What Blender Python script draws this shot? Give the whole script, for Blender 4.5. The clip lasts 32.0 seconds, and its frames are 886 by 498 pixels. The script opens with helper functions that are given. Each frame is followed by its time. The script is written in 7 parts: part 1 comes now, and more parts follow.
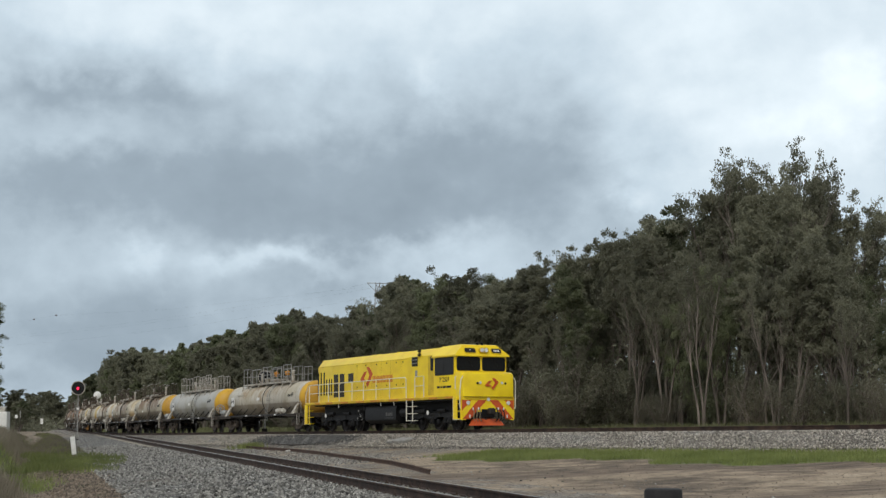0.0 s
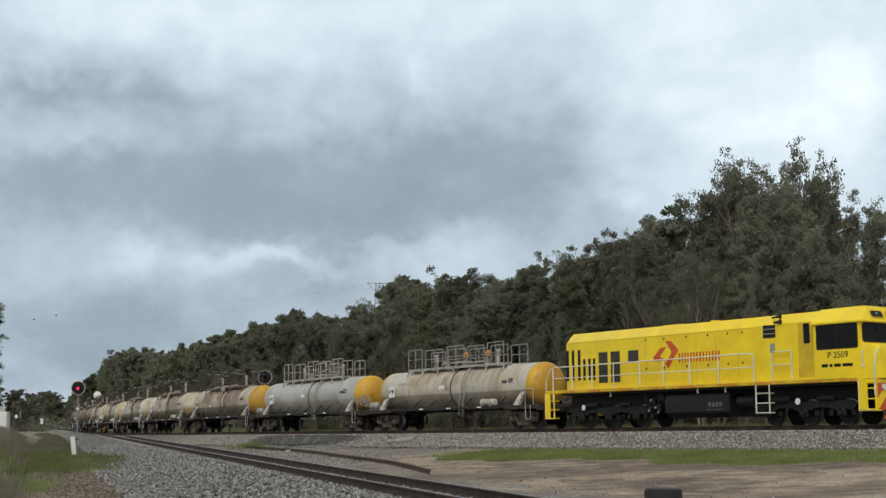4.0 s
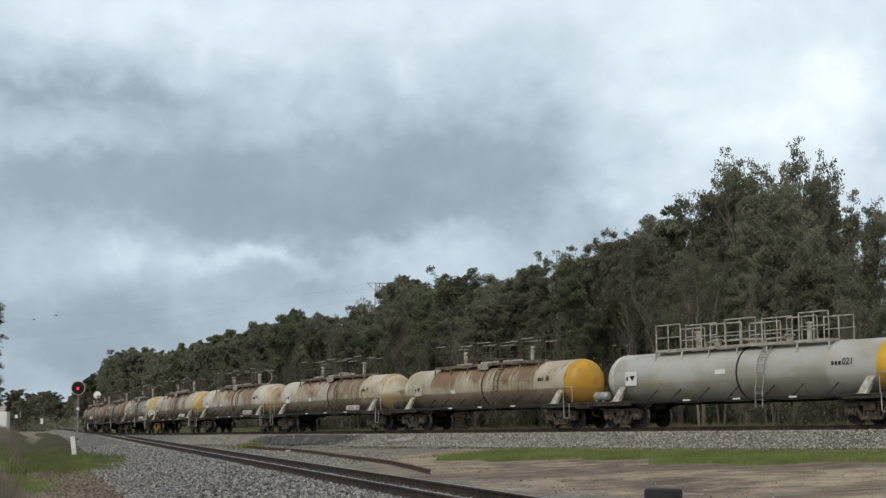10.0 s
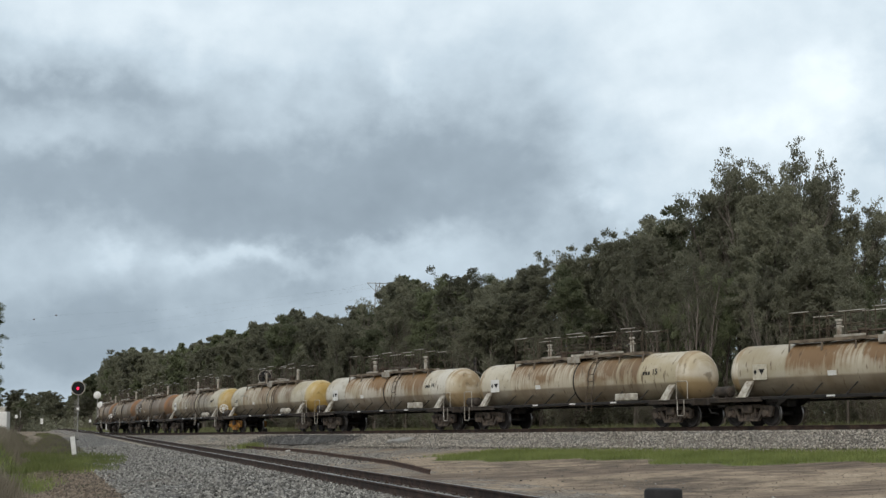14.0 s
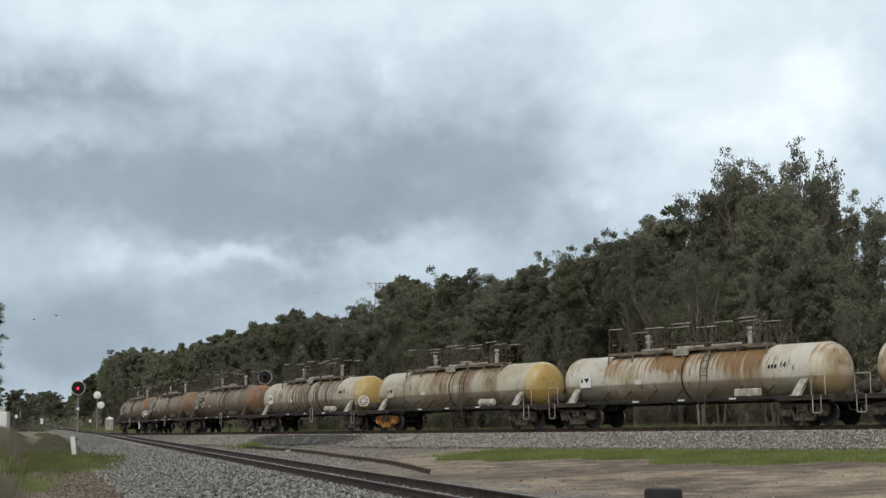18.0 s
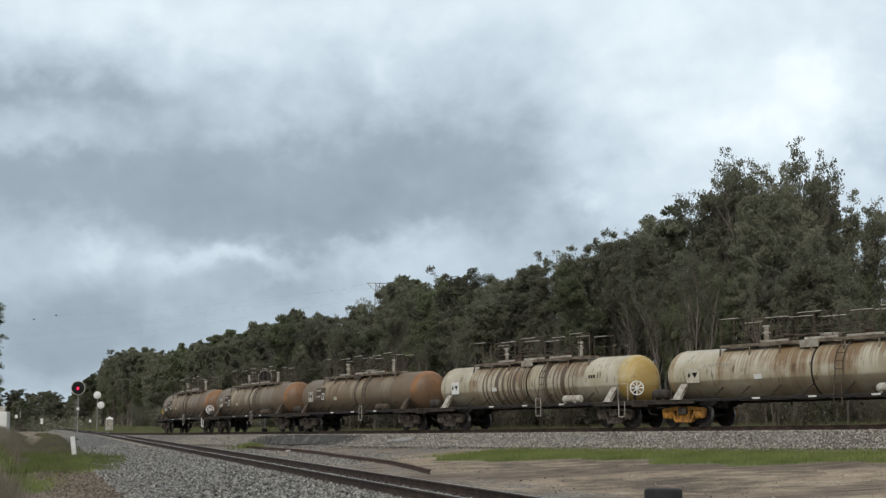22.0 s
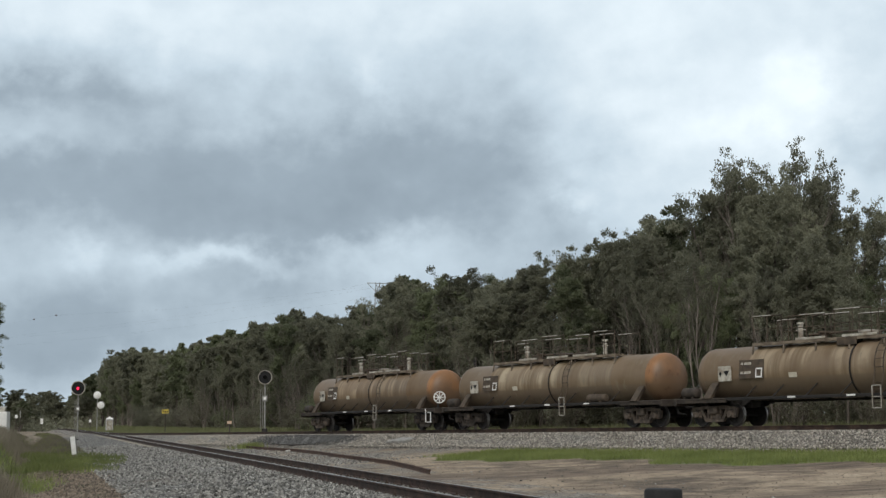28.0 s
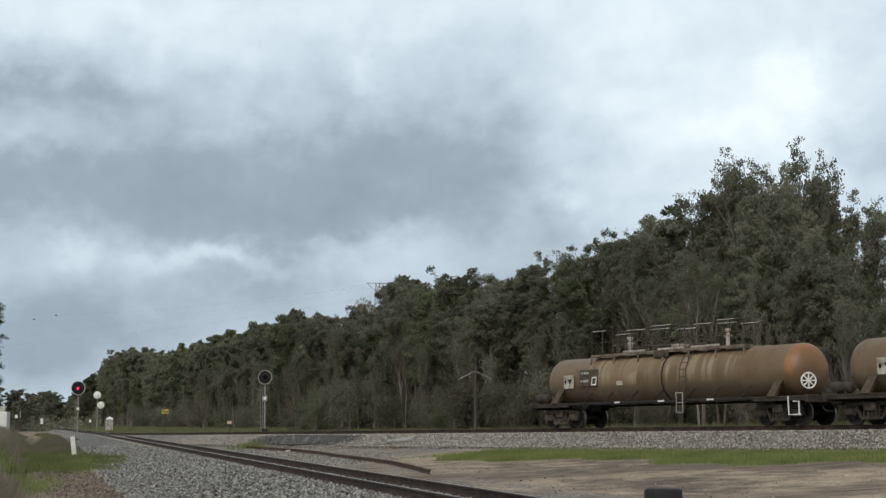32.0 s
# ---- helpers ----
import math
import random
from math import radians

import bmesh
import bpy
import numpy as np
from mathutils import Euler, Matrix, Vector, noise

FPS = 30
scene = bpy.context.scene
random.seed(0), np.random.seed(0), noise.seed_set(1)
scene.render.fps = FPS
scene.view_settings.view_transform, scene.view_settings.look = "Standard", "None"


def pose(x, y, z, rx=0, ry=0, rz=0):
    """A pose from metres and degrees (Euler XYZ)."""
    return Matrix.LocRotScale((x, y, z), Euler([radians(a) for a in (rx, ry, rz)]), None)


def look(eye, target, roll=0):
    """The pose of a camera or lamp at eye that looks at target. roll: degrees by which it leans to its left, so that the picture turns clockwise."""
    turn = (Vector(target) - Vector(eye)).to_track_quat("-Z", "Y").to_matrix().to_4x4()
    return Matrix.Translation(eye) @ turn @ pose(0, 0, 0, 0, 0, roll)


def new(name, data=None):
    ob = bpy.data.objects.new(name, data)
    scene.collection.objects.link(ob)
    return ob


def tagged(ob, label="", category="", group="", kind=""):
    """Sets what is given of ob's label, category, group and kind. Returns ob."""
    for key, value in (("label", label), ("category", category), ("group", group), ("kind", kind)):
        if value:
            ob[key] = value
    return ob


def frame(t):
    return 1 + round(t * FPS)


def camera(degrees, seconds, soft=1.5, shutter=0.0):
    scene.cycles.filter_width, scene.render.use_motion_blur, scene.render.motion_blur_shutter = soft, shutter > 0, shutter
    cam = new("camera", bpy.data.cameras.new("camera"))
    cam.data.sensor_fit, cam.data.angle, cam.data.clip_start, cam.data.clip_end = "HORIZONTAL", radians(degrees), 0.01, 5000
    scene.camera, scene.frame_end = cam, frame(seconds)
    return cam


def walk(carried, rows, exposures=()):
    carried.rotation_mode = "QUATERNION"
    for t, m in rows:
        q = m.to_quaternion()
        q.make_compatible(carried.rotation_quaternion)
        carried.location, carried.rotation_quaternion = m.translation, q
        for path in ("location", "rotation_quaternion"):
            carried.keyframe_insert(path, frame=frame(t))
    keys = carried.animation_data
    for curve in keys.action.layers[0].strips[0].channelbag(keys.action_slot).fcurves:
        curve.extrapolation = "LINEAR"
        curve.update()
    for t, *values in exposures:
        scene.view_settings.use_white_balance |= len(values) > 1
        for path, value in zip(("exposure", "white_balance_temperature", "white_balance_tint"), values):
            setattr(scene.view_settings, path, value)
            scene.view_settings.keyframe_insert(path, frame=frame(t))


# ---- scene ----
# One fixed camera; the world is measured from the spot where it stands.
EYE_Z = 1.7
cam = camera(33.20949, 32.0, soft=1.4)
STAND = pose(0, 0, EYE_Z, 90 + 6.78363, 0, 0) @ pose(0, 0, 0, 0, 0, -0.1328)
walk(cam, [(0, STAND), (32.0, STAND)], [(0, 0.0), (32.0, 0.0)])

# ---- light: thin overcast, soft sun behind the clouds ----
world = bpy.data.worlds.new("overcast_sky")
scene.world = world
world.use_nodes = True
wn, wl = world.node_tree.nodes, world.node_tree.links
wn.clear()
w_out, w_bg, w_sky = wn.new("ShaderNodeOutputWorld"), wn.new("ShaderNodeBackground"), wn.new("ShaderNodeTexSky")
w_sky.sky_type, w_sky.sun_disc = "NISHITA", False
w_sky.sun_elevation, w_sky.sun_rotation = radians(42.2), radians(196)
w_co, w_no, w_ra = wn.new("ShaderNodeTexCoord"), wn.new("ShaderNodeTexNoise"), wn.new("ShaderNodeValToRGB")
w_no.inputs["Scale"].default_value, w_no.inputs["Detail"].default_value = 2.2, 6
w_ra.color_ramp.elements[0].position, w_ra.color_ramp.elements[0].color = 0.35, (4.2, 4.5, 4.8, 1)
w_ra.color_ramp.elements[1].position, w_ra.color_ramp.elements[1].color = 0.68, (8.2, 8.5, 8.8, 1)
w_mix = wn.new("ShaderNodeMix")
w_mix.data_type = "RGBA"
w_mix.inputs["Factor"].default_value = 0.85
wl.new(w_co.outputs["Generated"], w_no.inputs["Vector"])
wl.new(w_no.outputs["Fac"], w_ra.inputs["Fac"])
wl.new(w_sky.outputs[0], w_mix.inputs[6])
wl.new(w_ra.outputs[0], w_mix.inputs[7])
wl.new(w_mix.outputs[2], w_bg.inputs["Color"])
w_bg.inputs["Strength"].default_value = 0.092
wl.new(w_bg.outputs[0], w_out.inputs["Surface"])

sun_data = bpy.data.lights.new("sun", "SUN")
sun_data.energy, sun_data.angle, sun_data.color = 1.5, radians(24), (1.0, 0.96, 0.9)
sun = new("sun", sun_data)
sun.matrix_world = look((-20, -70, 66), (0, 0, 0))

# ---- materials ----


def mixer(nt, kind="MIX"):
    m = nt.nodes.new("ShaderNodeMix")
    m.data_type, m.blend_type = "RGBA", kind
    return m


def surface(name, base, dark=None, scale=3.0, fine=60.0, rough=0.6, metal=0.0, bump=0.15, stretch=(1, 1, 1), spot=0.5, rand=0.0, island=0.0):
    """A weathered surface: base and dark colour in large blotches, fine grain over both, bump."""
    m = bpy.data.materials.new(name)
    m.use_nodes = True
    nt = m.node_tree
    b = nt.nodes["Principled BSDF"]
    co = nt.nodes.new("ShaderNodeTexCoord")
    mp = nt.nodes.new("ShaderNodeMapping")
    mp.inputs["Scale"].default_value = stretch
    nt.links.new(co.outputs["Object"], mp.inputs["Vector"])
    n1, n2 = nt.nodes.new("ShaderNodeTexNoise"), nt.nodes.new("ShaderNodeTexNoise")
    for n, s, d in ((n1, scale, 6), (n2, fine, 3)):
        n.inputs["Scale"].default_value, n.inputs["Detail"].default_value = s, d
        nt.links.new(mp.outputs[0], n.inputs["Vector"])
    r = nt.nodes.new("ShaderNodeValToRGB")
    r.color_ramp.elements[0].position, r.color_ramp.elements[1].position = spot - 0.14, spot + 0.14
    dark = dark or tuple(c * 0.72 for c in base)
    r.color_ramp.elements[0].color, r.color_ramp.elements[1].color = (*dark, 1), (*base, 1)
    nt.links.new(n1.outputs["Fac"], r.inputs["Fac"])
    mx = mixer(nt, "OVERLAY")
    mx.inputs["Factor"].default_value = 0.35
    nt.links.new(r.outputs[0], mx.inputs[6])
    nt.links.new(n2.outputs["Fac"], mx.inputs[7])
    last = mx.outputs[2]
    if rand or island:
        info = nt.nodes.new("ShaderNodeObjectInfo" if rand else "ShaderNodeNewGeometry")
        mr = nt.nodes.new("ShaderNodeMapRange")
        amount = rand or island
        mr.inputs["To Min"].default_value, mr.inputs["To Max"].default_value = 1 - amount, 1 + amount
        nt.links.new(info.outputs["Random" if rand else "Random Per Island"], mr.inputs["Value"])
        hv = nt.nodes.new("ShaderNodeHueSaturation")
        nt.links.new(mr.outputs[0], hv.inputs["Value"])
        nt.links.new(last, hv.inputs["Color"])
        last = hv.outputs[0]
    nt.links.new(last, b.inputs["Base Color"])
    b.inputs["Roughness"].default_value, b.inputs["Metallic"].default_value = rough, metal
    if bump:
        bp = nt.nodes.new("ShaderNodeBump")
        bp.inputs["Strength"].default_value, bp.inputs["Distance"].default_value = bump, 0.02
        nt.links.new(n2.outputs["Fac"], bp.inputs["Height"])
        nt.links.new(bp.outputs[0], b.inputs["Normal"])
    return m


def tank_paint(name, base, stain, amount, grime, seed, band=0.0, whole=False, face=None):
    """Tank shell paint: streaks that run down from the fittings on top, grime on the lower flank, rust in belts round the shell."""
    m = bpy.data.materials.new(name)
    m.use_nodes = True
    nt = m.node_tree
    N, L = nt.nodes, nt.links
    b = N["Principled BSDF"]
    co = N.new("ShaderNodeTexCoord")
    sep = N.new("ShaderNodeSeparateXYZ")
    L.new(co.outputs["Object"], sep.inputs[0])

    def noise_at(vec, scale, detail):
        mp = N.new("ShaderNodeMapping")
        mp.inputs["Scale"].default_value, mp.inputs["Location"].default_value = vec, (seed * 7.3, seed * 1.7, 0)
        L.new(co.outputs["Object"], mp.inputs["Vector"])
        n = N.new("ShaderNodeTexNoise")
        n.inputs["Scale"].default_value, n.inputs["Detail"].default_value = scale, detail
        L.new(mp.outputs[0], n.inputs["Vector"])
        return n.outputs["Fac"]

    def span(value, a, c, lo=0.0, hi=1.0):
        r = N.new("ShaderNodeMapRange")
        r.interpolation_type = "SMOOTHSTEP"
        for i, v in zip(("From Min", "From Max", "To Min", "To Max"), (a, c, lo, hi)):
            r.inputs[i].default_value = v
        L.new(value, r.inputs["Value"])
        return r.outputs[0]

    def arith(op, x, y):
        o = N.new("ShaderNodeMath")
        o.operation, o.use_clamp = op, True
        for i, v in enumerate((x, y)):
            if isinstance(v, float):
                o.inputs[i].default_value = v
            else:
                L.new(v, o.inputs[i])
        return o.outputs[0]

    def arith_free(op, x, y, z):
        o = N.new("ShaderNodeMath")
        o.operation = op
        L.new(x, o.inputs[0])
        o.inputs[1].default_value = y
        L.new(z, o.inputs[2])
        return o.outputs[0]

    streak = span(noise_at((2.2, 0.22, 0.2), 1.3, 7), 0.56 - 0.3 * amount, 0.78 - 0.28 * amount)
    ab = N.new("ShaderNodeMath")
    ab.operation = "ABSOLUTE"
    L.new(sep.outputs["X"], ab.inputs[0])
    middle = span(ab.outputs[0], 4.12, 4.28, 1.0, 1.0 if whole else 0.10)
    blotch = span(noise_at((0.55, 1.0, 1.0), 1.1, 6), 0.40, 0.62)
    belt = span(noise_at((3.4, 0.06, 0.06), 1.1, 5), 0.50, 0.53) if band else None
    f1 = arith("MULTIPLY", arith("MULTIPLY", streak, middle), arith("ADD", blotch, 0.38))
    f1 = arith("MULTIPLY", f1, arith("ADD", span(noise_at((0.9, 0.5, 0.5), 0.9, 4), 0.38, 0.62), 0.25))
    drip = span(arith_free("MULTIPLY_ADD", noise_at((2.6, 0.3, 0.3), 1.7, 5), 1.1, sep.outputs["Z"]), 2.15, 3.1)
    runs = span(noise_at((8.5, 0.45, 0.45), 1.3, 6), 0.42, 0.60)
    f1 = arith("MULTIPLY", f1, arith("ADD", drip, 0.50))
    f1 = arith("ADD", f1, arith("MULTIPLY", arith("MULTIPLY", arith("MULTIPLY", runs, drip), middle), 0.75 * amount if amount > 0.6 else 0.12))
    f1 = arith("ADD", f1, arith("MULTIPLY", middle, 0.0 if whole else 0.08 * amount))
    low = arith("MULTIPLY", span(sep.outputs["Z"], 1.70, 1.60), arith("ADD", noise_at((0.8, 1, 1.6), 1.6, 5), 0.42))
    mx1, mx2, mx3 = mixer(nt), mixer(nt), mixer(nt)
    tone = mixer(nt)
    tone.inputs[6].default_value, tone.inputs[7].default_value = (*base, 1), (*(c * k for c, k in zip(base, (0.80, 0.76, 0.66))), 1)
    L.new(blotch, tone.inputs["Factor"])
    L.new(tone.outputs[2], mx1.inputs[6])
    mx1.inputs[7].default_value = (*stain, 1)
    L.new(arith("MULTIPLY", f1, min(1.0, 0.45 + amount * 0.55)), mx1.inputs["Factor"])
    L.new(mx1.outputs[2], mx2.inputs[6])
    mx2.inputs[7].default_value = (0.15, 0.112, 0.075, 1)
    L.new(arith("MULTIPLY", low, float(grime)), mx2.inputs["Factor"])
    last = mx2.outputs[2]
    if band:
        L.new(last, mx3.inputs[6])
        mx3.inputs[7].default_value = (0.085, 0.05, 0.03, 1)
        L.new(arith("MULTIPLY", arith("MULTIPLY", belt, span(ab.outputs[0], 3.2, 3.9, 1.0, 0.0)), float(band)), mx3.inputs["Factor"])
        last = mx3.outputs[2]
    if face:
        worn = mixer(nt)
        L.new(last, worn.inputs[6])
        worn.inputs[7].default_value = (*face, 1)
        centre = arith("MULTIPLY", span(ab.outputs[0], 6.60, 6.88), arith("ADD", span(noise_at((1, 1, 0.5), 1.1, 6), 0.3, 0.65), 0.25))
        L.new(arith("MULTIPLY", arith("ADD", arith("MULTIPLY", centre, 0.25 if 0.3 < face[0] < 0.35 else 1.0), span(sep.outputs["Z"], 2.05, 1.5)), 0.9 if face[0] < 0.3 else 0.72), worn.inputs["Factor"])
        last = worn.outputs[2]
    fleck = mixer(nt)
    L.new(last, fleck.inputs[6])
    fleck.inputs[7].default_value = (*(c * 0.45 for c in stain), 1)
    L.new(arith("MULTIPLY", span(noise_at((1.6, 0.5, 0.5), 4.5, 8), 0.58, 0.70), min(0.75, 0.2 + 0.6 * amount)), fleck.inputs["Factor"])
    L.new(fleck.outputs[2], b.inputs["Base Color"])
    b.inputs["Roughness"].default_value = 0.5
    bp = N.new("ShaderNodeBump")
    bp.inputs["Strength"].default_value, bp.inputs["Distance"].default_value = 0.2, 0.012
    L.new(noise_at((1, 1, 1), 9.0, 4), bp.inputs["Height"])
    L.new(bp.outputs[0], b.inputs["Normal"])
    return m


def stone_bed(name, cols, scale, depth):
    """Broken stone: cells of different greys, with the shade of the gaps between put into the colour."""
    m = bpy.data.materials.new(name)
    m.use_nodes = True
    nt = m.node_tree
    N, L = nt.nodes, nt.links
    b = N["Principled BSDF"]
    co = N.new("ShaderNodeTexCoord")
    v, e = N.new("ShaderNodeTexVoronoi"), N.new("ShaderNodeTexVoronoi")
    e.feature = "DISTANCE_TO_EDGE"
    for t in (v, e):
        t.inputs["Scale"].default_value = scale
        L.new(co.outputs["Object"], t.inputs["Vector"])
    sep = N.new("ShaderNodeSeparateColor")
    L.new(v.outputs["Color"], sep.inputs[0])
    r = N.new("ShaderNodeValToRGB")
    r.color_ramp.elements[0].color, r.color_ramp.elements[1].color = (*cols[0], 1), (*cols[2], 1)
    mid = r.color_ramp.elements.new(0.5)
    mid.color = (*cols[1], 1)
    L.new(sep.outputs[0], r.inputs["Fac"])
    # darkens the colour towards cell edges in place of shade between stones
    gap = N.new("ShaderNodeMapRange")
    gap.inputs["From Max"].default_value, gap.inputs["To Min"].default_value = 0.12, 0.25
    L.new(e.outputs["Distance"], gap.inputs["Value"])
    big = N.new("ShaderNodeTexNoise")
    big.inputs["Scale"].default_value, big.inputs["Detail"].default_value = 0.5, 5
    L.new(co.outputs["Object"], big.inputs["Vector"])
    dirt = mixer(nt)
    dirt.inputs[7].default_value = (0.19, 0.15, 0.11, 1)
    ramp = N.new("ShaderNodeMapRange")
    ramp.inputs["From Min"].default_value, ramp.inputs["From Max"].default_value, ramp.inputs["To Max"].default_value = 0.5, 0.75, 0.7
    L.new(big.outputs["Fac"], ramp.inputs["Value"])
    L.new(ramp.outputs[0], dirt.inputs["Factor"])
    L.new(r.outputs[0], dirt.inputs[6])
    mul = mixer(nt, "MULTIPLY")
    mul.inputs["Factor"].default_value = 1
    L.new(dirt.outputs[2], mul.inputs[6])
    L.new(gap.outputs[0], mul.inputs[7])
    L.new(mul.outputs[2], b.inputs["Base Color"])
    b.inputs["Roughness"].default_value = 0.9
    bp = N.new("ShaderNodeBump")
    bp.inputs["Strength"].default_value, bp.inputs["Distance"].default_value = 1.0, depth
    L.new(gap.outputs[0], bp.inputs["Height"])
    L.new(bp.outputs[0], b.inputs["Normal"])
    return m


def leaf_paint(name, col, light, amount=0.35):
    m = bpy.data.materials.new(name)
    m.use_nodes = True
    nt = m.node_tree
    N, L = nt.nodes, nt.links
    b = N["Principled BSDF"]
    geo = N.new("ShaderNodeNewGeometry")
    info = N.new("ShaderNodeObjectInfo")
    co, n = N.new("ShaderNodeTexCoord"), N.new("ShaderNodeTexNoise")
    n.inputs["Scale"].default_value, n.inputs["Detail"].default_value = 0.7, 3
    L.new(co.outputs["Object"], n.inputs["Vector"])
    ad = N.new("ShaderNodeMath")
    ad.operation = "MULTIPLY_ADD"
    ad.inputs[1].default_value = 0.2
    L.new(geo.outputs["Random Per Island"], ad.inputs[0])
    sc = N.new("ShaderNodeMath")
    sc.operation = "MULTIPLY_ADD"
    sc.inputs[1].default_value, sc.inputs[2].default_value = 1.7, -0.50
    L.new(n.outputs["Fac"], sc.inputs[0])
    L.new(sc.outputs[0], ad.inputs[2])
    mx = mixer(nt)
    mx.inputs[6].default_value, mx.inputs[7].default_value = (*col, 1), (*light, 1)
    L.new(ad.outputs[0], mx.inputs["Factor"])
    hv = N.new("ShaderNodeHueSaturation")
    mr = N.new("ShaderNodeMapRange")
    mr.inputs["To Min"].default_value, mr.inputs["To Max"].default_value = 1 - amount, 1 + amount
    L.new(info.outputs["Random"], mr.inputs["Value"])
    L.new(mr.outputs[0], hv.inputs["Value"])
    L.new(mx.outputs[2], hv.inputs["Color"])
    L.new(hv.outputs[0], b.inputs["Base Color"])
    b.inputs["Roughness"].default_value = 0.6
    thin, both = N.new("ShaderNodeBsdfTranslucent"), N.new("ShaderNodeMixShader")
    both.inputs[0].default_value = 0.35
    L.new(hv.outputs[0], thin.inputs["Color"])
    L.new(b.outputs[0], both.inputs[1])
    L.new(thin.outputs[0], both.inputs[2])
    L.new(both.outputs[0], N["Material Output"].inputs["Surface"])
    return m


STEEL_DARK = surface("grimy_steel", (0.03, 0.026, 0.023), (0.014, 0.013, 0.012), 4, 50, 0.7, 0.2)
BOGIE = surface("bogie_grime", (0.14, 0.108, 0.082), (0.05, 0.04, 0.032), 5, 60, 0.8, 0.1)
BOGIE_BROWN = surface("bogie_brown", (0.062, 0.048, 0.036), (0.026, 0.021, 0.017), 5, 60, 0.8, 0.1)
BOGIE_ORANGE = surface("bogie_orange_paint", (0.55, 0.25, 0.03), (0.2, 0.1, 0.03), 5, 60, 0.7)
WHEEL_STEEL = surface("wheel_steel", (0.03, 0.026, 0.024), (0.016, 0.014, 0.013), 6, 50, 0.75, 0.1)
RIM_STEEL = surface("polished_tread", (0.30, 0.29, 0.28), (0.18, 0.175, 0.17), 6, 50, 0.3, 0.8, 0.03)
LOCO_YELLOW = surface("locomotive_yellow", (0.94, 0.70, 0.008), (0.84, 0.60, 0.008), 1.3, 30, 0.38, 0, 0.03)
LOCO_DECK = surface("deck_yellow", (0.70, 0.49, 0.012), (0.55, 0.36, 0.012), 2.0, 30, 0.5, 0, 0.05)
RED_ORANGE = surface("signal_red_orange", (0.62, 0.10, 0.015), (0.5, 0.075, 0.015), 3, 40, 0.45, 0, 0.03)
ORANGE_DECAL = surface("orange_decal", (0.66, 0.30, 0.02), (0.5, 0.2, 0.02), 3, 40, 0.5, 0, 0.02)
RAIL_WHITE = surface("handrail_white", (0.74, 0.72, 0.62), (0.6, 0.57, 0.47), 4, 40, 0.5, 0, 0.03)
BLACK = surface("black_paint", (0.010, 0.010, 0.0105), (0.006, 0.006, 0.0065), 5, 50, 0.55)
BLACK.node_tree.nodes["Principled BSDF"].inputs["Specular IOR Level"].default_value = 0.3
GLASS = surface("dark_cab_glass", (0.008, 0.009, 0.009), (0.006, 0.006, 0.006), 2, 20, 0.08, 0, 0)
GLASS.node_tree.nodes["Principled BSDF"].inputs["Specular IOR Level"].default_value = 0.12
LENS = surface("lamp_lens", (0.75, 0.75, 0.72), (0.6, 0.6, 0.58), 6, 40, 0.1, 0, 0)
GALV = surface("galvanised_steel", (0.36, 0.36, 0.34), (0.24, 0.23, 0.21), 4, 50, 0.55, 0.4)
PALE_STEEL = surface("pale_walkway_steel", (0.46, 0.44, 0.38), (0.26, 0.22, 0.17), 3, 40, 0.6, 0.1)
RUST_STEEL = surface("rusty_walkway_steel", (0.105, 0.078, 0.053), (0.05, 0.038, 0.028), 4, 50, 0.8, 0.1)
PALE_RAIL = surface("worn_pale_rail", (0.5, 0.48, 0.43), (0.28, 0.25, 0.2), 3, 50, 0.5, 0.2)
WHITE = surface("white_paint", (0.82, 0.82, 0.79), (0.68, 0.67, 0.63), 3, 40, 0.5, 0, 0.04)
SADDLE_WHITE = surface("worn_white_bracket", (0.55, 0.53, 0.46), (0.24, 0.20, 0.15), 4, 40, 0.6)
RAIL_SIDE = surface("rail_web_rust", (0.080, 0.050, 0.036), (0.030, 0.020, 0.016), 3, 40, 0.8, 0.3, 0.3)
RAIL_HEAD = surface("rail_head_steel", (0.30, 0.29, 0.28), (0.2, 0.19, 0.185), 2, 30, 0.3, 0.9, 0.02)
RUST_RAIL = surface("rusted_rail", (0.105, 0.062, 0.043), (0.06, 0.038, 0.029), 3, 40, 0.9, 0.1, 0.4)
CONCRETE = surface("sleeper_concrete", (0.31, 0.285, 0.23), (0.18, 0.165, 0.13), 3, 40, 0.9, 0, 0.3, rand=0.15)
SLAB = surface("pale_concrete", (0.33, 0.325, 0.30), (0.24, 0.235, 0.215), 3, 40, 0.9, 0, 0.3)
TIMBER = surface("weathered_timber", (0.10, 0.085, 0.07), (0.05, 0.042, 0.035), 3, 40, 0.9, 0, 0.4, (1, 1, 0.1))
BARK = surface("eucalypt_bark", (0.20, 0.17, 0.145), (0.085, 0.07, 0.058), 1.6, 22, 0.9, 0, 0.5, (1, 1, 0.3), rand=0.3)
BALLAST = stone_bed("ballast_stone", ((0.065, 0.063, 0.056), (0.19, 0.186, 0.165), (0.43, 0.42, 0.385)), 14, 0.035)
STONE = surface("loose_ballast_stone", (0.29, 0.285, 0.26), (0.13, 0.126, 0.113), 12, 60, 0.9, 0, 0.3, island=0.8)
DARK_STONE = surface("dark_stone", (0.13, 0.13, 0.125), (0.06, 0.06, 0.058), 12, 60, 0.9, 0, 0.3, island=0.6)
FAR_STONE = surface("dusty_ballast_stone", (0.42, 0.39, 0.335), (0.22, 0.20, 0.168), 12, 60, 0.9, 0, 0.3, island=0.6)
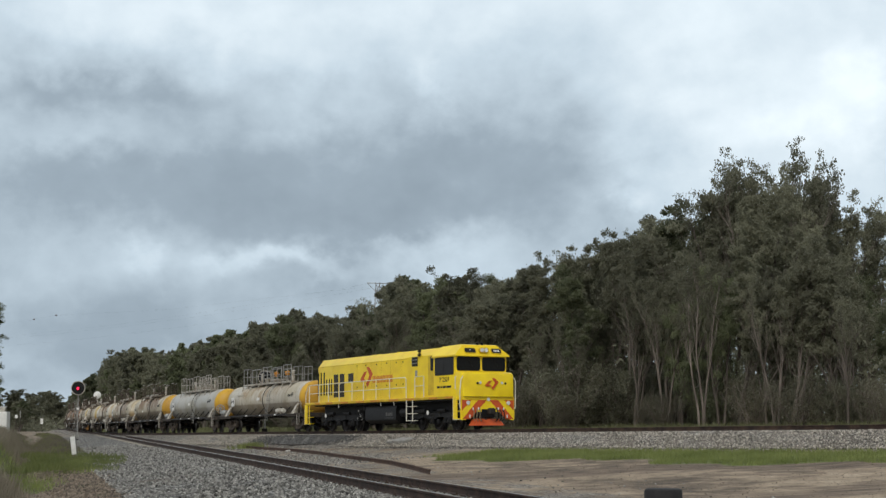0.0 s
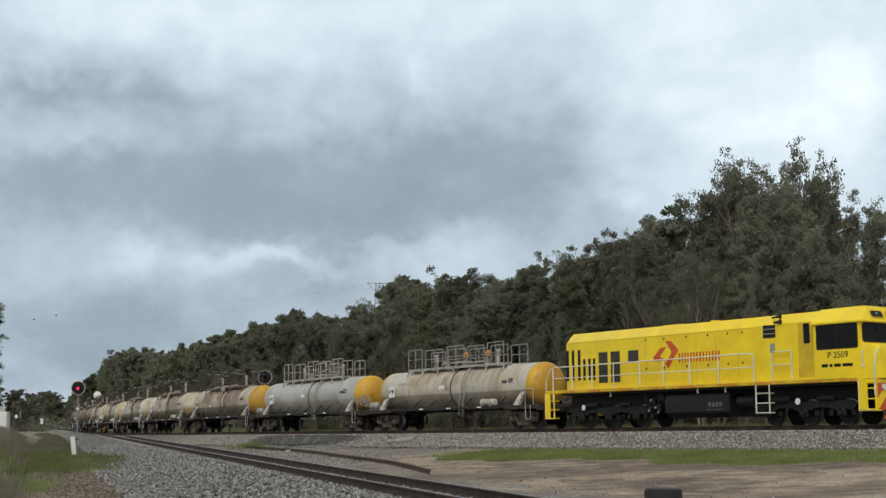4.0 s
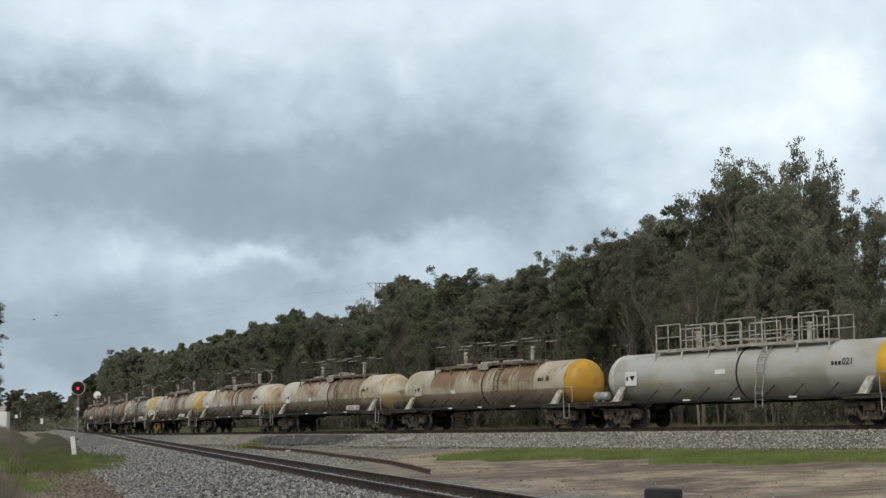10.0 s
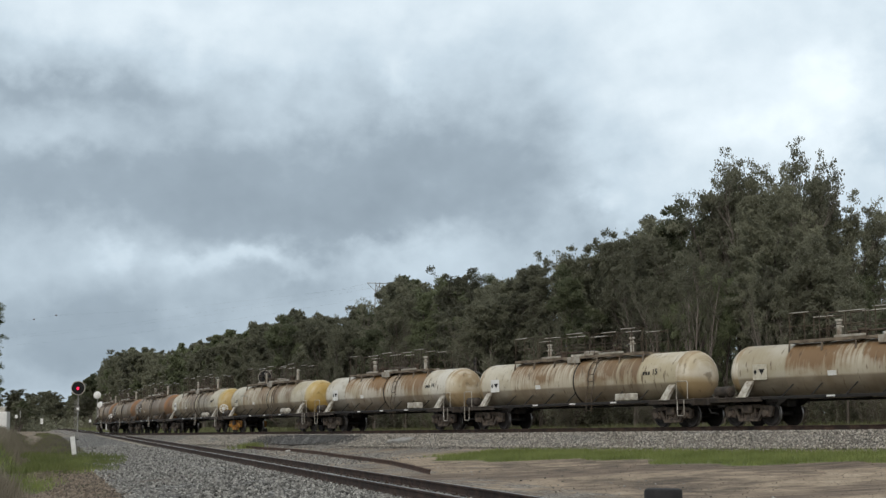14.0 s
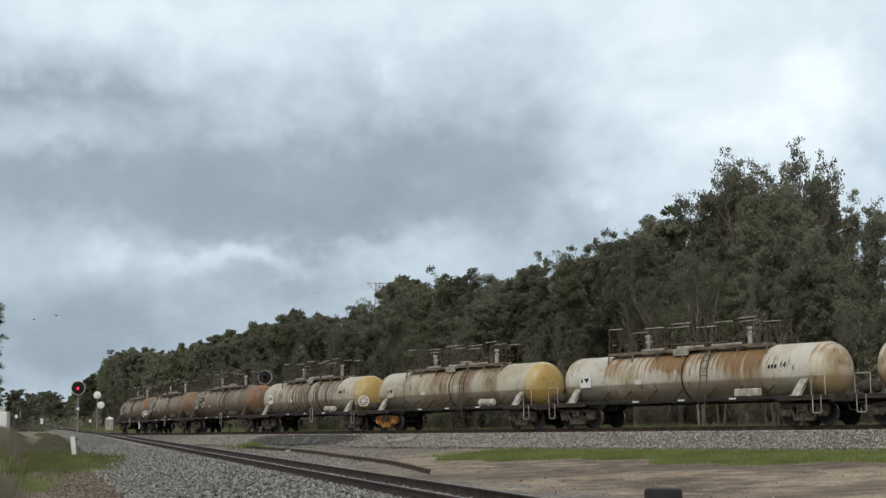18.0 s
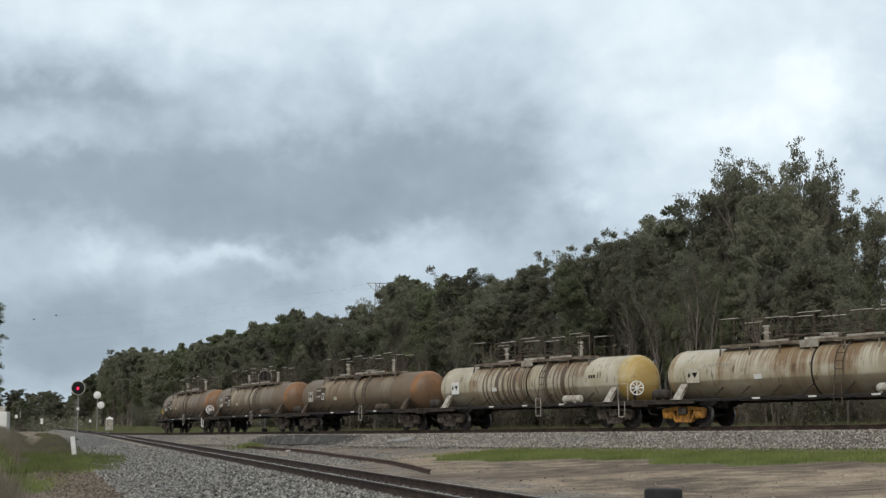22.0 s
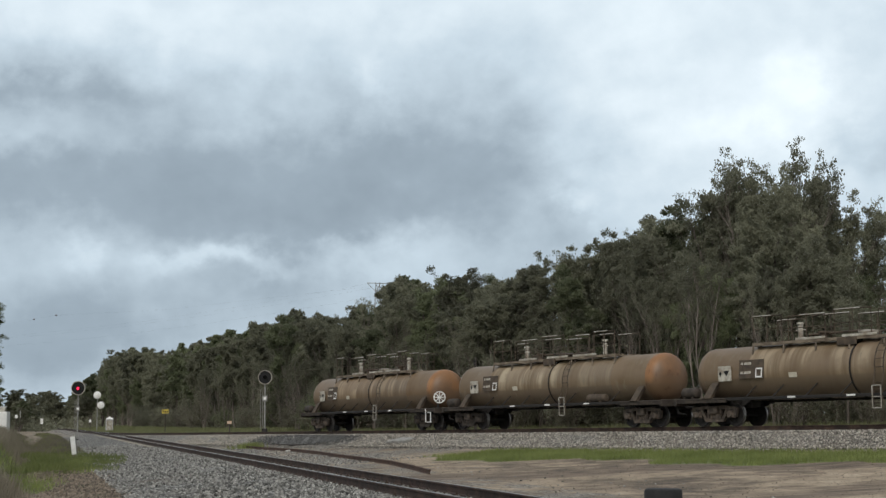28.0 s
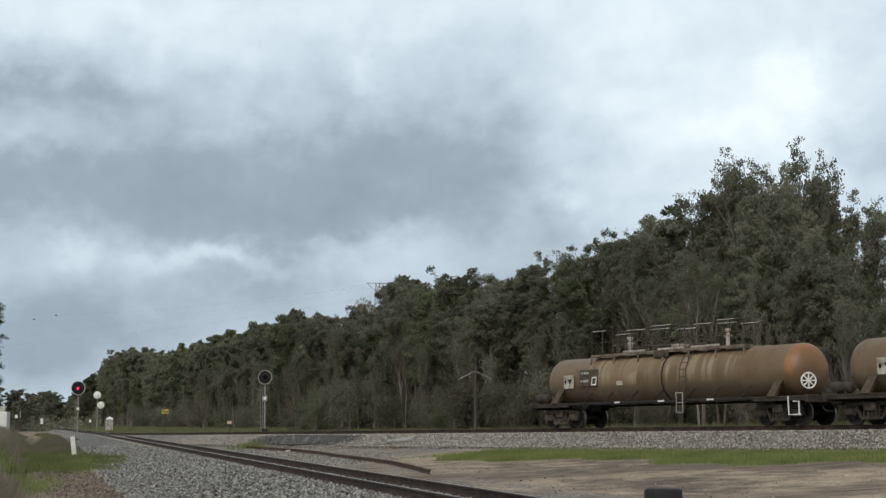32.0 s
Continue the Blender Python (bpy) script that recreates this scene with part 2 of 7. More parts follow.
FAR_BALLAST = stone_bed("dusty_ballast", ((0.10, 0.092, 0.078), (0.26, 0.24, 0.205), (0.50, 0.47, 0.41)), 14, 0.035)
LEAF = leaf_paint("eucalypt_leaves", (0.124, 0.127, 0.084), (0.212, 0.214, 0.144))
LEAF_GREEN = leaf_paint("fresh_green_leaves", (0.108, 0.124, 0.066), (0.19, 0.212, 0.115))
TWIG_LEAF = leaf_paint("dry_shrub_leaves", (0.10, 0.096, 0.065), (0.18, 0.174, 0.118))
GRASS = leaf_paint("grass_blades", (0.115, 0.145, 0.036), (0.26, 0.295, 0.095))
EARTH_STONE = surface("earthy_stone", (0.22, 0.18, 0.138), (0.105, 0.085, 0.064), 12, 60, 0.9, 0, 0.3, island=0.6)
DARK_GRAVEL = surface("dark_fine_gravel", (0.15, 0.147, 0.138), (0.075, 0.074, 0.07), 1.2, 30, 0.95, 0, 0.5)
DRY_GRASS = leaf_paint("dry_weeds", (0.135, 0.118, 0.082), (0.25, 0.22, 0.165))
DULL_GRASS = leaf_paint("dull_grass_blades", (0.09, 0.10, 0.042), (0.18, 0.19, 0.09))

# ---- mesh building ----


class Form:
    """Collects faces of one mesh."""

    def __init__(self):
        self.v, self.f = [], []

    def add(self, verts, faces):
        n = len(self.v)
        self.v += [tuple(p) for p in verts]
        self.f += [tuple(i + n for i in q) for q in faces]
        return self

    def box(self, x0, x1, y0, y1, z0, z1, c=0.012):
        """A box with chamfered edges."""
        c = min(c, (x1 - x0) * 0.3, (y1 - y0) * 0.3, (z1 - z0) * 0.3)
        vs, idx = [], {}
        for i, (x, sx) in enumerate(((x0, 1), (x1, -1))):
            for j, (y, sy) in enumerate(((y0, 1), (y1, -1))):
                for k, (z, sz) in enumerate(((z0, 1), (z1, -1))):
                    for a, p in enumerate(((x, y + sy * c, z + sz * c), (x + sx * c, y, z + sz * c), (x + sx * c, y + sy * c, z))):
                        idx[i, j, k, a] = len(vs)
                        vs.append(p)
        fs = []
        ring = ((0, 0), (0, 1), (1, 1), (1, 0))
        for s in (0, 1):
            fs.append([idx[s, j, k, 0] for j, k in ring])
            fs.append([idx[i, s, k, 1] for i, k in ring])
            fs.append([idx[i, j, s, 2] for i, j in ring])
        for p in (0, 1):
            for q in (0, 1):
                fs.append((idx[p, q, 0, 0], idx[p, q, 1, 0], idx[p, q, 1, 1], idx[p, q, 0, 1]))
                fs.append((idx[p, 0, q, 0], idx[p, 1, q, 0], idx[p, 1, q, 2], idx[p, 0, q, 2]))
                fs.append((idx[0, p, q, 1], idx[1, p, q, 1], idx[1, p, q, 2], idx[0, p, q, 2]))
        for i in (0, 1):
            for j in (0, 1):
                for k in (0, 1):
                    fs.append((idx[i, j, k, 0], idx[i, j, k, 1], idx[i, j, k, 2]))
        return self.add(vs, fs)

    def tube(self, pts, r, n=6, closed=False, ends=True):
        """A round bar along a line; r may be one radius or one for each point."""
        pts = [Vector(p) for p in pts]
        rs = r if isinstance(r, (list, tuple)) else [r] * len(pts)
        base, vs = len(self.v), []
        m = len(pts)
        up = None
        for i, p in enumerate(pts):
            if closed:
                d = pts[(i + 1) % m] - pts[i - 1]
            else:
                d = pts[min(i + 1, m - 1)] - pts[max(i - 1, 0)]
            d.normalize()
            if up is None:
                up = Vector((0, 0, 1)) if abs(d.z) < 0.9 else Vector((1, 0, 0))
            a = d.cross(up).normalized()
            b = a.cross(d)
            up = b
            for k in range(n):
                t = 2 * math.pi * k / n
                vs.append(p + (a * math.cos(t) + b * math.sin(t)) * rs[i])
        fs = []
        for i in range(m if closed else m - 1):
            j = (i + 1) % m
            for k in range(n):
                l = (k + 1) % n
                fs.append((i * n + k, i * n + l, j * n + l, j * n + k))
        if ends and not closed:
            fs += [tuple(range(n))[::-1], tuple((m - 1) * n + k for k in range(n))]
        return self.add(vs, fs)

    def spin(self, profile, axis="x", n=32, at=(0, 0, 0), hollow=False):
        """Turns a profile of (along, radius) round an axis; hollow: a ring, with no end faces."""
        vs, fs = [], []
        if hollow:
            profile = list(profile) + [profile[0]]
        for a, r in profile:
            for k in range(n):
                t = 2 * math.pi * k / n
                u, w = r * math.cos(t), r * math.sin(t)
                p = {"x": (a, u, w), "y": (w, a, u), "z": (u, w, a)}[axis]
                vs.append([p[i] + at[i] for i in range(3)])
        m = len(profile)
        for i in range(m - 1):
            for k in range(n):
                l = (k + 1) % n
                fs.append((i * n + k, i * n + l, (i + 1) * n + l, (i + 1) * n + k))
        if profile[0][1] > 1e-5 and not hollow:
            fs.append(tuple(range(n))[::-1])
        if profile[-1][1] > 1e-5 and not hollow:
            fs.append(tuple((m - 1) * n + k for k in range(n)))
        return self.add(vs, fs)

    def prism(self, outline, y0, y1, plane="xz"):
        """A flat outline given thickness."""
        n = len(outline)
        lay = {"xz": lambda a, b, c: (a, c, b), "yz": lambda a, b, c: (c, a, b), "xy": lambda a, b, c: (a, b, c)}[plane]
        vs = [lay(a, b, y0) for a, b in outline] + [lay(a, b, y1) for a, b in outline]
        fs = [tuple(range(n)), tuple(range(2 * n - 1, n - 1, -1))]
        fs += [(i, n + i, n + (i + 1) % n, (i + 1) % n) for i in range(n)]
        return self.add(vs, fs)

    def loft(self, rings, closed=True, ends=True):
        """Joins rings of equally many points."""
        n = len(rings[0])
        vs = [p for ring in rings for p in ring]
        fs = []
        for i in range(len(rings) - 1):
            for k in range(n if closed else n - 1):
                l = (k + 1) % n
                fs.append((i * n + k, i * n + l, (i + 1) * n + l, (i + 1) * n + k))
        if ends and closed:
            fs += [tuple(range(n))[::-1], tuple((len(rings) - 1) * n + k for k in range(n))]
        return self.add(vs, fs)

    def mesh(self, name, material, smooth=35):
        me = bpy.data.meshes.new(name)
        me.from_pydata(self.v, [], self.f)
        if material:
            me.materials.append(material)
        bm = bmesh.new()
        bm.from_mesh(me)
        bmesh.ops.recalc_face_normals(bm, faces=bm.faces)
        bm.to_mesh(me)
        bm.free()
        if smooth:
            me.polygons.foreach_set("use_smooth", [True] * len(me.polygons))
            me.set_sharp_from_angle(angle=radians(smooth))
        return me


def link(name, me, parent=None, label="", at=None):
    ob = new(name, me)
    if parent:
        ob.parent = parent
    if at is not None:
        ob.matrix_basis = at
    if label:
        tagged(ob, label)
    return ob


def part(name, form, material, parent, label="", smooth=35, at=None):
    return link(name, form.mesh(name, material, smooth), parent, label, at)


STORE = {}


def shared(key, make, material, smooth=35):
    """The mesh of a repeated piece, built once."""
    if key not in STORE:
        STORE[key] = make().mesh(key, material, smooth)
    return STORE[key]


def lettering(name, text, size, material, parent, at, label="", squeeze=1.0):
    """Flat raised letters from the built-in font, in the local x-y plane of the pose."""
    cu = bpy.data.curves.new(name, "FONT")
    cu.body, cu.size, cu.extrude, cu.align_x, cu.align_y = text, size, 0.004, "CENTER", "CENTER"
    tmp = bpy.data.objects.new(name, cu)
    scene.collection.objects.link(tmp)
    me = bpy.data.meshes.new_from_object(tmp.evaluated_get(bpy.context.evaluated_depsgraph_get()))
    bpy.data.objects.remove(tmp)
    bpy.data.curves.remove(cu)
    me.materials.clear()
    me.materials.append(material)
    me.name = name
    if squeeze != 1.0:
        me.transform(Matrix.Diagonal((squeeze, 1, 1, 1)))
    return link(name, me, parent, label, at)


# ---- the two tracks in plan ----
STEP = 0.25
WAY_S = np.arange(-320, 620.01, STEP)
ZERO = int(np.argmin(abs(WAY_S)))


def run_sum(a):
    c = np.concatenate([[0], np.cumsum((a[1:] + a[:-1]) / 2 * STEP)])
    return c - c[ZERO]


BEND = np.interp(WAY_S, [-320, -200, -120, -60, -40, 20, 80, 140, 200, 620], [-0.0005, -0.001, -0.003, -0.00398, -0.00398, -0.00348, -0.00098, 0, 0.0002, 0.0002])
WAY_A = 0.516151 + run_sum(BEND)
WAY_X, WAY_Y = -2.27844 + run_sum(-np.sin(WAY_A)), 74.73624 + run_sum(np.cos(WAY_A))
_soft = np.hanning(121) / np.hanning(121).sum()
WAY_Z = EYE_Z + np.convolve(np.pad(np.interp(WAY_S, [-320, -150, -100, -60, -40, 0, 40, 60, 80, 110, 150, 200, 300, 620],
                                             [0.9, 0.62, 0.46, 0.25, 0.08, -0.231, -0.478, -0.58, -0.63, -0.60, -0.46, -0.35, -0.2, -0.1]), 60, mode="edge"), _soft, "valid")


def way(s):
    """A point of the far track's centre line at rail height, and its heading; s counts away from the camera."""
    return [float(np.interp(s, WAY_S, q)) for q in (WAY_X, WAY_Y, WAY_Z, WAY_A)]


def beside(s, off, up=0.0):
    """A point off metres behind the far track (negative: on the camera's side)."""
    x, y, z, a = way(s)
    return Vector((x + off * math.cos(a), y + off * math.sin(a), z + up))


NEAR_M, NEAR_C = -0.27352, -1.17652


def near(y):
    """A point of the near track's centre line at rail height."""
    return Vector((NEAR_C + NEAR_M * (y - 30), y, EYE_Z - 1.03935 + 0.0033 * (y - 30)))


NEAR_N = Vector((1, -NEAR_M, 0)).normalized()   # to the right of the near track
JOIN_Y = 164.0


def ground_height(x, y):
    """Height of the ground sheet and what covers it (grass, gravel, weeds), for arrays of x and y."""
    far = np.stack([WAY_X, WAY_Y], 1)[::8]
    fz, fa = WAY_Z[::8], WAY_A[::8]
    d2 = np.empty(len(x))
    side = np.empty(len(x))
    zf = np.empty(len(x))
    sf = np.empty(len(x))
    for i in range(0, len(x), 4000):
        dx, dy = x[i:i + 4000, None] - far[None, :, 0], y[i:i + 4000, None] - far[None, :, 1]
        q = dx * dx + dy * dy
        k = q.argmin(1)
        r = np.arange(len(k))
        side[i:i + 4000] = dx[r, k] * np.cos(fa[k]) + dy[r, k] * np.sin(fa[k])
        d2[i:i + 4000] = abs(side[i:i + 4000])
        sf[i:i + 4000] = np.clip(WAY_S[::8][k] - dx[r, k] * np.sin(fa[k]) + dy[r, k] * np.cos(fa[k]), -320, 620)
        zf[i:i + 4000] = np.interp(sf[i:i + 4000], WAY_S, WAY_Z)
    ny = np.clip(y, -200, JOIN_Y)
    zn = EYE_Z - 1.03935 + 0.0033 * (ny - 30)
    e1 = (x - (NEAR_C + NEAR_M * (y - 30))) * NEAR_N.x
    past = np.clip((y - 150) / 20, 0, 1)
    e1 = e1 * (1 - past) + side * past
    zn = zn * (1 - past) + zf * past
    wob = 0.03 * np.sin(x * 0.23 + 1.0) * np.sin(y * 0.12 + 0.6)
    d1 = np.abs(e1)
    t = d1 / (d1 + d2 + 1e-6)
    between = (zn - 0.56) * (1 - t) + (zf - 0.62) * t - 0.12 * np.sin(np.clip(t, 0, 1) * np.pi)
    left = zn - 0.50 - 0.45 * np.exp(-((e1 + 6.8) / 0.9) ** 2) * np.clip((y - 26) / 6, 0, 1) + 0.85 * np.clip((-e1 - 7.3) / 1.1, 0, 1) * np.clip((y - 48) / 12, 0, 1) * np.clip((150 - y) / 40, 0, 1)
    behind = zf - 0.45 + 0.46 * np.clip((side - 3.2) / 7, 0, 1) + 0.3 * np.clip((side - 6) / 30, 0, 1)
    z = np.where(side > 0, behind, np.where(e1 > 0, between, left))
    z = z + wob * np.clip(np.minimum(d1, d2) / 4 - 0.4, 0, 1)
    away = np.clip((np.hypot(x, y) - 420) / 500, 0, 1)
    z = z * (1 - away) + 0.9 * away
    rag = 0.9 * np.sin(sf * 0.55) + 0.5 * np.sin(sf * 1.7 + 1)
    strip = np.clip((-side - 3.3) / 0.5, 0, 1) * np.clip((8.6 + rag + side) / 0.9, 0, 1) * np.clip((-12.6 - sf) / 4, 0, 1)
    strip *= (side < 0) * (e1 > 1.5)
    ragged = 0.8 * np.sin(y * 0.45) + 0.5 * np.sin(y * 1.3 + x)
    ditch = np.clip((-e1 - 4.3 + 0.4 * ragged) / 0.7, 0, 1) * (side < 0)
    green = np.clip((y - 41 + 5 * ragged) / 9, 0, 1) * np.clip((104 - y) / 14, 0, 1)
    tuft = np.exp(-((x + 10.4) ** 2 + ((y - 84.5) / 1.6) ** 2) / 0.7)
    grass = np.maximum(np.maximum(strip, tuft), ditch * green * (0.72 + 0.28 * np.sin(e1 * 2.1 + y * 0.21)))
    grass = np.maximum(grass, 0.42 * (side > 3.2))
    grass = np.maximum(grass, 0.5 * np.clip((-e1 - 12) / 3, 0, 1) * (side < 0))
    gravel = np.maximum(np.clip((5.6 - d1) / 1.0, 0, 1), np.clip((3.6 - d2) / 0.8, 0, 1))
    gravel = np.maximum(gravel, (e1 > 0) * (side < 0) * np.clip((sf + 17) / 9, 0, 1))
    weeds = np.clip((-e1 - 4.5) / 0.9, 0, 1) * (side < 0) * (1 - 0.6 * ditch * green)
    weeds = np.maximum(weeds, 0.6 * (side > 3.4))
    sway = 1.2 * np.sin(x * 0.35 + 0.4) + 0.7 * np.sin(x * 0.9 + 2)
    damp = (np.exp(-((y - 41.5 - sway) / 2.6) ** 2) + 0.8 * np.exp(-((y - 30.5 + sway) / 2.2) ** 2) + 0.55 * np.exp(-((y - 49.5 - 0.6 * sway) / 1.3) ** 2) * (x < 6)) * np.clip((e1 - 1.6) / 1.2, 0, 1) * (side < -4)
    return z, grass, gravel, weeds, side, e1, sf, damp


def ground_z(x, y):
    return float(ground_height(np.array([float(x)]), np.array([float(y)]))[0][0])

# ---- ground ----


def ground_paint():
    m = bpy.data.materials.new("open_ground")
    m.use_nodes = True
    nt = m.node_tree
    N, L = nt.nodes, nt.links
    b = N["Principled BSDF"]
    co, at = N.new("ShaderNodeTexCoord"), N.new("ShaderNodeAttribute")
    at.attribute_name = "cover"
    sep = N.new("ShaderNodeSeparateColor")
    L.new(at.outputs["Color"], sep.inputs[0])

    def noise_at(scale, detail, vec=(1, 1, 1)):
        mp = N.new("ShaderNodeMapping")
        mp.inputs["Scale"].default_value = vec
        L.new(co.outputs["Object"], mp.inputs[0])
        n = N.new("ShaderNodeTexNoise")
        n.inputs["Scale"].default_value, n.inputs["Detail"].default_value = scale, detail
        L.new(mp.outputs[0], n.inputs["Vector"])
        return n.outputs["Fac"]

    def ramp(fac, stops):
        r = N.new("ShaderNodeValToRGB")
        r.color_ramp.elements[0].position, r.color_ramp.elements[0].color = stops[0][0], (*stops[0][1], 1)
        r.color_ramp.elements[1].position, r.color_ramp.elements[1].color = stops[-1][0], (*stops[-1][1], 1)
        for p, c in stops[1:-1]:
            r.color_ramp.elements.new(p).color = (*c, 1)
        L.new(fac, r.inputs["Fac"])
        return r.outputs[0]

    def mix(fac, a, c):
        x = mixer(nt)
        L.new(fac, x.inputs["Factor"])
        L.new(a, x.inputs[6])
        L.new(c, x.inputs[7])
        return x.outputs[2]

    def edge(mask, grain, lo=0.35, hi=0.6):
        """A mask with a broken edge."""
        a = N.new("ShaderNodeMath")
        a.operation = "MULTIPLY_ADD"
        a.inputs[1].default_value, a.inputs[2].default_value = 0.7, -0.35
        L.new(grain, a.inputs[0])
        c = N.new("ShaderNodeMath")
        c.operation = "ADD"
        L.new(mask, c.inputs[0])
        L.new(a.outputs[0], c.inputs[1])
        r = N.new("ShaderNodeMapRange")
        r.inputs["From Min"].default_value, r.inputs["From Max"].default_value = lo, hi
        L.new(c.outputs[0], r.inputs["Value"])
        return r.outputs[0]

    fine = noise_at(7, 8)
    two = N.new("ShaderNodeMath")
    two.operation = "MULTIPLY_ADD"
    two.inputs[1].default_value = 0.5
    half = N.new("ShaderNodeMath")
    half.operation = "MULTIPLY"
    half.inputs[1].default_value = 0.5
    L.new(noise_at(1.5, 12, (0.8, 0.7, 1)), half.inputs[0])
    L.new(noise_at(0.40, 10, (0.8, 0.55, 1)), two.inputs[0])
    L.new(half.outputs[0], two.inputs[2])
    patch = two.outputs[0]
    dirt = ramp(patch, [(0.38, (0.085, 0.064, 0.043)), (0.45, (0.165, 0.127, 0.087)), (0.52, (0.27, 0.21, 0.143)), (0.64, (0.40, 0.322, 0.228))])
    speck = ramp(fine, [(0.35, (0.35, 0.35, 0.35)), (0.6, (0.62, 0.62, 0.62))])
    ov = mixer(nt, "OVERLAY")
    ov.inputs["Factor"].default_value = 0.8
    L.new(dirt, ov.inputs[6])
    L.new(speck, ov.inputs[7])
    vo = N.new("ShaderNodeTexVoronoi")
    vo.inputs["Scale"].default_value = 17
    L.new(co.outputs["Object"], vo.inputs["Vector"])
    vs = N.new("ShaderNodeSeparateColor")
    L.new(vo.outputs["Color"], vs.inputs[0])
    stones = ramp(vs.outputs[0], [(0.0, (0.055, 0.05, 0.043)), (0.5, (0.165, 0.148, 0.122)), (1.0, (0.36, 0.335, 0.285))])
    stones = mix(edge(noise_at(0.55, 8), noise_at(2.5, 6), 0.42, 0.62), stones, ov.outputs[2])
    weeds = ramp(noise_at(1.2, 6), [(0.35, (0.07, 0.075, 0.03)), (0.5, (0.17, 0.13, 0.09)), (0.65, (0.24, 0.19, 0.14))])
    turf = ramp(noise_at(2.2, 6), [(0.35, (0.07, 0.085, 0.025)), (0.65, (0.15, 0.18, 0.055))])
    c = mix(edge(sep.outputs[1], noise_at(1.3, 6)), ov.outputs[2], stones)
    mud = ramp(noise_at(2.0, 8, (0.6, 1.6, 1)), [(0.36, (0.075, 0.055, 0.038)), (0.5, (0.135, 0.10, 0.07)), (0.66, (0.25, 0.19, 0.13))])
    c = mix(edge(at.outputs["Alpha"], noise_at(0.8, 8, (0.5, 1.5, 1)), 0.42, 0.85), c, mud)
    c = mix(edge(sep.outputs[2], noise_at(0.9, 6), 0.5, 0.8), c, weeds)
    c = mix(edge(sep.outputs[0], noise_at(1.1, 6), 0.4, 0.65), c, turf)
    L.new(c, b.inputs["Base Color"])
    b.inputs["Roughness"].default_value = 0.95
    bp = N.new("ShaderNodeBump")
    bp.inputs["Strength"].default_value, bp.inputs["Distance"].default_value = 0.8, 0.04
    L.new(fine, bp.inputs["Height"])
    L.new(bp.outputs[0], b.inputs["Normal"])
    return m


def spaced(a, b, fine, reach):
    """Grid lines: even between a and b, then wider and wider out to the horizon."""
    inner = np.arange(a, b + 1e-6, fine)
    out, step = [], fine
    x = b
    while x < reach:
        step *= 1.3
        x += step
        out.append(x)
    lo, step, x = [], fine, a
    while x > -reach:
        step *= 1.3
        x -= step
        lo.append(x)
    return np.concatenate([lo[::-1], inner, out])


gx, gy = spaced(-46, 30, 0.34, 3200), spaced(10, 112, 0.42, 3200)
GX, GY = np.meshgrid(gx, gy)
gz, g_grass, g_gravel, g_weeds, *_, g_damp = ground_height(GX.ravel(), GY.ravel())
ground_mesh = bpy.data.meshes.new("ground")
W = len(gx)
quads = [(j * W + i, j * W + i + 1, (j + 1) * W + i + 1, (j + 1) * W + i) for j in range(len(gy) - 1) for i in range(W - 1)]
ground_mesh.from_pydata(np.stack([GX.ravel(), GY.ravel(), gz], 1).tolist(), [], quads)
cover = ground_mesh.color_attributes.new("cover", "FLOAT_COLOR", "POINT")
cover.data.foreach_set("color", np.stack([g_grass, g_gravel, g_weeds, g_damp], 1).ravel().astype(np.float32))
ground_mesh.polygons.foreach_set("use_smooth", [True] * len(ground_mesh.polygons))
ground_mesh.materials.append(ground_paint())
ground = tagged(new("ground", ground_mesh), "sandy trackside ground with gravel, ruts and grassy patches", "ground", kind="structure")

# ---- clouds: a distant layer that drifts ----


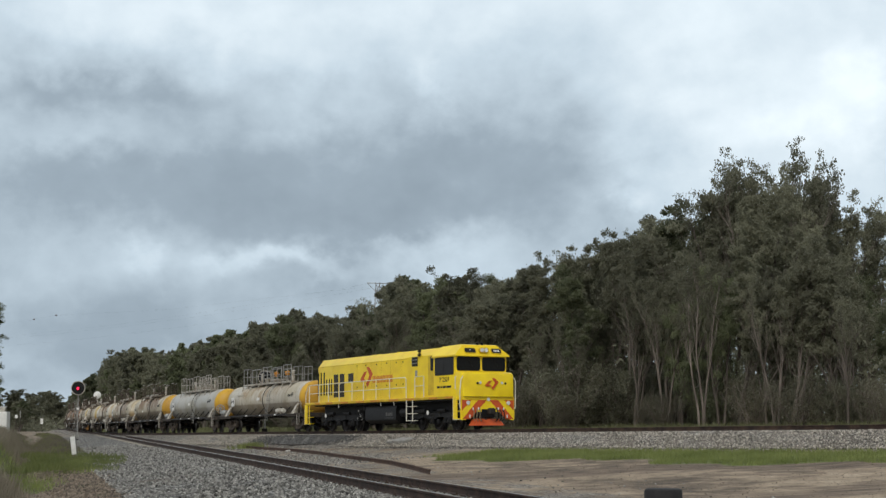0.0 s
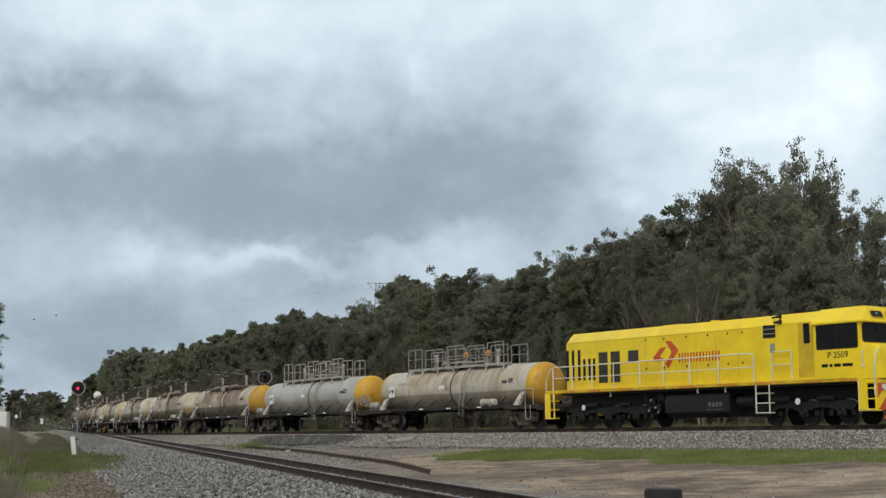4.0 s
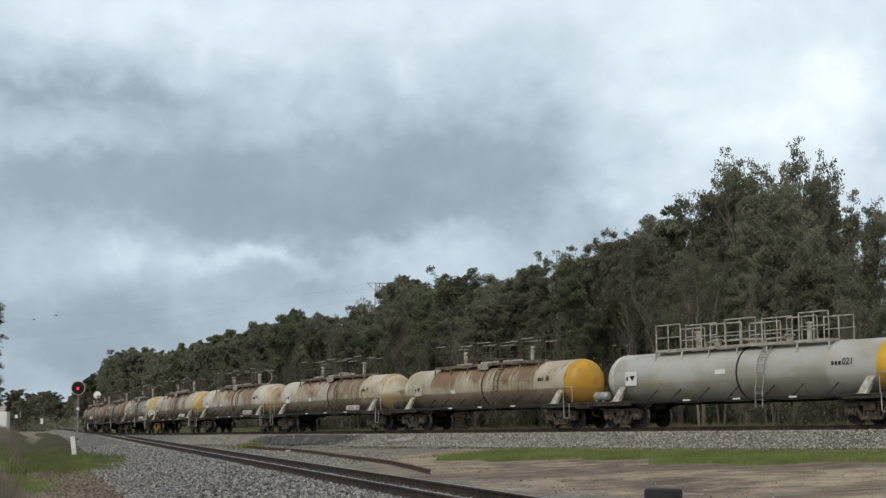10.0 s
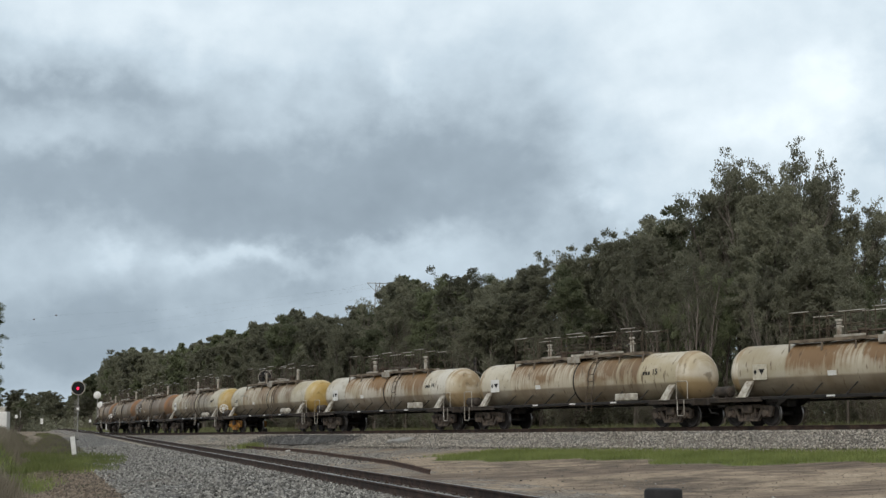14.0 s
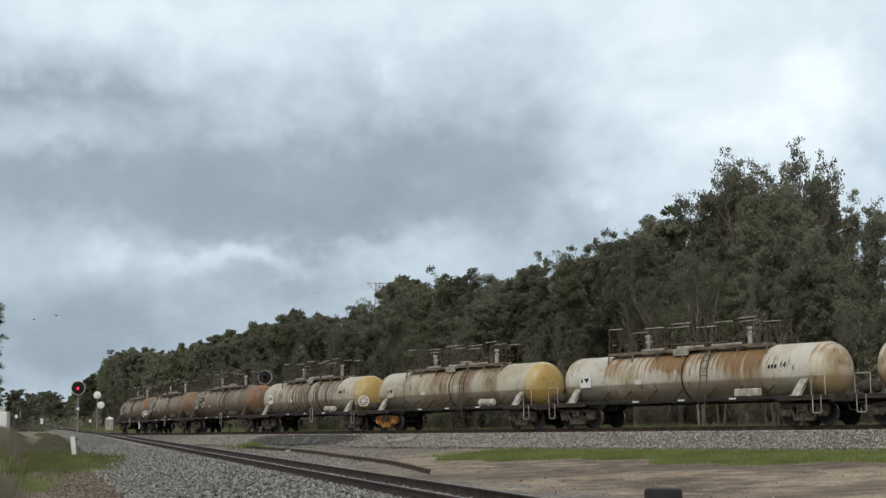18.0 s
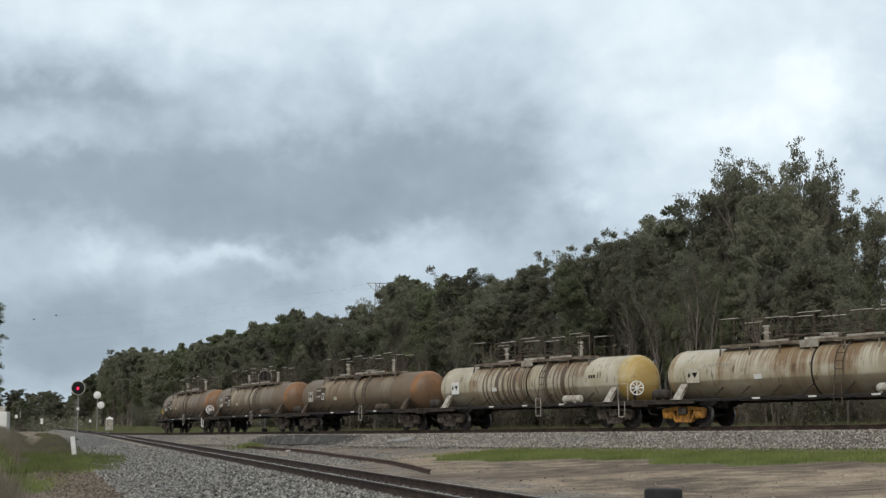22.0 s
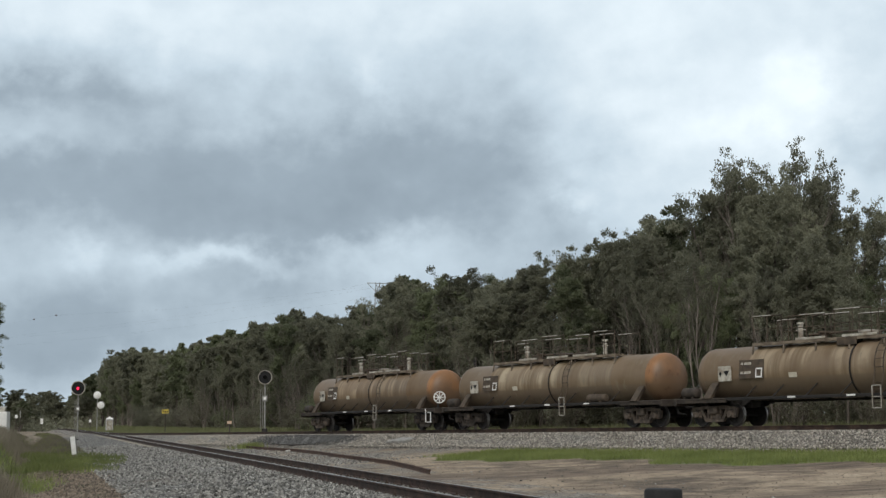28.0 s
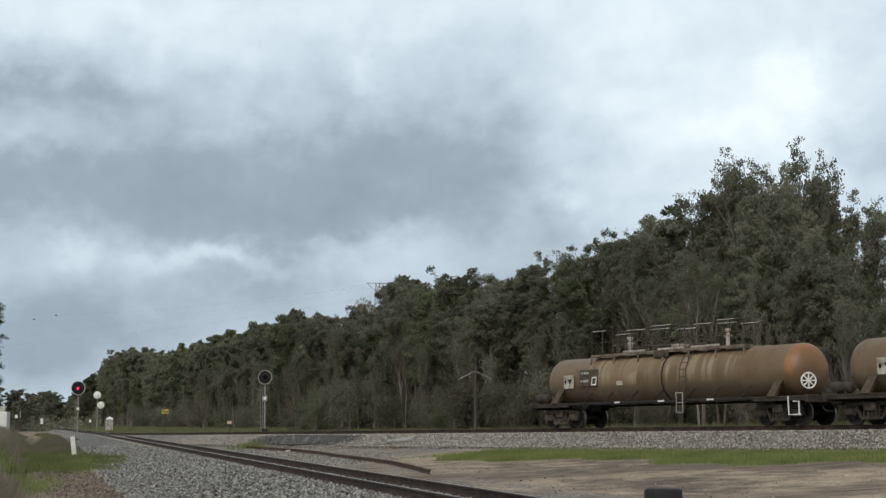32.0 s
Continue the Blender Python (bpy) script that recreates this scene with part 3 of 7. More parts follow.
def cloud_paint():
    m = bpy.data.materials.new("cloud_cover")
    m.use_nodes = True
    nt = m.node_tree
    N, L = nt.nodes, nt.links
    N.clear()
    out, em = N.new("ShaderNodeOutputMaterial"), N.new("ShaderNodeEmission")
    L.new(em.outputs[0], out.inputs[0])
    uv = N.new("ShaderNodeUVMap")
    uv.uv_map = "angle"

    def math2(op, a, c, clamp=False):
        o = N.new("ShaderNodeMath")
        o.operation, o.use_clamp = op, clamp
        for i, v in enumerate((a, c)):
            if isinstance(v, (int, float)):
                o.inputs[i].default_value = v
            else:
                L.new(v, o.inputs[i])
        return o.outputs[0]

    def noise_at(scale, detail, vec, rough=0.55):
        mp = N.new("ShaderNodeMapping")
        mp.inputs["Scale"].default_value = vec
        L.new(uv.outputs[0], mp.inputs[0])
        n = N.new("ShaderNodeTexNoise")
        n.inputs["Scale"].default_value, n.inputs["Detail"].default_value, n.inputs["Roughness"].default_value = scale, detail, rough
        L.new(mp.outputs[0], n.inputs["Vector"])
        return n

    # the angles, ragged by noise so that cloud edges break up
    rag = noise_at(0.42, 7, (1, 1.2, 1))
    vm = N.new("ShaderNodeVectorMath")
    vm.operation = "MULTIPLY_ADD"
    vm.inputs[1].default_value, vm.inputs[2].default_value = (5.4, 3.2, 0), (-2.7, -1.6, 0)
    L.new(rag.outputs["Color"], vm.inputs[0])
    va = N.new("ShaderNodeVectorMath")
    va.operation = "ADD"
    L.new(uv.outputs[0], va.inputs[0])
    L.new(vm.outputs[0], va.inputs[1])
    sep = N.new("ShaderNodeSeparateXYZ")
    L.new(va.outputs[0], sep.inputs[0])
    # cloud masses: azimuth, elevation, half-width, half-height, brighter or darker
    total = math2("MULTIPLY", math2("SUBTRACT", noise_at(0.20, 7, (1, 1.25, 1), 0.5).outputs["Fac"], 0.5), 0.46)
    for az, el, wide, high, amount in CLOUDS:
        dx = math2("MULTIPLY", math2("SUBTRACT", sep.outputs[0], az), 1 / wide)
        dy = math2("MULTIPLY", math2("SUBTRACT", sep.outputs[1], el), 1 / high)
        q = math2("ADD", math2("MULTIPLY", dx, dx), math2("MULTIPLY", dy, dy))
        g = math2("POWER", 2.718, math2("MULTIPLY", q, -1.0))
        total = math2("ADD", total, math2("MULTIPLY", g, amount))
    total = math2("ADD", total, math2("MULTIPLY", math2("SUBTRACT", noise_at(0.62, 9, (1, 1.15, 1), 0.55).outputs["Fac"], 0.5), 0.17))
    r = N.new("ShaderNodeValToRGB")
    stops = [(0.0, (0.218, 0.275, 0.330)), (0.35, (0.345, 0.425, 0.497)), (0.62, (0.595, 0.71, 0.80)), (1.0, (0.93, 1.03, 1.09))]
    r.color_ramp.elements[0].position, r.color_ramp.elements[0].color = 0.0, (*stops[0][1], 1)
    r.color_ramp.elements[1].position, r.color_ramp.elements[1].color = 1.0, (*stops[-1][1], 1)
    for p, c in stops[1:-1]:
        r.color_ramp.elements.new(p).color = (*c, 1)
    L.new(math2("ADD", total, 0.52), r.inputs["Fac"])
    L.new(r.outputs[0], em.inputs["Color"])
    return m


CLOUDS = [(-6.5, 9.2, 7.5, 2.0, -0.21), (0.8, 10.6, 5, 1.6, -0.16), (-15, 8.9, 5, 1.5, -0.14), (-14.5, 12.4, 5.5, 0.7, -0.17), (-3, 7.7, 6.5, 1.0, -0.13), (4.5, 9.0, 3.2, 1.0, -0.08), (-16, 10.6, 2.2, 0.5, 0.07),
          (-7.6, 6.4, 2.4, 0.42, 0.19), (-12.9, 6.7, 0.9, 0.7, 0.14), (-2.2, 6.9, 1.6, 0.9, 0.12), (-0.2, 6.6, 2.6, 0.9, 0.09), (6.4, 8.7, 0.9, 0.5, 0.16), (12.5, 11.8, 6.0, 4.6, 0.38), (15, 12.8, 1.4, 0.9, 0.16), (13, 11.4, 1.3, 0.8, 0.10), (17, 10.2, 1.6, 0.9, -0.14),
          (-13.5, 15.4, 6, 1.3, 0.20), (-6, 13.8, 2.0, 0.8, 0.10), (-1.8, 13.3, 1.0, 0.8, 0.15), (-4.5, 12.0, 5, 0.9, 0.05), (1, 17, 16, 2.8, 0.27), (-14, 4.2, 8, 1.6, -0.13), (-6, 5.4, 3.5, 0.6, -0.05), (-15.5, 2.4, 5, 1.4, -0.12), (2, 5.2, 6, 1.4, -0.05)]
rows_e, cols_a, RAD = np.linspace(-4, 34, 20), np.linspace(-48, 48, 49), 2600.0
dome = bpy.data.meshes.new("cloud_cover")
dome.from_pydata([(RAD * math.cos(radians(e)) * math.sin(radians(a)), RAD * math.cos(radians(e)) * math.cos(radians(a)), RAD * math.sin(radians(e)) + EYE_Z) for e in rows_e for a in cols_a], [],
                 [(j * 49 + i, j * 49 + i + 1, (j + 1) * 49 + i + 1, (j + 1) * 49 + i) for j in range(19) for i in range(48)])
uvs = dome.uv_layers.new(name="angle")
flat = [(cols_a[v % 49], rows_e[v // 49]) for p in dome.polygons for v in p.vertices]
uvs.data.foreach_set("uv", np.array(flat).ravel())
dome.materials.append(cloud_paint())
clouds = tagged(new("backdrop", dome), "grey overcast sky with drifting broken cloud", "sky", kind="structure")

hills = Form()
ridge = [(a, 30 + 6 * math.sin(a * 0.21) + 4 * math.sin(a * 0.83 + 1)) for a in np.linspace(-42, 42, 80)]
hills.loft([[(2300 * math.sin(radians(a)), 2300 * math.cos(radians(a)), -20) for a, h in ridge], [(2310 * math.sin(radians(a)), 2310 * math.cos(radians(a)), h) for a, h in ridge],
            [(2500 * math.sin(radians(a)), 2500 * math.cos(radians(a)), h * 0.7) for a, h in ridge]], closed=False)
# distance haze is put into the hills' colour, pale and bluish towards the sky
tagged(part("backdrop", hills, surface("hazy_hills", (0.36, 0.43, 0.50), (0.33, 0.395, 0.46), 0.01, 0.05, 1.0, 0, 0), None), "low blue-grey hills in the far distance", "hills", kind="structure")

# ---- railway tracks ----
RAIL_PROFILE = [(-0.064, -0.175), (0.064, -0.175), (0.064, -0.16), (0.012, -0.142), (0.009, -0.045), (0.034, -0.034), (0.035, -0.010), (0.026, 0.0), (-0.026, 0.0), (-0.035, -0.010), (-0.034, -0.034), (-0.009, -0.045), (-0.012, -0.142), (-0.064, -0.16)]


def sweep(name, line, profile, material, parent, head=None):
    """Sweeps a profile along points with their sideways direction; the top faces take the head's material."""
    f = Form()
    f.loft([[p + n * a + Vector((0, 0, b)) for a, b in profile] for p, n in line])
    me = f.mesh(name, material, 40)
    if head:
        me.materials.append(head)
        for p in me.polygons:
            if p.normal.z > 0.75 and all(abs((me.vertices[v].co.z - p.center.z)) < 0.06 for v in p.vertices) and max(abs(w) for w in (p.normal.z,)) > 0.75:
                p.material_index = 1 if is_head(p, line) else 0
    return link(name, me, parent)


def is_head(p, line):
    k = min(range(0, len(line)), key=lambda i: (line[i][0].xy - p.center.xy).length_squared) if len(line) < 60 else HEAD_FIND(p.center, line)
    return p.center.z > line[k][0].z - 0.012


def HEAD_FIND(c, line):
    if "xy" not in HEAD_CACHE or HEAD_CACHE["id"] != id(line):
        HEAD_CACHE["id"], HEAD_CACHE["xy"] = id(line), np.array([(q.x, q.y) for q, _ in line])
    d = HEAD_CACHE["xy"] - np.array([c.x, c.y])
    return int((d * d).sum(1).argmin())


HEAD_CACHE = {}
near_line = [(near(y), NEAR_N) for y in np.arange(-30, JOIN_Y + 0.1, 2.0)]
far_line = []
for s in np.arange(-170, 480, 1.5):
    x, y, z, a = way(s)
    far_line.append((Vector((x, y, z)), Vector((math.cos(a), math.sin(a), 0))))


def offset(line, d, dz=0.0):
    return [(p + n * d + Vector((0, 0, dz)), n) for p, n in line]


near_track = tagged(new("railway_track"), "narrow-gauge track with dark rails on concrete sleepers", "railway track", kind="structure")
far_track = tagged(new("railway_track"), "curving narrow-gauge track on a ballast bank", "railway track", kind="structure")
for track, line, drop in ((near_track, near_line, -0.004), (far_track, far_line, 0.0)):
    for g in (-0.5685, 0.5685):
        sweep("rail", offset(line, g, drop), RAIL_PROFILE, RAIL_SIDE, track, RAIL_HEAD)


def bed(name, line, left, right, toe_l, toe_r, parent, seed, low=(-0.36, -0.55, -0.78)):
    """A ballast bank: level crown, uneven shoulders, toes a little under the ground."""
    rng = np.random.default_rng(seed)
    rings = []
    prof = [(-left - toe_l * 1.12 - 0.12, -1.15), (-left - toe_l, low[2]), (-left - toe_l * 0.66, low[1]), (-left - toe_l * 0.33, low[0]), (-left, -0.235), (-0.9, -0.20), (-0.35, -0.225), (0.35, -0.225), (0.9, -0.20), (right, -0.235), (right + toe_r * 0.33, -0.36), (right + toe_r * 0.66, -0.55), (right + toe_r, -0.78), (right + toe_r * 1.12 + 0.12, -1.15)]
    for p, n in line:
        j = rng.normal(0, 0.025, (len(prof), 2))
        rings.append([p + n * (a + j[i, 0] * 2) + Vector((0, 0, b + j[i, 1] * (0.4 if 4 < i < 9 else 1))) for i, (a, b) in enumerate(prof)])
    f = Form()
    f.loft(rings, closed=False)
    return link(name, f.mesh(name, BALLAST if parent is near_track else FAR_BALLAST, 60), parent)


bed("ballast", [(near(y), NEAR_N) for y in np.arange(-30, 152, 0.7)], 1.9, 1.35, 2.9, 0.75, near_track, 3, (-0.33, -0.42, -0.478))
bed("ballast", far_line, 1.45, 1.45, 1.35, 1.3, far_track, 4)


def sleeper_mesh():
    f = Form()
    f.loft([[(-1.0, -0.115, 0), (1.0, -0.115, 0), (1.0, 0.115, 0), (-1.0, 0.115, 0)], [(-1.0, -0.11, 0.13), (1.0, -0.11, 0.13), (1.0, 0.11, 0.13), (-1.0, 0.11, 0.13)],
            [(-0.98, -0.085, 0.16), (0.98, -0.085, 0.16), (0.98, 0.085, 0.16), (-0.98, 0.085, 0.16)]])
    return f


def clip_mesh():
    f = Form()
    for x in (-0.5685, 0.5685):
        for d in (-0.09, 0.09):
            f.box(x + d - 0.035, x + d + 0.035, -0.05, 0.05, 0.15, 0.19, 0.008)
            f.tube([(x + d, -0.04, 0.19), (x + d * 0.75, 0.0, 0.215), (x + d, 0.045, 0.19)], 0.011, 5)
    return f


SL, CL = shared("sleeper", sleeper_mesh, CONCRETE), shared("rail_clip", clip_mesh, RAIL_SIDE)
near_turn = math.degrees(math.atan2(NEAR_N.y, NEAR_N.x))
for i, y in enumerate(np.arange(14, 150, 0.66)):
    p = near(y)
    at = pose(p.x, p.y, p.z - 0.338, 0, 0, near_turn)
    link("sleeper", SL, near_track, at=at)
    if y < 70:
        link("rail_clip", CL, near_track, at=at)
for s in np.arange(-60, 62, 0.7):
    x, y, z, a = way(s)
    link("sleeper", SL, far_track, at=pose(x, y, z - 0.337, 0, 0, math.degrees(a)))

# ---- things ----


def wheel_pair():
    f = Form()
    for sgn in (-1, 1):
        prof = [(sgn * 0.515, 0.40), (sgn * 0.515, 0.455), (sgn * 0.54, 0.455), (sgn * 0.548, 0.425), (sgn * 0.645, 0.418), (sgn * 0.645, 0.34), (sgn * 0.61, 0.33), (sgn * 0.60, 0.15), (sgn * 0.63, 0.13), (sgn * 0.63, 0.0)]
        f.spin(prof, "y", 28)
        for k in range(3):
            t = k * 2.094
            f.tube([(0.22 * math.cos(t), sgn * 0.615, 0.22 * math.sin(t)), (0.22 * math.cos(t), sgn * 0.592, 0.22 * math.sin(t))], 0.04, 8)
    f.tube([(0, -0.85, 0), (0, 0.85, 0)], 0.075, 10)
    return f


def side_frame():
    """Cast side frame of a freight bogie: arched top, sloped lower member, windows and axle boxes."""
    f = Form()
    top = [(-1.12, 0.60), (-1.05, 0.68), (-0.45, 0.74), (0.45, 0.74), (1.05, 0.68), (1.12, 0.60), (1.0, 0.56), (0.42, 0.62), (-0.42, 0.62), (-1.0, 0.56)]
    f.prism(top, -0.06, 0.06)
    for sg in (-1, 1):
        f.prism([(sg * 1.12, 0.62), (sg * 1.05, 0.34), (sg * 0.92, 0.30), (sg * 0.96, 0.58)], -0.055, 0.055)
        f.prism([(sg * 0.68, 0.62), (sg * 0.58, 0.64), (sg * 0.36, 0.24), (sg * 0.46, 0.20)], -0.055, 0.055)
        f.prism([(sg * 0.62, 0.66), (sg * 0.70, 0.30), (sg * 0.64, 0.28), (sg * 0.54, 0.62)], -0.05, 0.05)
        f.prism([(sg * 0.27, 0.66), (sg * 0.27, 0.24), (sg * 0.33, 0.24), (sg * 0.33, 0.66)], -0.055, 0.055)
        f.box(sg * 0.8 - 0.13, sg * 0.8 + 0.13, -0.10, 0.08, 0.30, 0.56, 0.03)
        f.spin([(-0.14, 0.10), (-0.10, 0.125), (0.0, 0.125)], "y", 12, (sg * 0.8, 0, 0.43))
    f.prism([(-0.48, 0.26), (0.48, 0.26), (0.42, 0.16), (-0.42, 0.16)], -0.07, 0.07)
    for x in (-0.17, -0.02, 0.13):
        for k in range(6):
            f.spin([(0.26 + k * 0.05, 0.075), (0.285 + k * 0.05, 0.085), (0.31 + k * 0.05, 0.075)], "z", 8, (x + 0.02, 0, 0))
    return f


def bolster():
    f = Form()
    f.box(-0.22, 0.22, -0.95, 0.95, 0.44, 0.72, 0.03)
    f.spin([(0.70, 0.30), (0.78, 0.30)], "z", 16)
    for sg in (-1, 1):
        f.tube([(sg * 0.34, -0.8, 0.46), (sg * 0.34, 0.8, 0.46)], 0.035, 6)
        for y in (-0.55, 0.55):
            f.box(sg * 0.34 - 0.03, sg * 0.34 + 0.05, y - 0.11, y + 0.11, 0.25, 0.55, 0.02)
    return f


WHEELSETS = []


def freight_bogie(parent, x, paint, tag):
    bog = link("bogie", shared("bolster", bolster, BOGIE), parent, tag, pose(x, 0, 0))
    key = "side_frame_" + paint.name
    for y in (-0.80, 0.80):
        link("side_frame", shared(key, side_frame, paint), bog, "", pose(0, y, 0))
    for d in (-0.8, 0.8):
        w = link("wheelset", shared("wheelset", wheel_pair, WHEEL_STEEL), bog, "", pose(d, 0, 0.42))
        if "rimmed" not in STORE:
            STORE["rimmed"] = True
            add_rims(STORE["wheelset"])
        WHEELSETS.append((w, d, 0.42))
    return bog


def add_rims(me):
    """Adds the polished tread as a second material of the wheel's mesh."""
    me.materials.append(RIM_STEEL)
    for p in me.polygons:
        r = max(math.hypot(me.vertices[v].co.x, me.vertices[v].co.z) for v in p.vertices)
        lo = min(math.hypot(me.vertices[v].co.x, me.vertices[v].co.z) for v in p.vertices)
        if lo > 0.40 and 0.54 < abs(p.center.y) < 0.66:
            p.material_index = 1


def coupler():
    f = Form()
    f.box(-0.35, 0.12, -0.075, 0.075, 0.72, 0.90, 0.02)
    f.box(0.05, 0.30, -0.15, 0.13, 0.66, 0.95, 0.05)
    f.box(0.20, 0.36, 0.02, 0.14, 0.68, 0.93, 0.04)
    f.tube([(-0.2, -0.4, 0.8), (0.02, -0.42, 0.5), (0.3, -0.3, 0.45)], 0.03, 6)
    return f


TANK_R, TANK_Z, TANK_HALF = 0.965, 1.87, 7.03
CAP_X = 6.38


def shell():
    f = Form()
    f.spin([(-CAP_X, TANK_R - 0.004), (-CAP_X, TANK_R), (-4.24, TANK_R), (-4.22, TANK_R + 0.006), (-4.16, TANK_R + 0.006), (-4.14, TANK_R), (0.0, TANK_R), (4.26, TANK_R), (4.28, TANK_R + 0.006), (4.34, TANK_R + 0.006), (4.36, TANK_R), (CAP_X, TANK_R), (CAP_X, TANK_R - 0.004)], "x", 48, (0, 0, TANK_Z))
    return f


def cap(sign):
    def make():
        f = Form()
        prof = []
        x0 = 6.44
        for k in range(15):
            t = k / 14 * math.pi / 2
            prof.append((sign * (x0 + (TANK_HALF - x0) * math.sin(t)), (TANK_R + 0.004) * (math.cos(t) ** 0.80 if k < 14 else 0.0)))
        prof.insert(0, (sign * 6.36, TANK_R + 0.004))
        prof[-1] = (sign * TANK_HALF, 0.0)
        f.spin(prof, "x", 48, (0, 0, TANK_Z))
        return f
    return make


def end_deck(sign):
    return lambda: Form().box(min(sign * 5.1, sign * 7.51), max(sign * 5.1, sign * 7.51), -1.22, 1.22, 0.93, 1.0, 0.015)


def headstock(sign):
    return lambda: Form().box(min(sign * 7.5, sign * 7.64), max(sign * 7.5, sign * 7.64), -1.25, 1.25, 0.76, 1.02, 0.015)


def side_sill(sign, y):
    return lambda: Form().box(min(sign * 5.1, sign * 7.51), max(sign * 5.1, sign * 7.51), y - 0.05, y + 0.05, 0.83, 0.94, 0.01)


def sill():
    """Stub sill under one end."""
    return Form().box(4.75, 7.52, -0.24, 0.24, 0.66, 0.92, 0.02)


def sill_web(sg):
    """Sloping web and cross beam that carry a stub sill up to the tank."""
    def make():
        f = Form()
        for y in (-0.62, 0.58):
            f.prism([(sg * 5.25, 0.60), (sg * 4.75, 0.72), (sg * 4.30, 1.02), (sg * 5.25, 1.02)], y, y + 0.04)
        f.box(sg * 4.9 - 0.05, sg * 4.9 + 0.05, -1.1, 1.1, 0.80, 0.98, 0.01)
        return f
    return make


def side_pipe(y):
    """Thin channel along the flank, with the inclined stays that tie it to the tank."""
    def make():
        f = Form()
        sg = 1 if y > 0 else -1
        f.box(-5.16, 5.16, y - 0.035, y + 0.035, 0.895, 1.0, 0.012)
        f.box(-5.16, 5.16, min(y, y - sg * 0.12), max(y, y - sg * 0.12), 0.985, 1.005, 0.004)
        for x in (-4.1, -2.85, -1.4, 0.05, 1.75, 3.05, 4.55):
            f.tube([(x - 0.12, y - sg * 0.03, 1.0), (x + 0.16, sg * 0.86, 1.40)], 0.022, 5)
        return f
    return make


def saddle():
    """Inclined bracket plate that holds the tank's end on the frame, with a folded rim and a bolted foot."""
    f = Form()
    f.loft([[(-0.20, -1.25, 0.98), (0.17, -1.25, 0.98), (0.17, -1.22, 0.98), (-0.20, -1.22, 0.98)],
            [(-0.02, -1.00, 1.50), (0.31, -1.00, 1.50), (0.31, -0.96, 1.50), (-0.02, -0.96, 1.50)],
            [(0.0, -0.90, 1.58), (0.31, -0.90, 1.58), (0.31, -0.84, 1.58), (0.0, -0.84, 1.58)]])
    f.box(-0.24, 0.21, -1.262, -1.12, 0.985, 1.02, 0.006)
    f.loft([[(0.14, -1.22, 1.0), (0.17, -1.22, 1.0), (0.17, -1.10, 1.0), (0.14, -1.10, 1.0)], [(0.28, -0.96, 1.5), (0.31, -0.96, 1.5), (0.31, -0.88, 1.5), (0.28, -0.88, 1.5)]])
    return f


def ladder():
    f = Form()
    for x in (-0.17, 0.17):
        pts = [(x, -1.17, 0.62), (x, -1.17, 1.25)]
        for k in range(9):
            t = radians(-8 + k * 9.5)
            pts.append((x, -(TANK_R + 0.10) * math.cos(t), TANK_Z + (TANK_R + 0.10) * math.sin(t)))
        f.tube(pts, 0.02, 6)
    for k in range(4):
        f.tube([(-0.17, -1.17, 0.68 + k * 0.22), (0.17, -1.17, 0.68 + k * 0.22)], 0.014, 5)
    for k in range(5):
        t = radians(-2 + k * 15)
        y, z = -(TANK_R + 0.10) * math.cos(t), TANK_Z + (TANK_R + 0.10) * math.sin(t)
        f.tube([(-0.17, y, z), (0.17, y, z)], 0.014, 5)
    return f


def strap(x):
    def make():
        f = Form()
        f.spin([(x - 0.03, TANK_R), (x - 0.03, TANK_R + 0.022), (x + 0.03, TANK_R + 0.022), (x + 0.03, TANK_R)], "x", 48, (0, 0, TANK_Z), True)
        return f
    return make


def walkway():
    f = Form()
    z = TANK_Z + TANK_R
    for y0, y1 in ((-0.62, -0.22), (0.22, 0.62)):
        f.box(-4.25, 4.25, y0, y1, z + 0.02, z + 0.065, 0.008)
    f.box(-4.25, 4.25, -0.66, -0.62, z - 0.03, z + 0.07, 0.006)
    f.box(-4.25, 4.25, 0.62, 0.66, z - 0.03, z + 0.07, 0.006)
    for x in np.linspace(-4.23, 4.21, 7):
        f.box(x - 0.03, x + 0.03, -0.62, 0.62, z - 0.04, z + 0.02, 0.006)
        f.tube([(x, -0.64, z - 0.05), (x + 0.05, -0.74, z - 0.34)], 0.034, 5)
        f.tube([(x, 0.64, z - 0.05), (x, 0.72, z - 0.30)], 0.025, 5)
    return f


TOP = TANK_Z + TANK_R


def manhole():
    f = Form()
    f.spin([(TOP - 0.05, 0.30), (TOP + 0.20, 0.30), (TOP + 0.20, 0.36), (TOP + 0.25, 0.36), (TOP + 0.30, 0.2), (TOP + 0.31, 0.0)], "z", 18, (0.3, 0, 0))
    for k in range(8):
        t = k * math.pi / 4
        f.tube([(0.3 + 0.34 * math.cos(t), 0.34 * math.sin(t), TOP + 0.16), (0.3 + 0.34 * math.cos(t), 0.34 * math.sin(t), TOP + 0.29)], 0.022, 6)
    return f


def valve(x, r, h):
    def make():
        f = Form()
        f.spin([(TOP - 0.03, r), (TOP + h, r), (TOP + h, r * 1.5), (TOP + h + 0.06, r * 1.5), (TOP + h + 0.08, 0)], "z", 12, (x, 0, 0))
        f.tube([(x - 0.2, 0.0, TOP + h * 0.7), (x + 0.2, 0.0, TOP + h * 0.7)], 0.022, 5)
        return f
    return make


def top_pipe(a, b, h):
    return lambda: Form().tube([(a, 0.1, TOP - 0.02), (a, 0.1, TOP + h), (b, 0.12, TOP + h + 0.03), (b, 0.12, TOP - 0.02)], 0.04, 8)


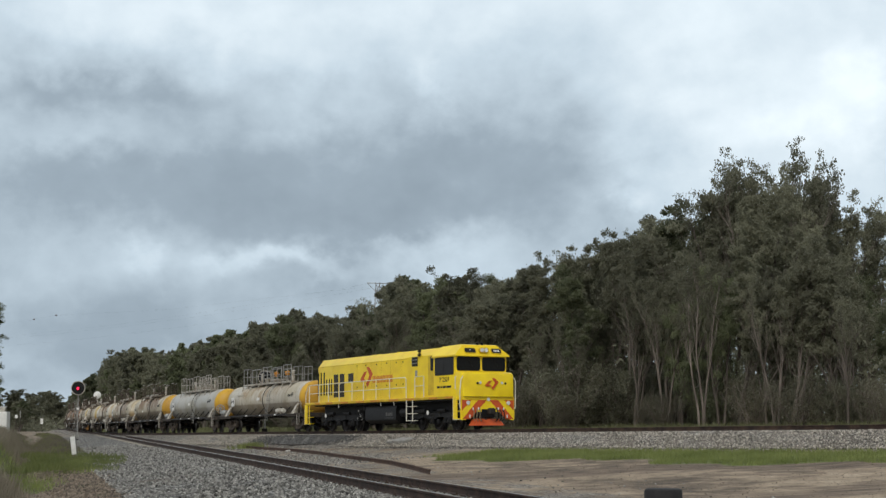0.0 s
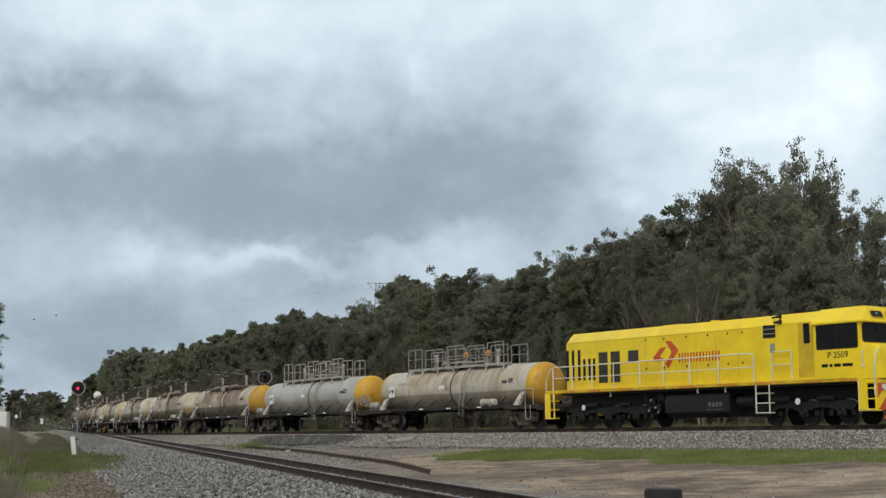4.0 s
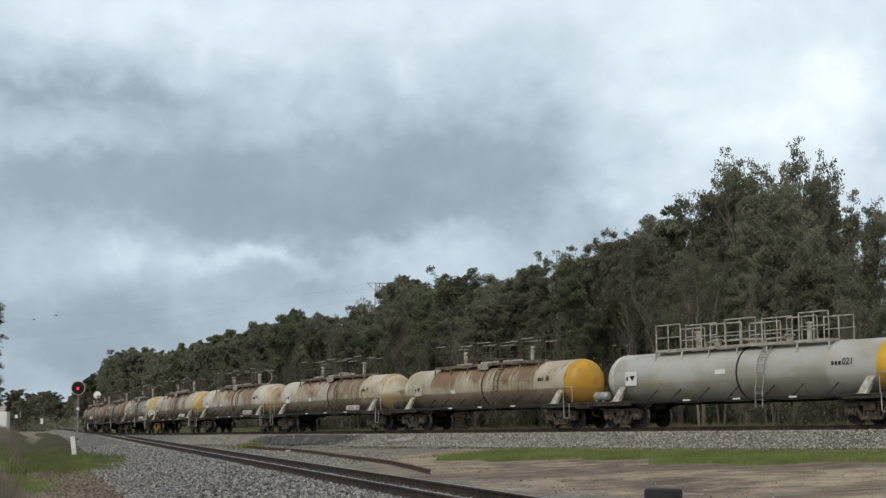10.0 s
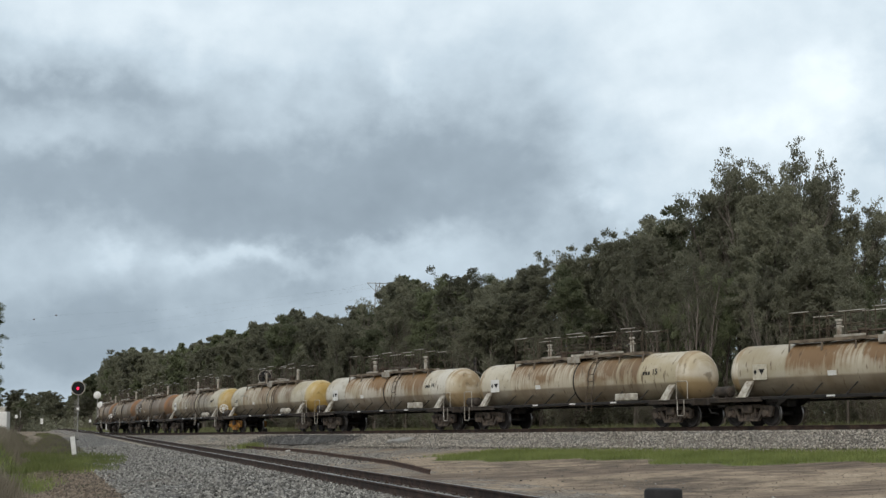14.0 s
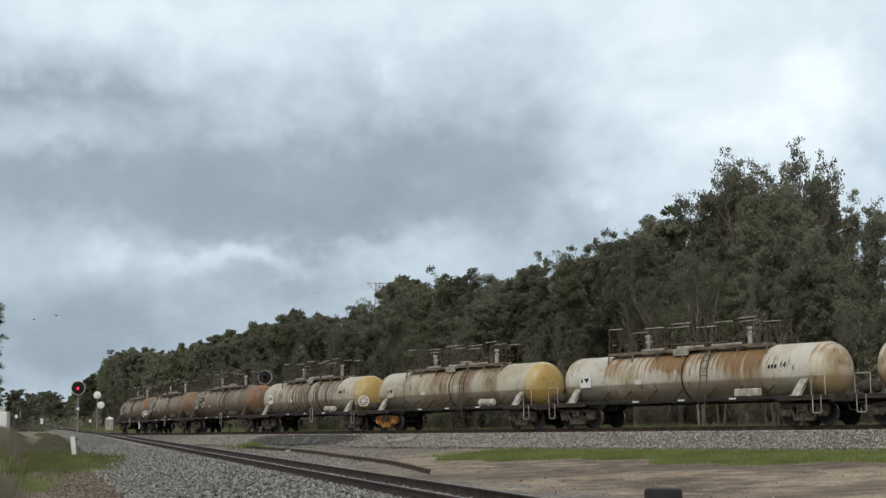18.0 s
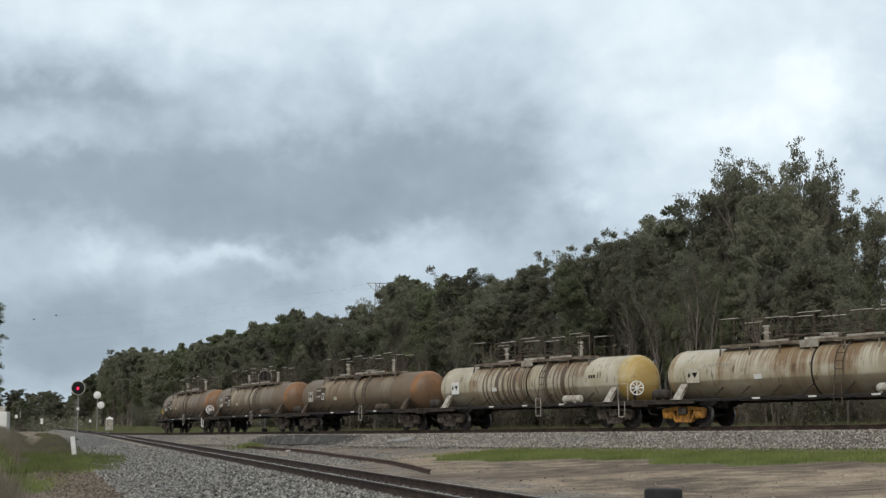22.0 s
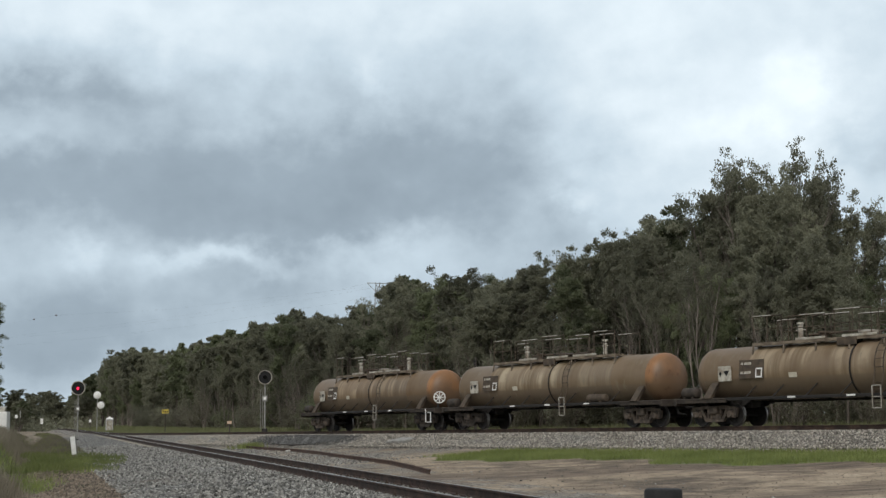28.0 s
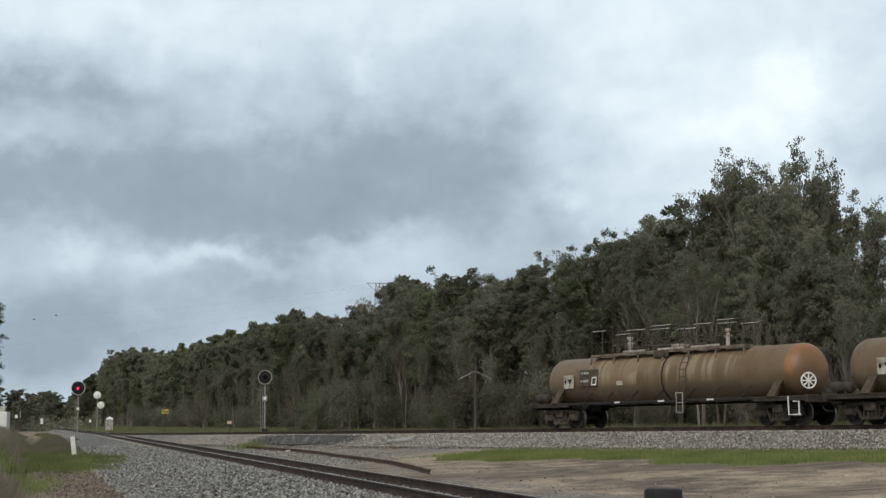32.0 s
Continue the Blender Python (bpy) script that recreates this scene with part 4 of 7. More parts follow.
def gear_box(x):
    return lambda: Form().box(x - 0.40, x + 0.40, -0.72, -0.665, TOP - 0.20, TOP + 0.06, 0.01)


def guard(x0, x1, y, high, mid, r, knee=True):
    """One length of handrail: posts, top rail, middle rail."""
    def make():
        f = Form()
        z = TANK_Z + TANK_R + 0.05
        n = max(2, round((x1 - x0) / 0.75) + 1)
        for x in np.linspace(x0, x1, n):
            f.tube([(x, y, z), (x, y, z + high)], r, 5)
        f.tube([(x0, y, z + high), (x1, y, z + high)], r * 1.1, 5)
        for m in mid:
            f.tube([(x0, y, z + high * m), (x1, y, z + high * m)], r * 0.85, 5)
        return f
    return make


def reservoir():
    f = Form()
    f.spin([(-7.40, 0.0), (-7.38, 0.13), (-7.32, 0.19), (-6.66, 0.19), (-6.60, 0.13), (-6.58, 0.0)], "x", 16, (0, -0.98, 1.21))
    for x in (-7.2, -6.8):
        f.box(x - 0.03, x + 0.03, -1.14, -0.82, 0.99, 1.08, 0.01)
    return f


def end_rail(x):
    """Square handrail loop over the deck's corner, and the narrower stirrup step hanging under it."""
    def make():
        f = Form()
        f.tube([(x, -1.2, 1.0), (x, -1.2, 1.62), (x + 0.04, -1.2, 1.66), (x + 0.56, -1.2, 1.66), (x + 0.60, -1.2, 1.62), (x + 0.60, -1.2, 1.0)], 0.018, 6)
        f.tube([(x + 0.08, -1.24, 0.98), (x + 0.08, -1.24, 0.44), (x + 0.12, -1.24, 0.40), (x + 0.40, -1.24, 0.40), (x + 0.44, -1.24, 0.44), (x + 0.44, -1.24, 0.98)], 0.02, 6)
        return f
    return make


def brake_wheel():
    f = Form()
    f.tube([(0, 0.26 * math.cos(t), 0.26 * math.sin(t)) for t in np.linspace(0, 2 * math.pi, 22)[:-1]], 0.028, 6, closed=True)
    for k in range(8):
        t = k * math.pi / 4
        f.tube([(0, 0, 0), (0, 0.25 * math.cos(t), 0.25 * math.sin(t))], 0.026, 5)
    f.spin([(-0.05, 0.07), (0.05, 0.07)], "x", 10)
    return f


def brake_stand():
    f = Form()
    f.box(7.14, 7.22, -0.84, -0.76, 1.0, 1.62, 0.01)
    f.tube([(7.18, -0.80, 1.5), (7.30, -0.80, 1.5)], 0.03, 6)
    return f


def tool_box():
    f = Form()
    f.box(3.05, 4.15, -1.16, -0.88, 1.02, 1.30, 0.03)
    return f


def drain_drum():
    f = Form()
    f.spin([(2.95, 0.0), (2.97, 0.12), (3.04, 0.165), (4.02, 0.165), (4.09, 0.12), (4.11, 0.0)], "x", 16, (0, -1.02, 1.16))
    for x in (3.2, 3.85):
        f.box(x - 0.03, x + 0.03, -1.18, -0.9, 0.98, 1.06, 0.008)
    return f


def step_frame():
    """Open steel step hanging below the walkway ladder."""
    f = Form()
    for x in (-0.17, 0.17):
        f.tube([(x, -1.24, 0.52), (x, -1.24, 1.24)], 0.018, 5)
    for z in (0.52, 0.88, 1.24):
        f.tube([(-0.17, -1.24, z), (0.17, -1.24, z)], 0.018, 5)
    return f


def corner_step():
    f = Form()
    f.tube([(-0.28, -1.24, 0.98), (-0.26, -1.24, 0.36), (0.26, -1.24, 0.36)], 0.028, 6)
    f.tube([(-0.05, -1.24, 0.80), (0.20, -1.24, 0.80), (0.20, -1.24, 0.36)], 0.028, 6)
    return f


def plank(x0, x1, y):
    return lambda: Form().box(x0, x1, y - 0.03, y + 0.03, TANK_Z + TANK_R + 0.07, TANK_Z + TANK_R + 0.15, 0.01)


def placard():
    f = Form()
    f.box(-0.32, 0.32, -0.006, 0.006, -0.27, 0.27, 0.003)
    return f


def placard_mark(kind):
    def make():
        f = Form()
        if kind == "diamond":
            f.prism([(-0.20, 0.10), (-0.13, 0.0), (-0.20, -0.10), (-0.27, 0.0)], -0.012, -0.007)
        else:
            f.prism([(-0.05, 0.10), (0.23, 0.10), (0.09, -0.10)], -0.012, -0.007)
        return f
    return make


def bars(widths, h, gap):
    """Plain bars in place of small writing."""
    def make():
        f = Form()
        x = -(sum(widths) + gap * (len(widths) - 1)) / 2
        for w in widths:
            f.box(x, x + w, -0.004, 0.004, -h / 2, h / 2, 0.002)
            x += w + gap
        return f
    return make


def on_side(x, z, out=0.012):
    """A pose flat on the flank of the tank that faces the camera, upright along its curve."""
    dz = z - TANK_Z
    y = -math.sqrt(max(0.0, TANK_R ** 2 - dz ** 2))
    tilt = math.degrees(math.asin(max(-1, min(1, dz / TANK_R))))
    return pose(x, y * (1 + out / TANK_R), TANK_Z + dz * (1 + out / TANK_R), -tilt, 0, 0)


def tank_wagon(k, label, base, stain, amount, grime, front, rear, number, bright, seed, band=0.0, bog=(None, None), caustic=False, wheel=False, marks=True, box=False, frame_paint=None):
    wag = tagged(new("tank_wagon"), label, "tank wagon", group="wagons of the train")
    paint = tank_paint("tank_paint", base, stain, amount, grime, seed, band)
    part("tank", shell(), paint, wag)
    for nm, sg, col in (("tank_end", 1, front), ("tank_end", -1, rear)):
        link(nm, cap(sg)().mesh("tank_end", tank_paint("tank_end_paint", col[0], col[1], 0.8 if col is CRM or col is PALEYEL else 0.45, grime, seed + 3 + sg, 0.0, True, {"rusty": (0.135, 0.082, 0.045), "ochre": (0.44, 0.235, 0.03), "cream": (0.33, 0.225, 0.10), "faded": (0.40, 0.25, 0.045)}.get(col[2].split(" ")[0])), 35), wag, col[2])
    rusty = frame_paint or RUST_STEEL
    for turn in (0, 180):
        link("stub_sill", shared("stub_sill", sill, STEEL_DARK), wag, "", pose(0, 0, 0, 0, 0, turn))
    for x in (-3.9, -1.3, 1.3, 3.9):
        link("cross_bearer", shared("cross_bearer", lambda: Form().box(-0.05, 0.05, -1.14, 1.14, 0.90, 1.0, 0.01), STEEL_DARK), wag, "", pose(x, 0, 0))
    link("brake_pipe", shared("brake_pipe", lambda: Form().tube([(-4.9, 0.5, 0.86), (4.9, 0.5, 0.86)], 0.03, 6), STEEL_DARK), wag)
    for sg in (-1, 1):
        link("sill_web", shared("sill_web_%d" % sg, sill_web(sg), STEEL_DARK), wag)
    for sg in (-1, 1):
        link("end_platform", shared("end_deck_%d" % sg, end_deck(sg), BOGIE_BROWN), wag)
        link("headstock", shared("headstock_%d" % sg, headstock(sg), BOGIE_BROWN), wag)
        for y in (-1.16, 1.16):
            link("side_sill", shared("side_sill_%d%s" % (sg, y), side_sill(sg, y), BOGIE_BROWN), wag)
        link("side_pipe", shared("side_pipe_%d%s" % (sg, bright), side_pipe(sg * 1.15), STEEL_DARK), wag)
        link("coupler", shared("coupler", coupler, STEEL_DARK), wag, "", pose(sg * 7.62, 0, 0, 0, 0, 0 if sg > 0 else 180))
        for side in (0, 180):
            link("saddle_bracket", shared("saddle_" + ("b" if frame_paint else "w"), saddle, frame_paint or SADDLE_WHITE), wag, "", pose(sg * 5.97, 0, 0, 0, 0, side))
        freight_bogie(wag, sg * 6.0, bog[0 if sg > 0 else 1] or BOGIE, "orange-painted freight bogie" if bog[0 if sg > 0 else 1] is BOGIE_ORANGE else "")
    link("ladder", shared("ladder" + str(bright), ladder, GALV if bright else rusty), wag, "", pose(1.45, 0, 0))
    for x in (0.22,):
        link("strap", shared("strap%s" % x, strap(x), STEEL_DARK), wag)
    deck_mat, rail_mat = (WORN_DECK, RUST_STEEL) if not bright else ((PALE_STEEL, GALV) if k == 0 else (PALE_STEEL, PALE_RAIL))
    link("walkway", shared("walkway" + str(bright), walkway, deck_mat), wag)
    fit_mat = PALE_STEEL if bright or k % 2 else rusty
    link("manhole", shared("manhole" + fit_mat.name, manhole, fit_mat), wag)
    for x, r, h in ((-2.6, 0.09, 0.66), (-1.6, 0.14, 0.30), (2.8, 0.085, 0.66), (1.9, 0.13, 0.30)):
        link("valve", shared("valve%s%s" % (x, bright), valve(x, r, h), SADDLE_WHITE if x in (-2.6, 2.8) else fit_mat), wag)
    for a, b, h in ((-2.3, -0.1, 0.28), (0.7, 1.9, 0.24)):
        link("pipe", shared("top_pipe%s%s" % (a, bright), top_pipe(a, b, h), fit_mat), wag)
    if not bright:
        gear_mat = PALE_STEEL if k in (2, 3, 4, 5, 6) else rusty
        link("gear_box", shared("gear_box" + gear_mat.name, gear_box(-0.08), gear_mat), wag)
    else:
        for x in ((1.2, -0.7) if k == 0 else ()):
            link("valve_cap", shared("valve_cap%s" % x, lambda x=x: Form().spin([(TOP + 0.45, 0.1), (TOP + 0.55, 0.15), (TOP + 0.68, 0.14), (TOP + 0.74, 0.0)], "z", 12, (x + 0.9, -0.1, 0)), ORANGE_DECAL), wag, "yellow valve cap")
    spans = ((-4.2, -2.9), (-2.6, -1.0), (-0.6, 0.9), (1.2, 2.6), (2.9, 4.2))
    for i, (a, b) in enumerate(spans):
        for y in (-0.64, 0.64):
            hi = 0.86 if (i + (y > 0)) % 2 else 0.94
            link("handrail", shared("guard%d%s%s" % (i, y, rail_mat.name), guard(a, b, y, hi, (0.5,) if bright else (0.52,), 0.024 if bright else 0.017), rail_mat), wag)
            if not bright:
                link("top_rail", shared("toprail%d%s" % (i, y), lambda a=a, b=b, y=y, hi=hi, i=i: Form().tube([(a + 0.5 * (i % 2), y, TANK_Z + TANK_R + 0.065 + hi), (b - 0.45 * (1 - i % 2), y, TANK_Z + TANK_R + 0.065 + hi)], 0.024, 6), PALE_RAIL), wag)
                if i not in (0, 4):
                    link("deck_edge", shared("deck_edge%d%s" % (i, y), plank(a + 0.3, b + 0.2 * i - 0.2, y), SADDLE_WHITE if i == 2 else PALE_STEEL), wag)
    link("air_reservoir", shared("reservoir" + str(bright), reservoir, GALV if bright else BOGIE_BROWN), wag)
    if bright or not frame_paint:
        link("end_handrail", shared("end_rail", end_rail(6.66), PALE_RAIL), wag)
    if k in (3, 4):
        link("end_handrail", shared("end_rail_rear", end_rail(-7.42), PALE_RAIL), wag)
    if wheel:
        st = link("brake_stand", shared("brake_stand", brake_stand, STEEL_DARK), wag)
        link("brake_wheel", shared("brake_wheel" + str(bright), brake_wheel, GALV if bright else WHITE), st, "pale spoked hand brake wheel", pose(7.32, -0.80, 1.5, 0, 0, -25))
    if k in (0, 5, 6, 7, 8):
        link("air_drum", shared("drain_drum" + ("b" if frame_paint else ""), drain_drum, RUST_STEEL if frame_paint else SADDLE_WHITE), wag)
    elif box:
        link("tool_box", shared("tool_box", tool_box, SADDLE_WHITE), wag)
    if number:
        lettering("number", number, 0.32, BLACK, wag, on_side(5.22, 2.06, 0.035) @ pose(0, 0, 0, 90, 0, 0))
        link("code_bars", shared("code_bars", bars((0.1, 0.1, 0.1), 0.13, 0.05), BLACK), wag, "", on_side(4.72, 2.03))
    if caustic:
        lettering("lettering", "CAUSTIC SODA", 0.19, FADED, wag, on_side(-4.1, 2.2) @ pose(0, 0, 0, 90, 0, 0))
    if marks:
        pl = link("placard", shared("placard_worn" if frame_paint else "placard%d" % (k in (2, 5)), placard, SADDLE_WHITE if frame_paint else (AGED if k in (2, 5) else WHITE)), wag, "white hazard placard with black mark", on_side(-5.3, 1.86, 0.03))
        link("mark", shared("placard_mark", placard_mark("v"), BLACK), pl, "", pose(0, -0.002, 0))
        link("mark", shared("placard_diamond", placard_mark("diamond"), BLACK), pl, "", pose(0, -0.002, 0))
        link("small_plate", shared("small_plate" + str(bool(frame_paint)) + str(bright), bars((0.5 if bright else 0.36,), 0.17, 0.1), AGED if frame_paint else WHITE), wag, "", on_side(-0.58 if bright else -2.2, 1.95 if bright else 1.72))
    if frame_paint:
        board = link("notice_panel", shared("notice_panel", bars((1.15,), 0.66, 0.1), RUST_STEEL), wag, "dark notice panel with pale marks", on_side(-4.05, 1.98, 0.02))
        link("panel_bars", shared("panel_bars", bars((0.10, 0.32), 0.09, 0.06), SADDLE_WHITE), board, "", pose(-0.25, -0.008, 0.2))
        link("panel_bars", shared("panel_bars", bars((0.10, 0.32), 0.09, 0.06), SADDLE_WHITE), board, "", pose(-0.25, -0.008, -0.12))
        link("panel_square", shared("panel_square", lambda: Form().box(-0.15, 0.15, -0.006, 0.006, -0.17, 0.17, 0.003), WHITE), board, "", pose(0.36, -0.008, -0.14))
        link("panel_square", shared("panel_square_in", lambda: Form().box(-0.10, 0.10, -0.006, 0.006, -0.12, 0.12, 0.003), RUST_STEEL), board, "", pose(0.36, -0.012, -0.14))
    for x in (-2.1, 0.4, 3.0):
        link("sill_mark", shared("sill_mark", bars((0.36,), 0.06, 0.1), WHITE), wag, "", pose(x, -1.192, 0.96))
    if k == 9:
        link("corner_step", shared("corner_step", corner_step, WHITE), wag, "white steel corner step", pose(7.05, 0, 0))
    if frame_paint or k == 6:
        link("step_frame", shared("step_frame", step_frame, PALE_RAIL), wag, "pale steel step frame", pose(1.45, 0, 0))
    return wag


WORN_DECK = surface("worn_walkway_boards", (0.25, 0.205, 0.15), (0.09, 0.068, 0.048), 2.5, 50, 0.8, 0.1)
AGED = surface("aged_cream_plate", (0.60, 0.565, 0.46), (0.46, 0.42, 0.33), 6, 40, 0.7)
FADED = surface("faded_lettering", (0.36, 0.34, 0.29), (0.46, 0.43, 0.35), 6, 40, 0.7)
YEL = ((0.66, 0.38, 0.02), (0.35, 0.2, 0.05), "ochre yellow domed end")
PALEYEL = ((0.60, 0.53, 0.36), (0.46, 0.31, 0.06), "faded yellow domed end")
ORA = ((0.32, 0.157, 0.062), (0.17, 0.08, 0.04), "rusty orange domed end")
CRM = ((0.68, 0.64, 0.53), (0.33, 0.24, 0.13), "cream domed end")
BRN = ((0.175, 0.122, 0.072), (0.2, 0.13, 0.08), "brown domed end")
GRY = ((0.60, 0.595, 0.55), (0.4, 0.36, 0.28), "")
RUSTY = (0.205, 0.125, 0.06)
TRAIN = []
SPECS = [
    ("dirty white tank wagon with ochre yellow end", (0.54, 0.51, 0.43), (0.30, 0.205, 0.105), 0.62, 0.7, YEL, YEL, "09", True, 1, 0.0, (None, None), True, False, True, False, None),
    ("clean pale grey tank wagon with yellow ends", (0.44, 0.437, 0.405), (0.42, 0.40, 0.34), 0.10, 0.25, YEL, GRY, "021", True, 2, 0.0, (None, None), False, True, True, False, None),
    ("cream tank wagon with rust streaks and yellow end", (0.50, 0.46, 0.36), RUSTY, 1.0, 0.8, YEL, CRM, "36", False, 3, 0.0, (None, None), False, False, True, False, None),
    ("cream tank wagon with brown rust streaks", (0.58, 0.535, 0.42), RUSTY, 0.95, 0.75, CRM, CRM, "15", False, 4, 0.0, (None, None), False, False, True, True, None),
    ("off-white tank wagon with rusty middle", (0.62, 0.595, 0.51), (0.24, 0.135, 0.05), 0.98, 0.7, CRM, CRM, "14", False, 5, 0.0, (None, None), False, False, True, True, None),
    ("cream tank wagon with brown stained flank", (0.56, 0.525, 0.42), (0.22, 0.14, 0.07), 0.92, 0.75, PALEYEL, CRM, "", False, 6, 0.0, (None, BOGIE_ORANGE), True, False, True, True, None),
    ("cream tank wagon with dark rust bands and yellow end", (0.55, 0.515, 0.41), RUSTY, 0.8, 0.6, PALEYEL, CRM, "11", False, 7, 0.9, (None, None), False, True, True, False, None),
    ("brown weathered tank wagon with orange end", (0.175, 0.122, 0.074), (0.38, 0.305, 0.205), 0.52, 0.85, ORA, BRN, "", False, 8, 0.0, (None, None), False, False, True, True, RUST_STEEL),
    ("brown weathered tank wagon with orange end", (0.175, 0.122, 0.072), (0.46, 0.385, 0.265), 0.6, 0.85, ORA, BRN, "", False, 9, 0.0, (None, BOGIE_BROWN), False, False, True, True, RUST_STEEL),
    ("brown tank wagon with orange end and white brake wheel", (0.17, 0.112, 0.06), (0.40, 0.31, 0.20), 0.55, 0.85, ORA, BRN, "", False, 10, 0.0, (BOGIE_BROWN, None), False, True, True, False, RUST_STEEL),
]
for k, spec in enumerate(SPECS):
    TRAIN.append((tank_wagon(k, *spec), 16.5 + 15.83 * k, 6.0))

# ---- locomotive ----
GRILLE = surface("dust_grey_grille", (0.045, 0.043, 0.036), (0.030, 0.028, 0.024), 8, 60, 0.8)
RUBBER = surface("black_rubber_seal", (0.012, 0.012, 0.012), (0.008, 0.008, 0.008), 8, 60, 0.8)
HOSE = surface("dusty_tan_hose", (0.30, 0.24, 0.14), (0.16, 0.13, 0.09), 8, 60, 0.8)
GREY_BARS = surface("faded_grey_marks", (0.12, 0.12, 0.115), (0.07, 0.07, 0.068), 8, 60, 0.8)


def loco_bogie_frame():
    f = Form()
    for y in (-0.92, 0.92):
        f.prism([(-2.25, 0.66), (-2.05, 0.80), (2.05, 0.80), (2.25, 0.66), (2.15, 0.50), (1.3, 0.50), (1.1, 0.58), (0.5, 0.58), (0.35, 0.50), (-0.35, 0.50), (-0.5, 0.58), (-1.1, 0.58), (-1.3, 0.50), (-2.15, 0.50)], y - 0.07, y + 0.07)
        for x in (-1.62, 0, 1.62):
            sg = -1 if y < 0 else 1
            f.box(x - 0.19, x + 0.19, y - 0.11, y + 0.11, 0.28, 0.62, 0.03)
            f.spin([(sg * 1.0, 0.0), (sg * 1.06, 0.10), (sg * 1.03, 0.15), (sg * 0.95, 0.16)], "y", 14, (x, 0, 0.45))
        for x in (-0.82, 0.82):
            for k in range(5):
                f.spin([(0.58 + k * 0.07, 0.10), (0.61 + k * 0.07, 0.12), (0.65 + k * 0.07, 0.10)], "z", 10, (x, y, 0))
        for x in (-2.1, -1.1, 0.55, 1.15, 2.1):
            f.box(x - 0.09, x + 0.09, y - 0.06, y + 0.14 * (1 if y > 0 else -1) if y > 0 else y + 0.06, 0.30, 0.48, 0.02)
        f.tube([(-1.5, y * 1.12, 0.86), (-0.5, y * 1.12, 0.90)], 0.10, 10)
        f.tube([(0.7, y * 1.12, 0.88), (1.4, y * 1.12, 0.88)], 0.08, 10)
    f.box(-0.4, 0.4, -0.9, 0.9, 0.45, 0.8, 0.03)
    return f


def loco_hood():
    """Long hood: sides leaning in at the top, chamfered roof edges, rear end sloped."""
    def ring(x, h):
        return [(x, -1.12, 1.50), (x, -1.12, h - 0.36), (x, -0.82, h), (x, 0.82, h), (x, 1.12, h - 0.36), (x, 1.12, 1.50)]
    f = Form()
    f.loft([[(-7.40, -1.08, 1.50), (-7.40, -1.08, 3.40), (-7.30, -0.80, 3.74), (-7.30, 0.80, 3.74), (-7.40, 1.08, 3.40), (-7.40, 1.08, 1.50)], ring(-7.25, 3.79), ring(3.05, 3.79)])
    return f


def deck_body():
    f = Form()
    f.box(-8.42, 7.7, -1.38, 1.38, 1.38, 1.52, 0.02)
    return f


def cab():
    """Cab: full width, upright front wall."""
    f = Form()
    f.loft([[(x, -w, 1.45), (x, -w, 3.36), (x, w, 3.36), (x, w, 1.45)] for x, w in ((5.88, 1.38), (7.78, 1.38), (7.84, 1.34))])
    return f


def rounded(a0, a1, b0, b1, r):
    """Outline of a rectangle with round corners."""
    out = []
    for ca, cb, start in ((a1 - r, b0 + r, -90), (a1 - r, b1 - r, 0), (a0 + r, b1 - r, 90), (a0 + r, b0 + r, 180)):
        for k in range(5):
            ang = radians(start + 22.5 * k)
            out.append((ca + r * math.cos(ang), cb + r * math.sin(ang)))
    return out


def cab_roof():
    """Roof with sloped side panels and a leaning brow over the windscreen."""
    f = Form()
    def ring(x, xt, top):
        return [(x, -1.44, 3.31), (x, -1.44, 3.36), (xt, -0.90, top), (xt, 0.90, top), (x, 1.44, 3.36), (x, 1.44, 3.31)]
    f.loft([ring(5.84, 5.84, 3.83), ring(7.70, 7.60, 3.85), ring(7.98, 7.74, 3.82)])
    f.box(5.80, 7.96, -1.455, -1.435, 3.29, 3.34, 0.006)
    f.box(5.80, 7.96, 1.435, 1.455, 3.29, 3.34, 0.006)
    f.box(7.95, 8.0, -1.44, 1.44, 3.29, 3.34, 0.006)
    return f


def nose():
    """Short nose with rounded edges and a slightly bowed front."""
    f = Form()
    rings = []
    for x, w, top, c in ((7.83, 1.36, 2.60, 0.05), (8.20, 1.36, 2.575, 0.07), (8.40, 1.345, 2.55, 0.10), (8.49, 1.31, 2.51, 0.13), (8.53, 1.22, 2.42, 0.16)):
        rings.append([(x, -w, 1.46), (x, -w, top - c), (x, -w + c * 0.35, top - c * 0.35), (x, -w + c, top), (x + 0.03, 0, top + 0.015), (x, w - c, top), (x, w - c * 0.35, top - c * 0.35), (x, w, top - c), (x, w, 1.46)])
    f.loft(rings)
    return f


def pilot():
    f = Form()
    f.prism([(-1.36, 1.45), (1.36, 1.45), (1.38, 0.42), (1.18, 0.42), (0.72, 0.78), (-0.72, 0.78), (-1.18, 0.42), (-1.38, 0.42)], 8.36, 8.42, "yz")
    f.box(7.6, 8.44, -1.36, 1.36, 1.30, 1.45, 0.02)
    return f


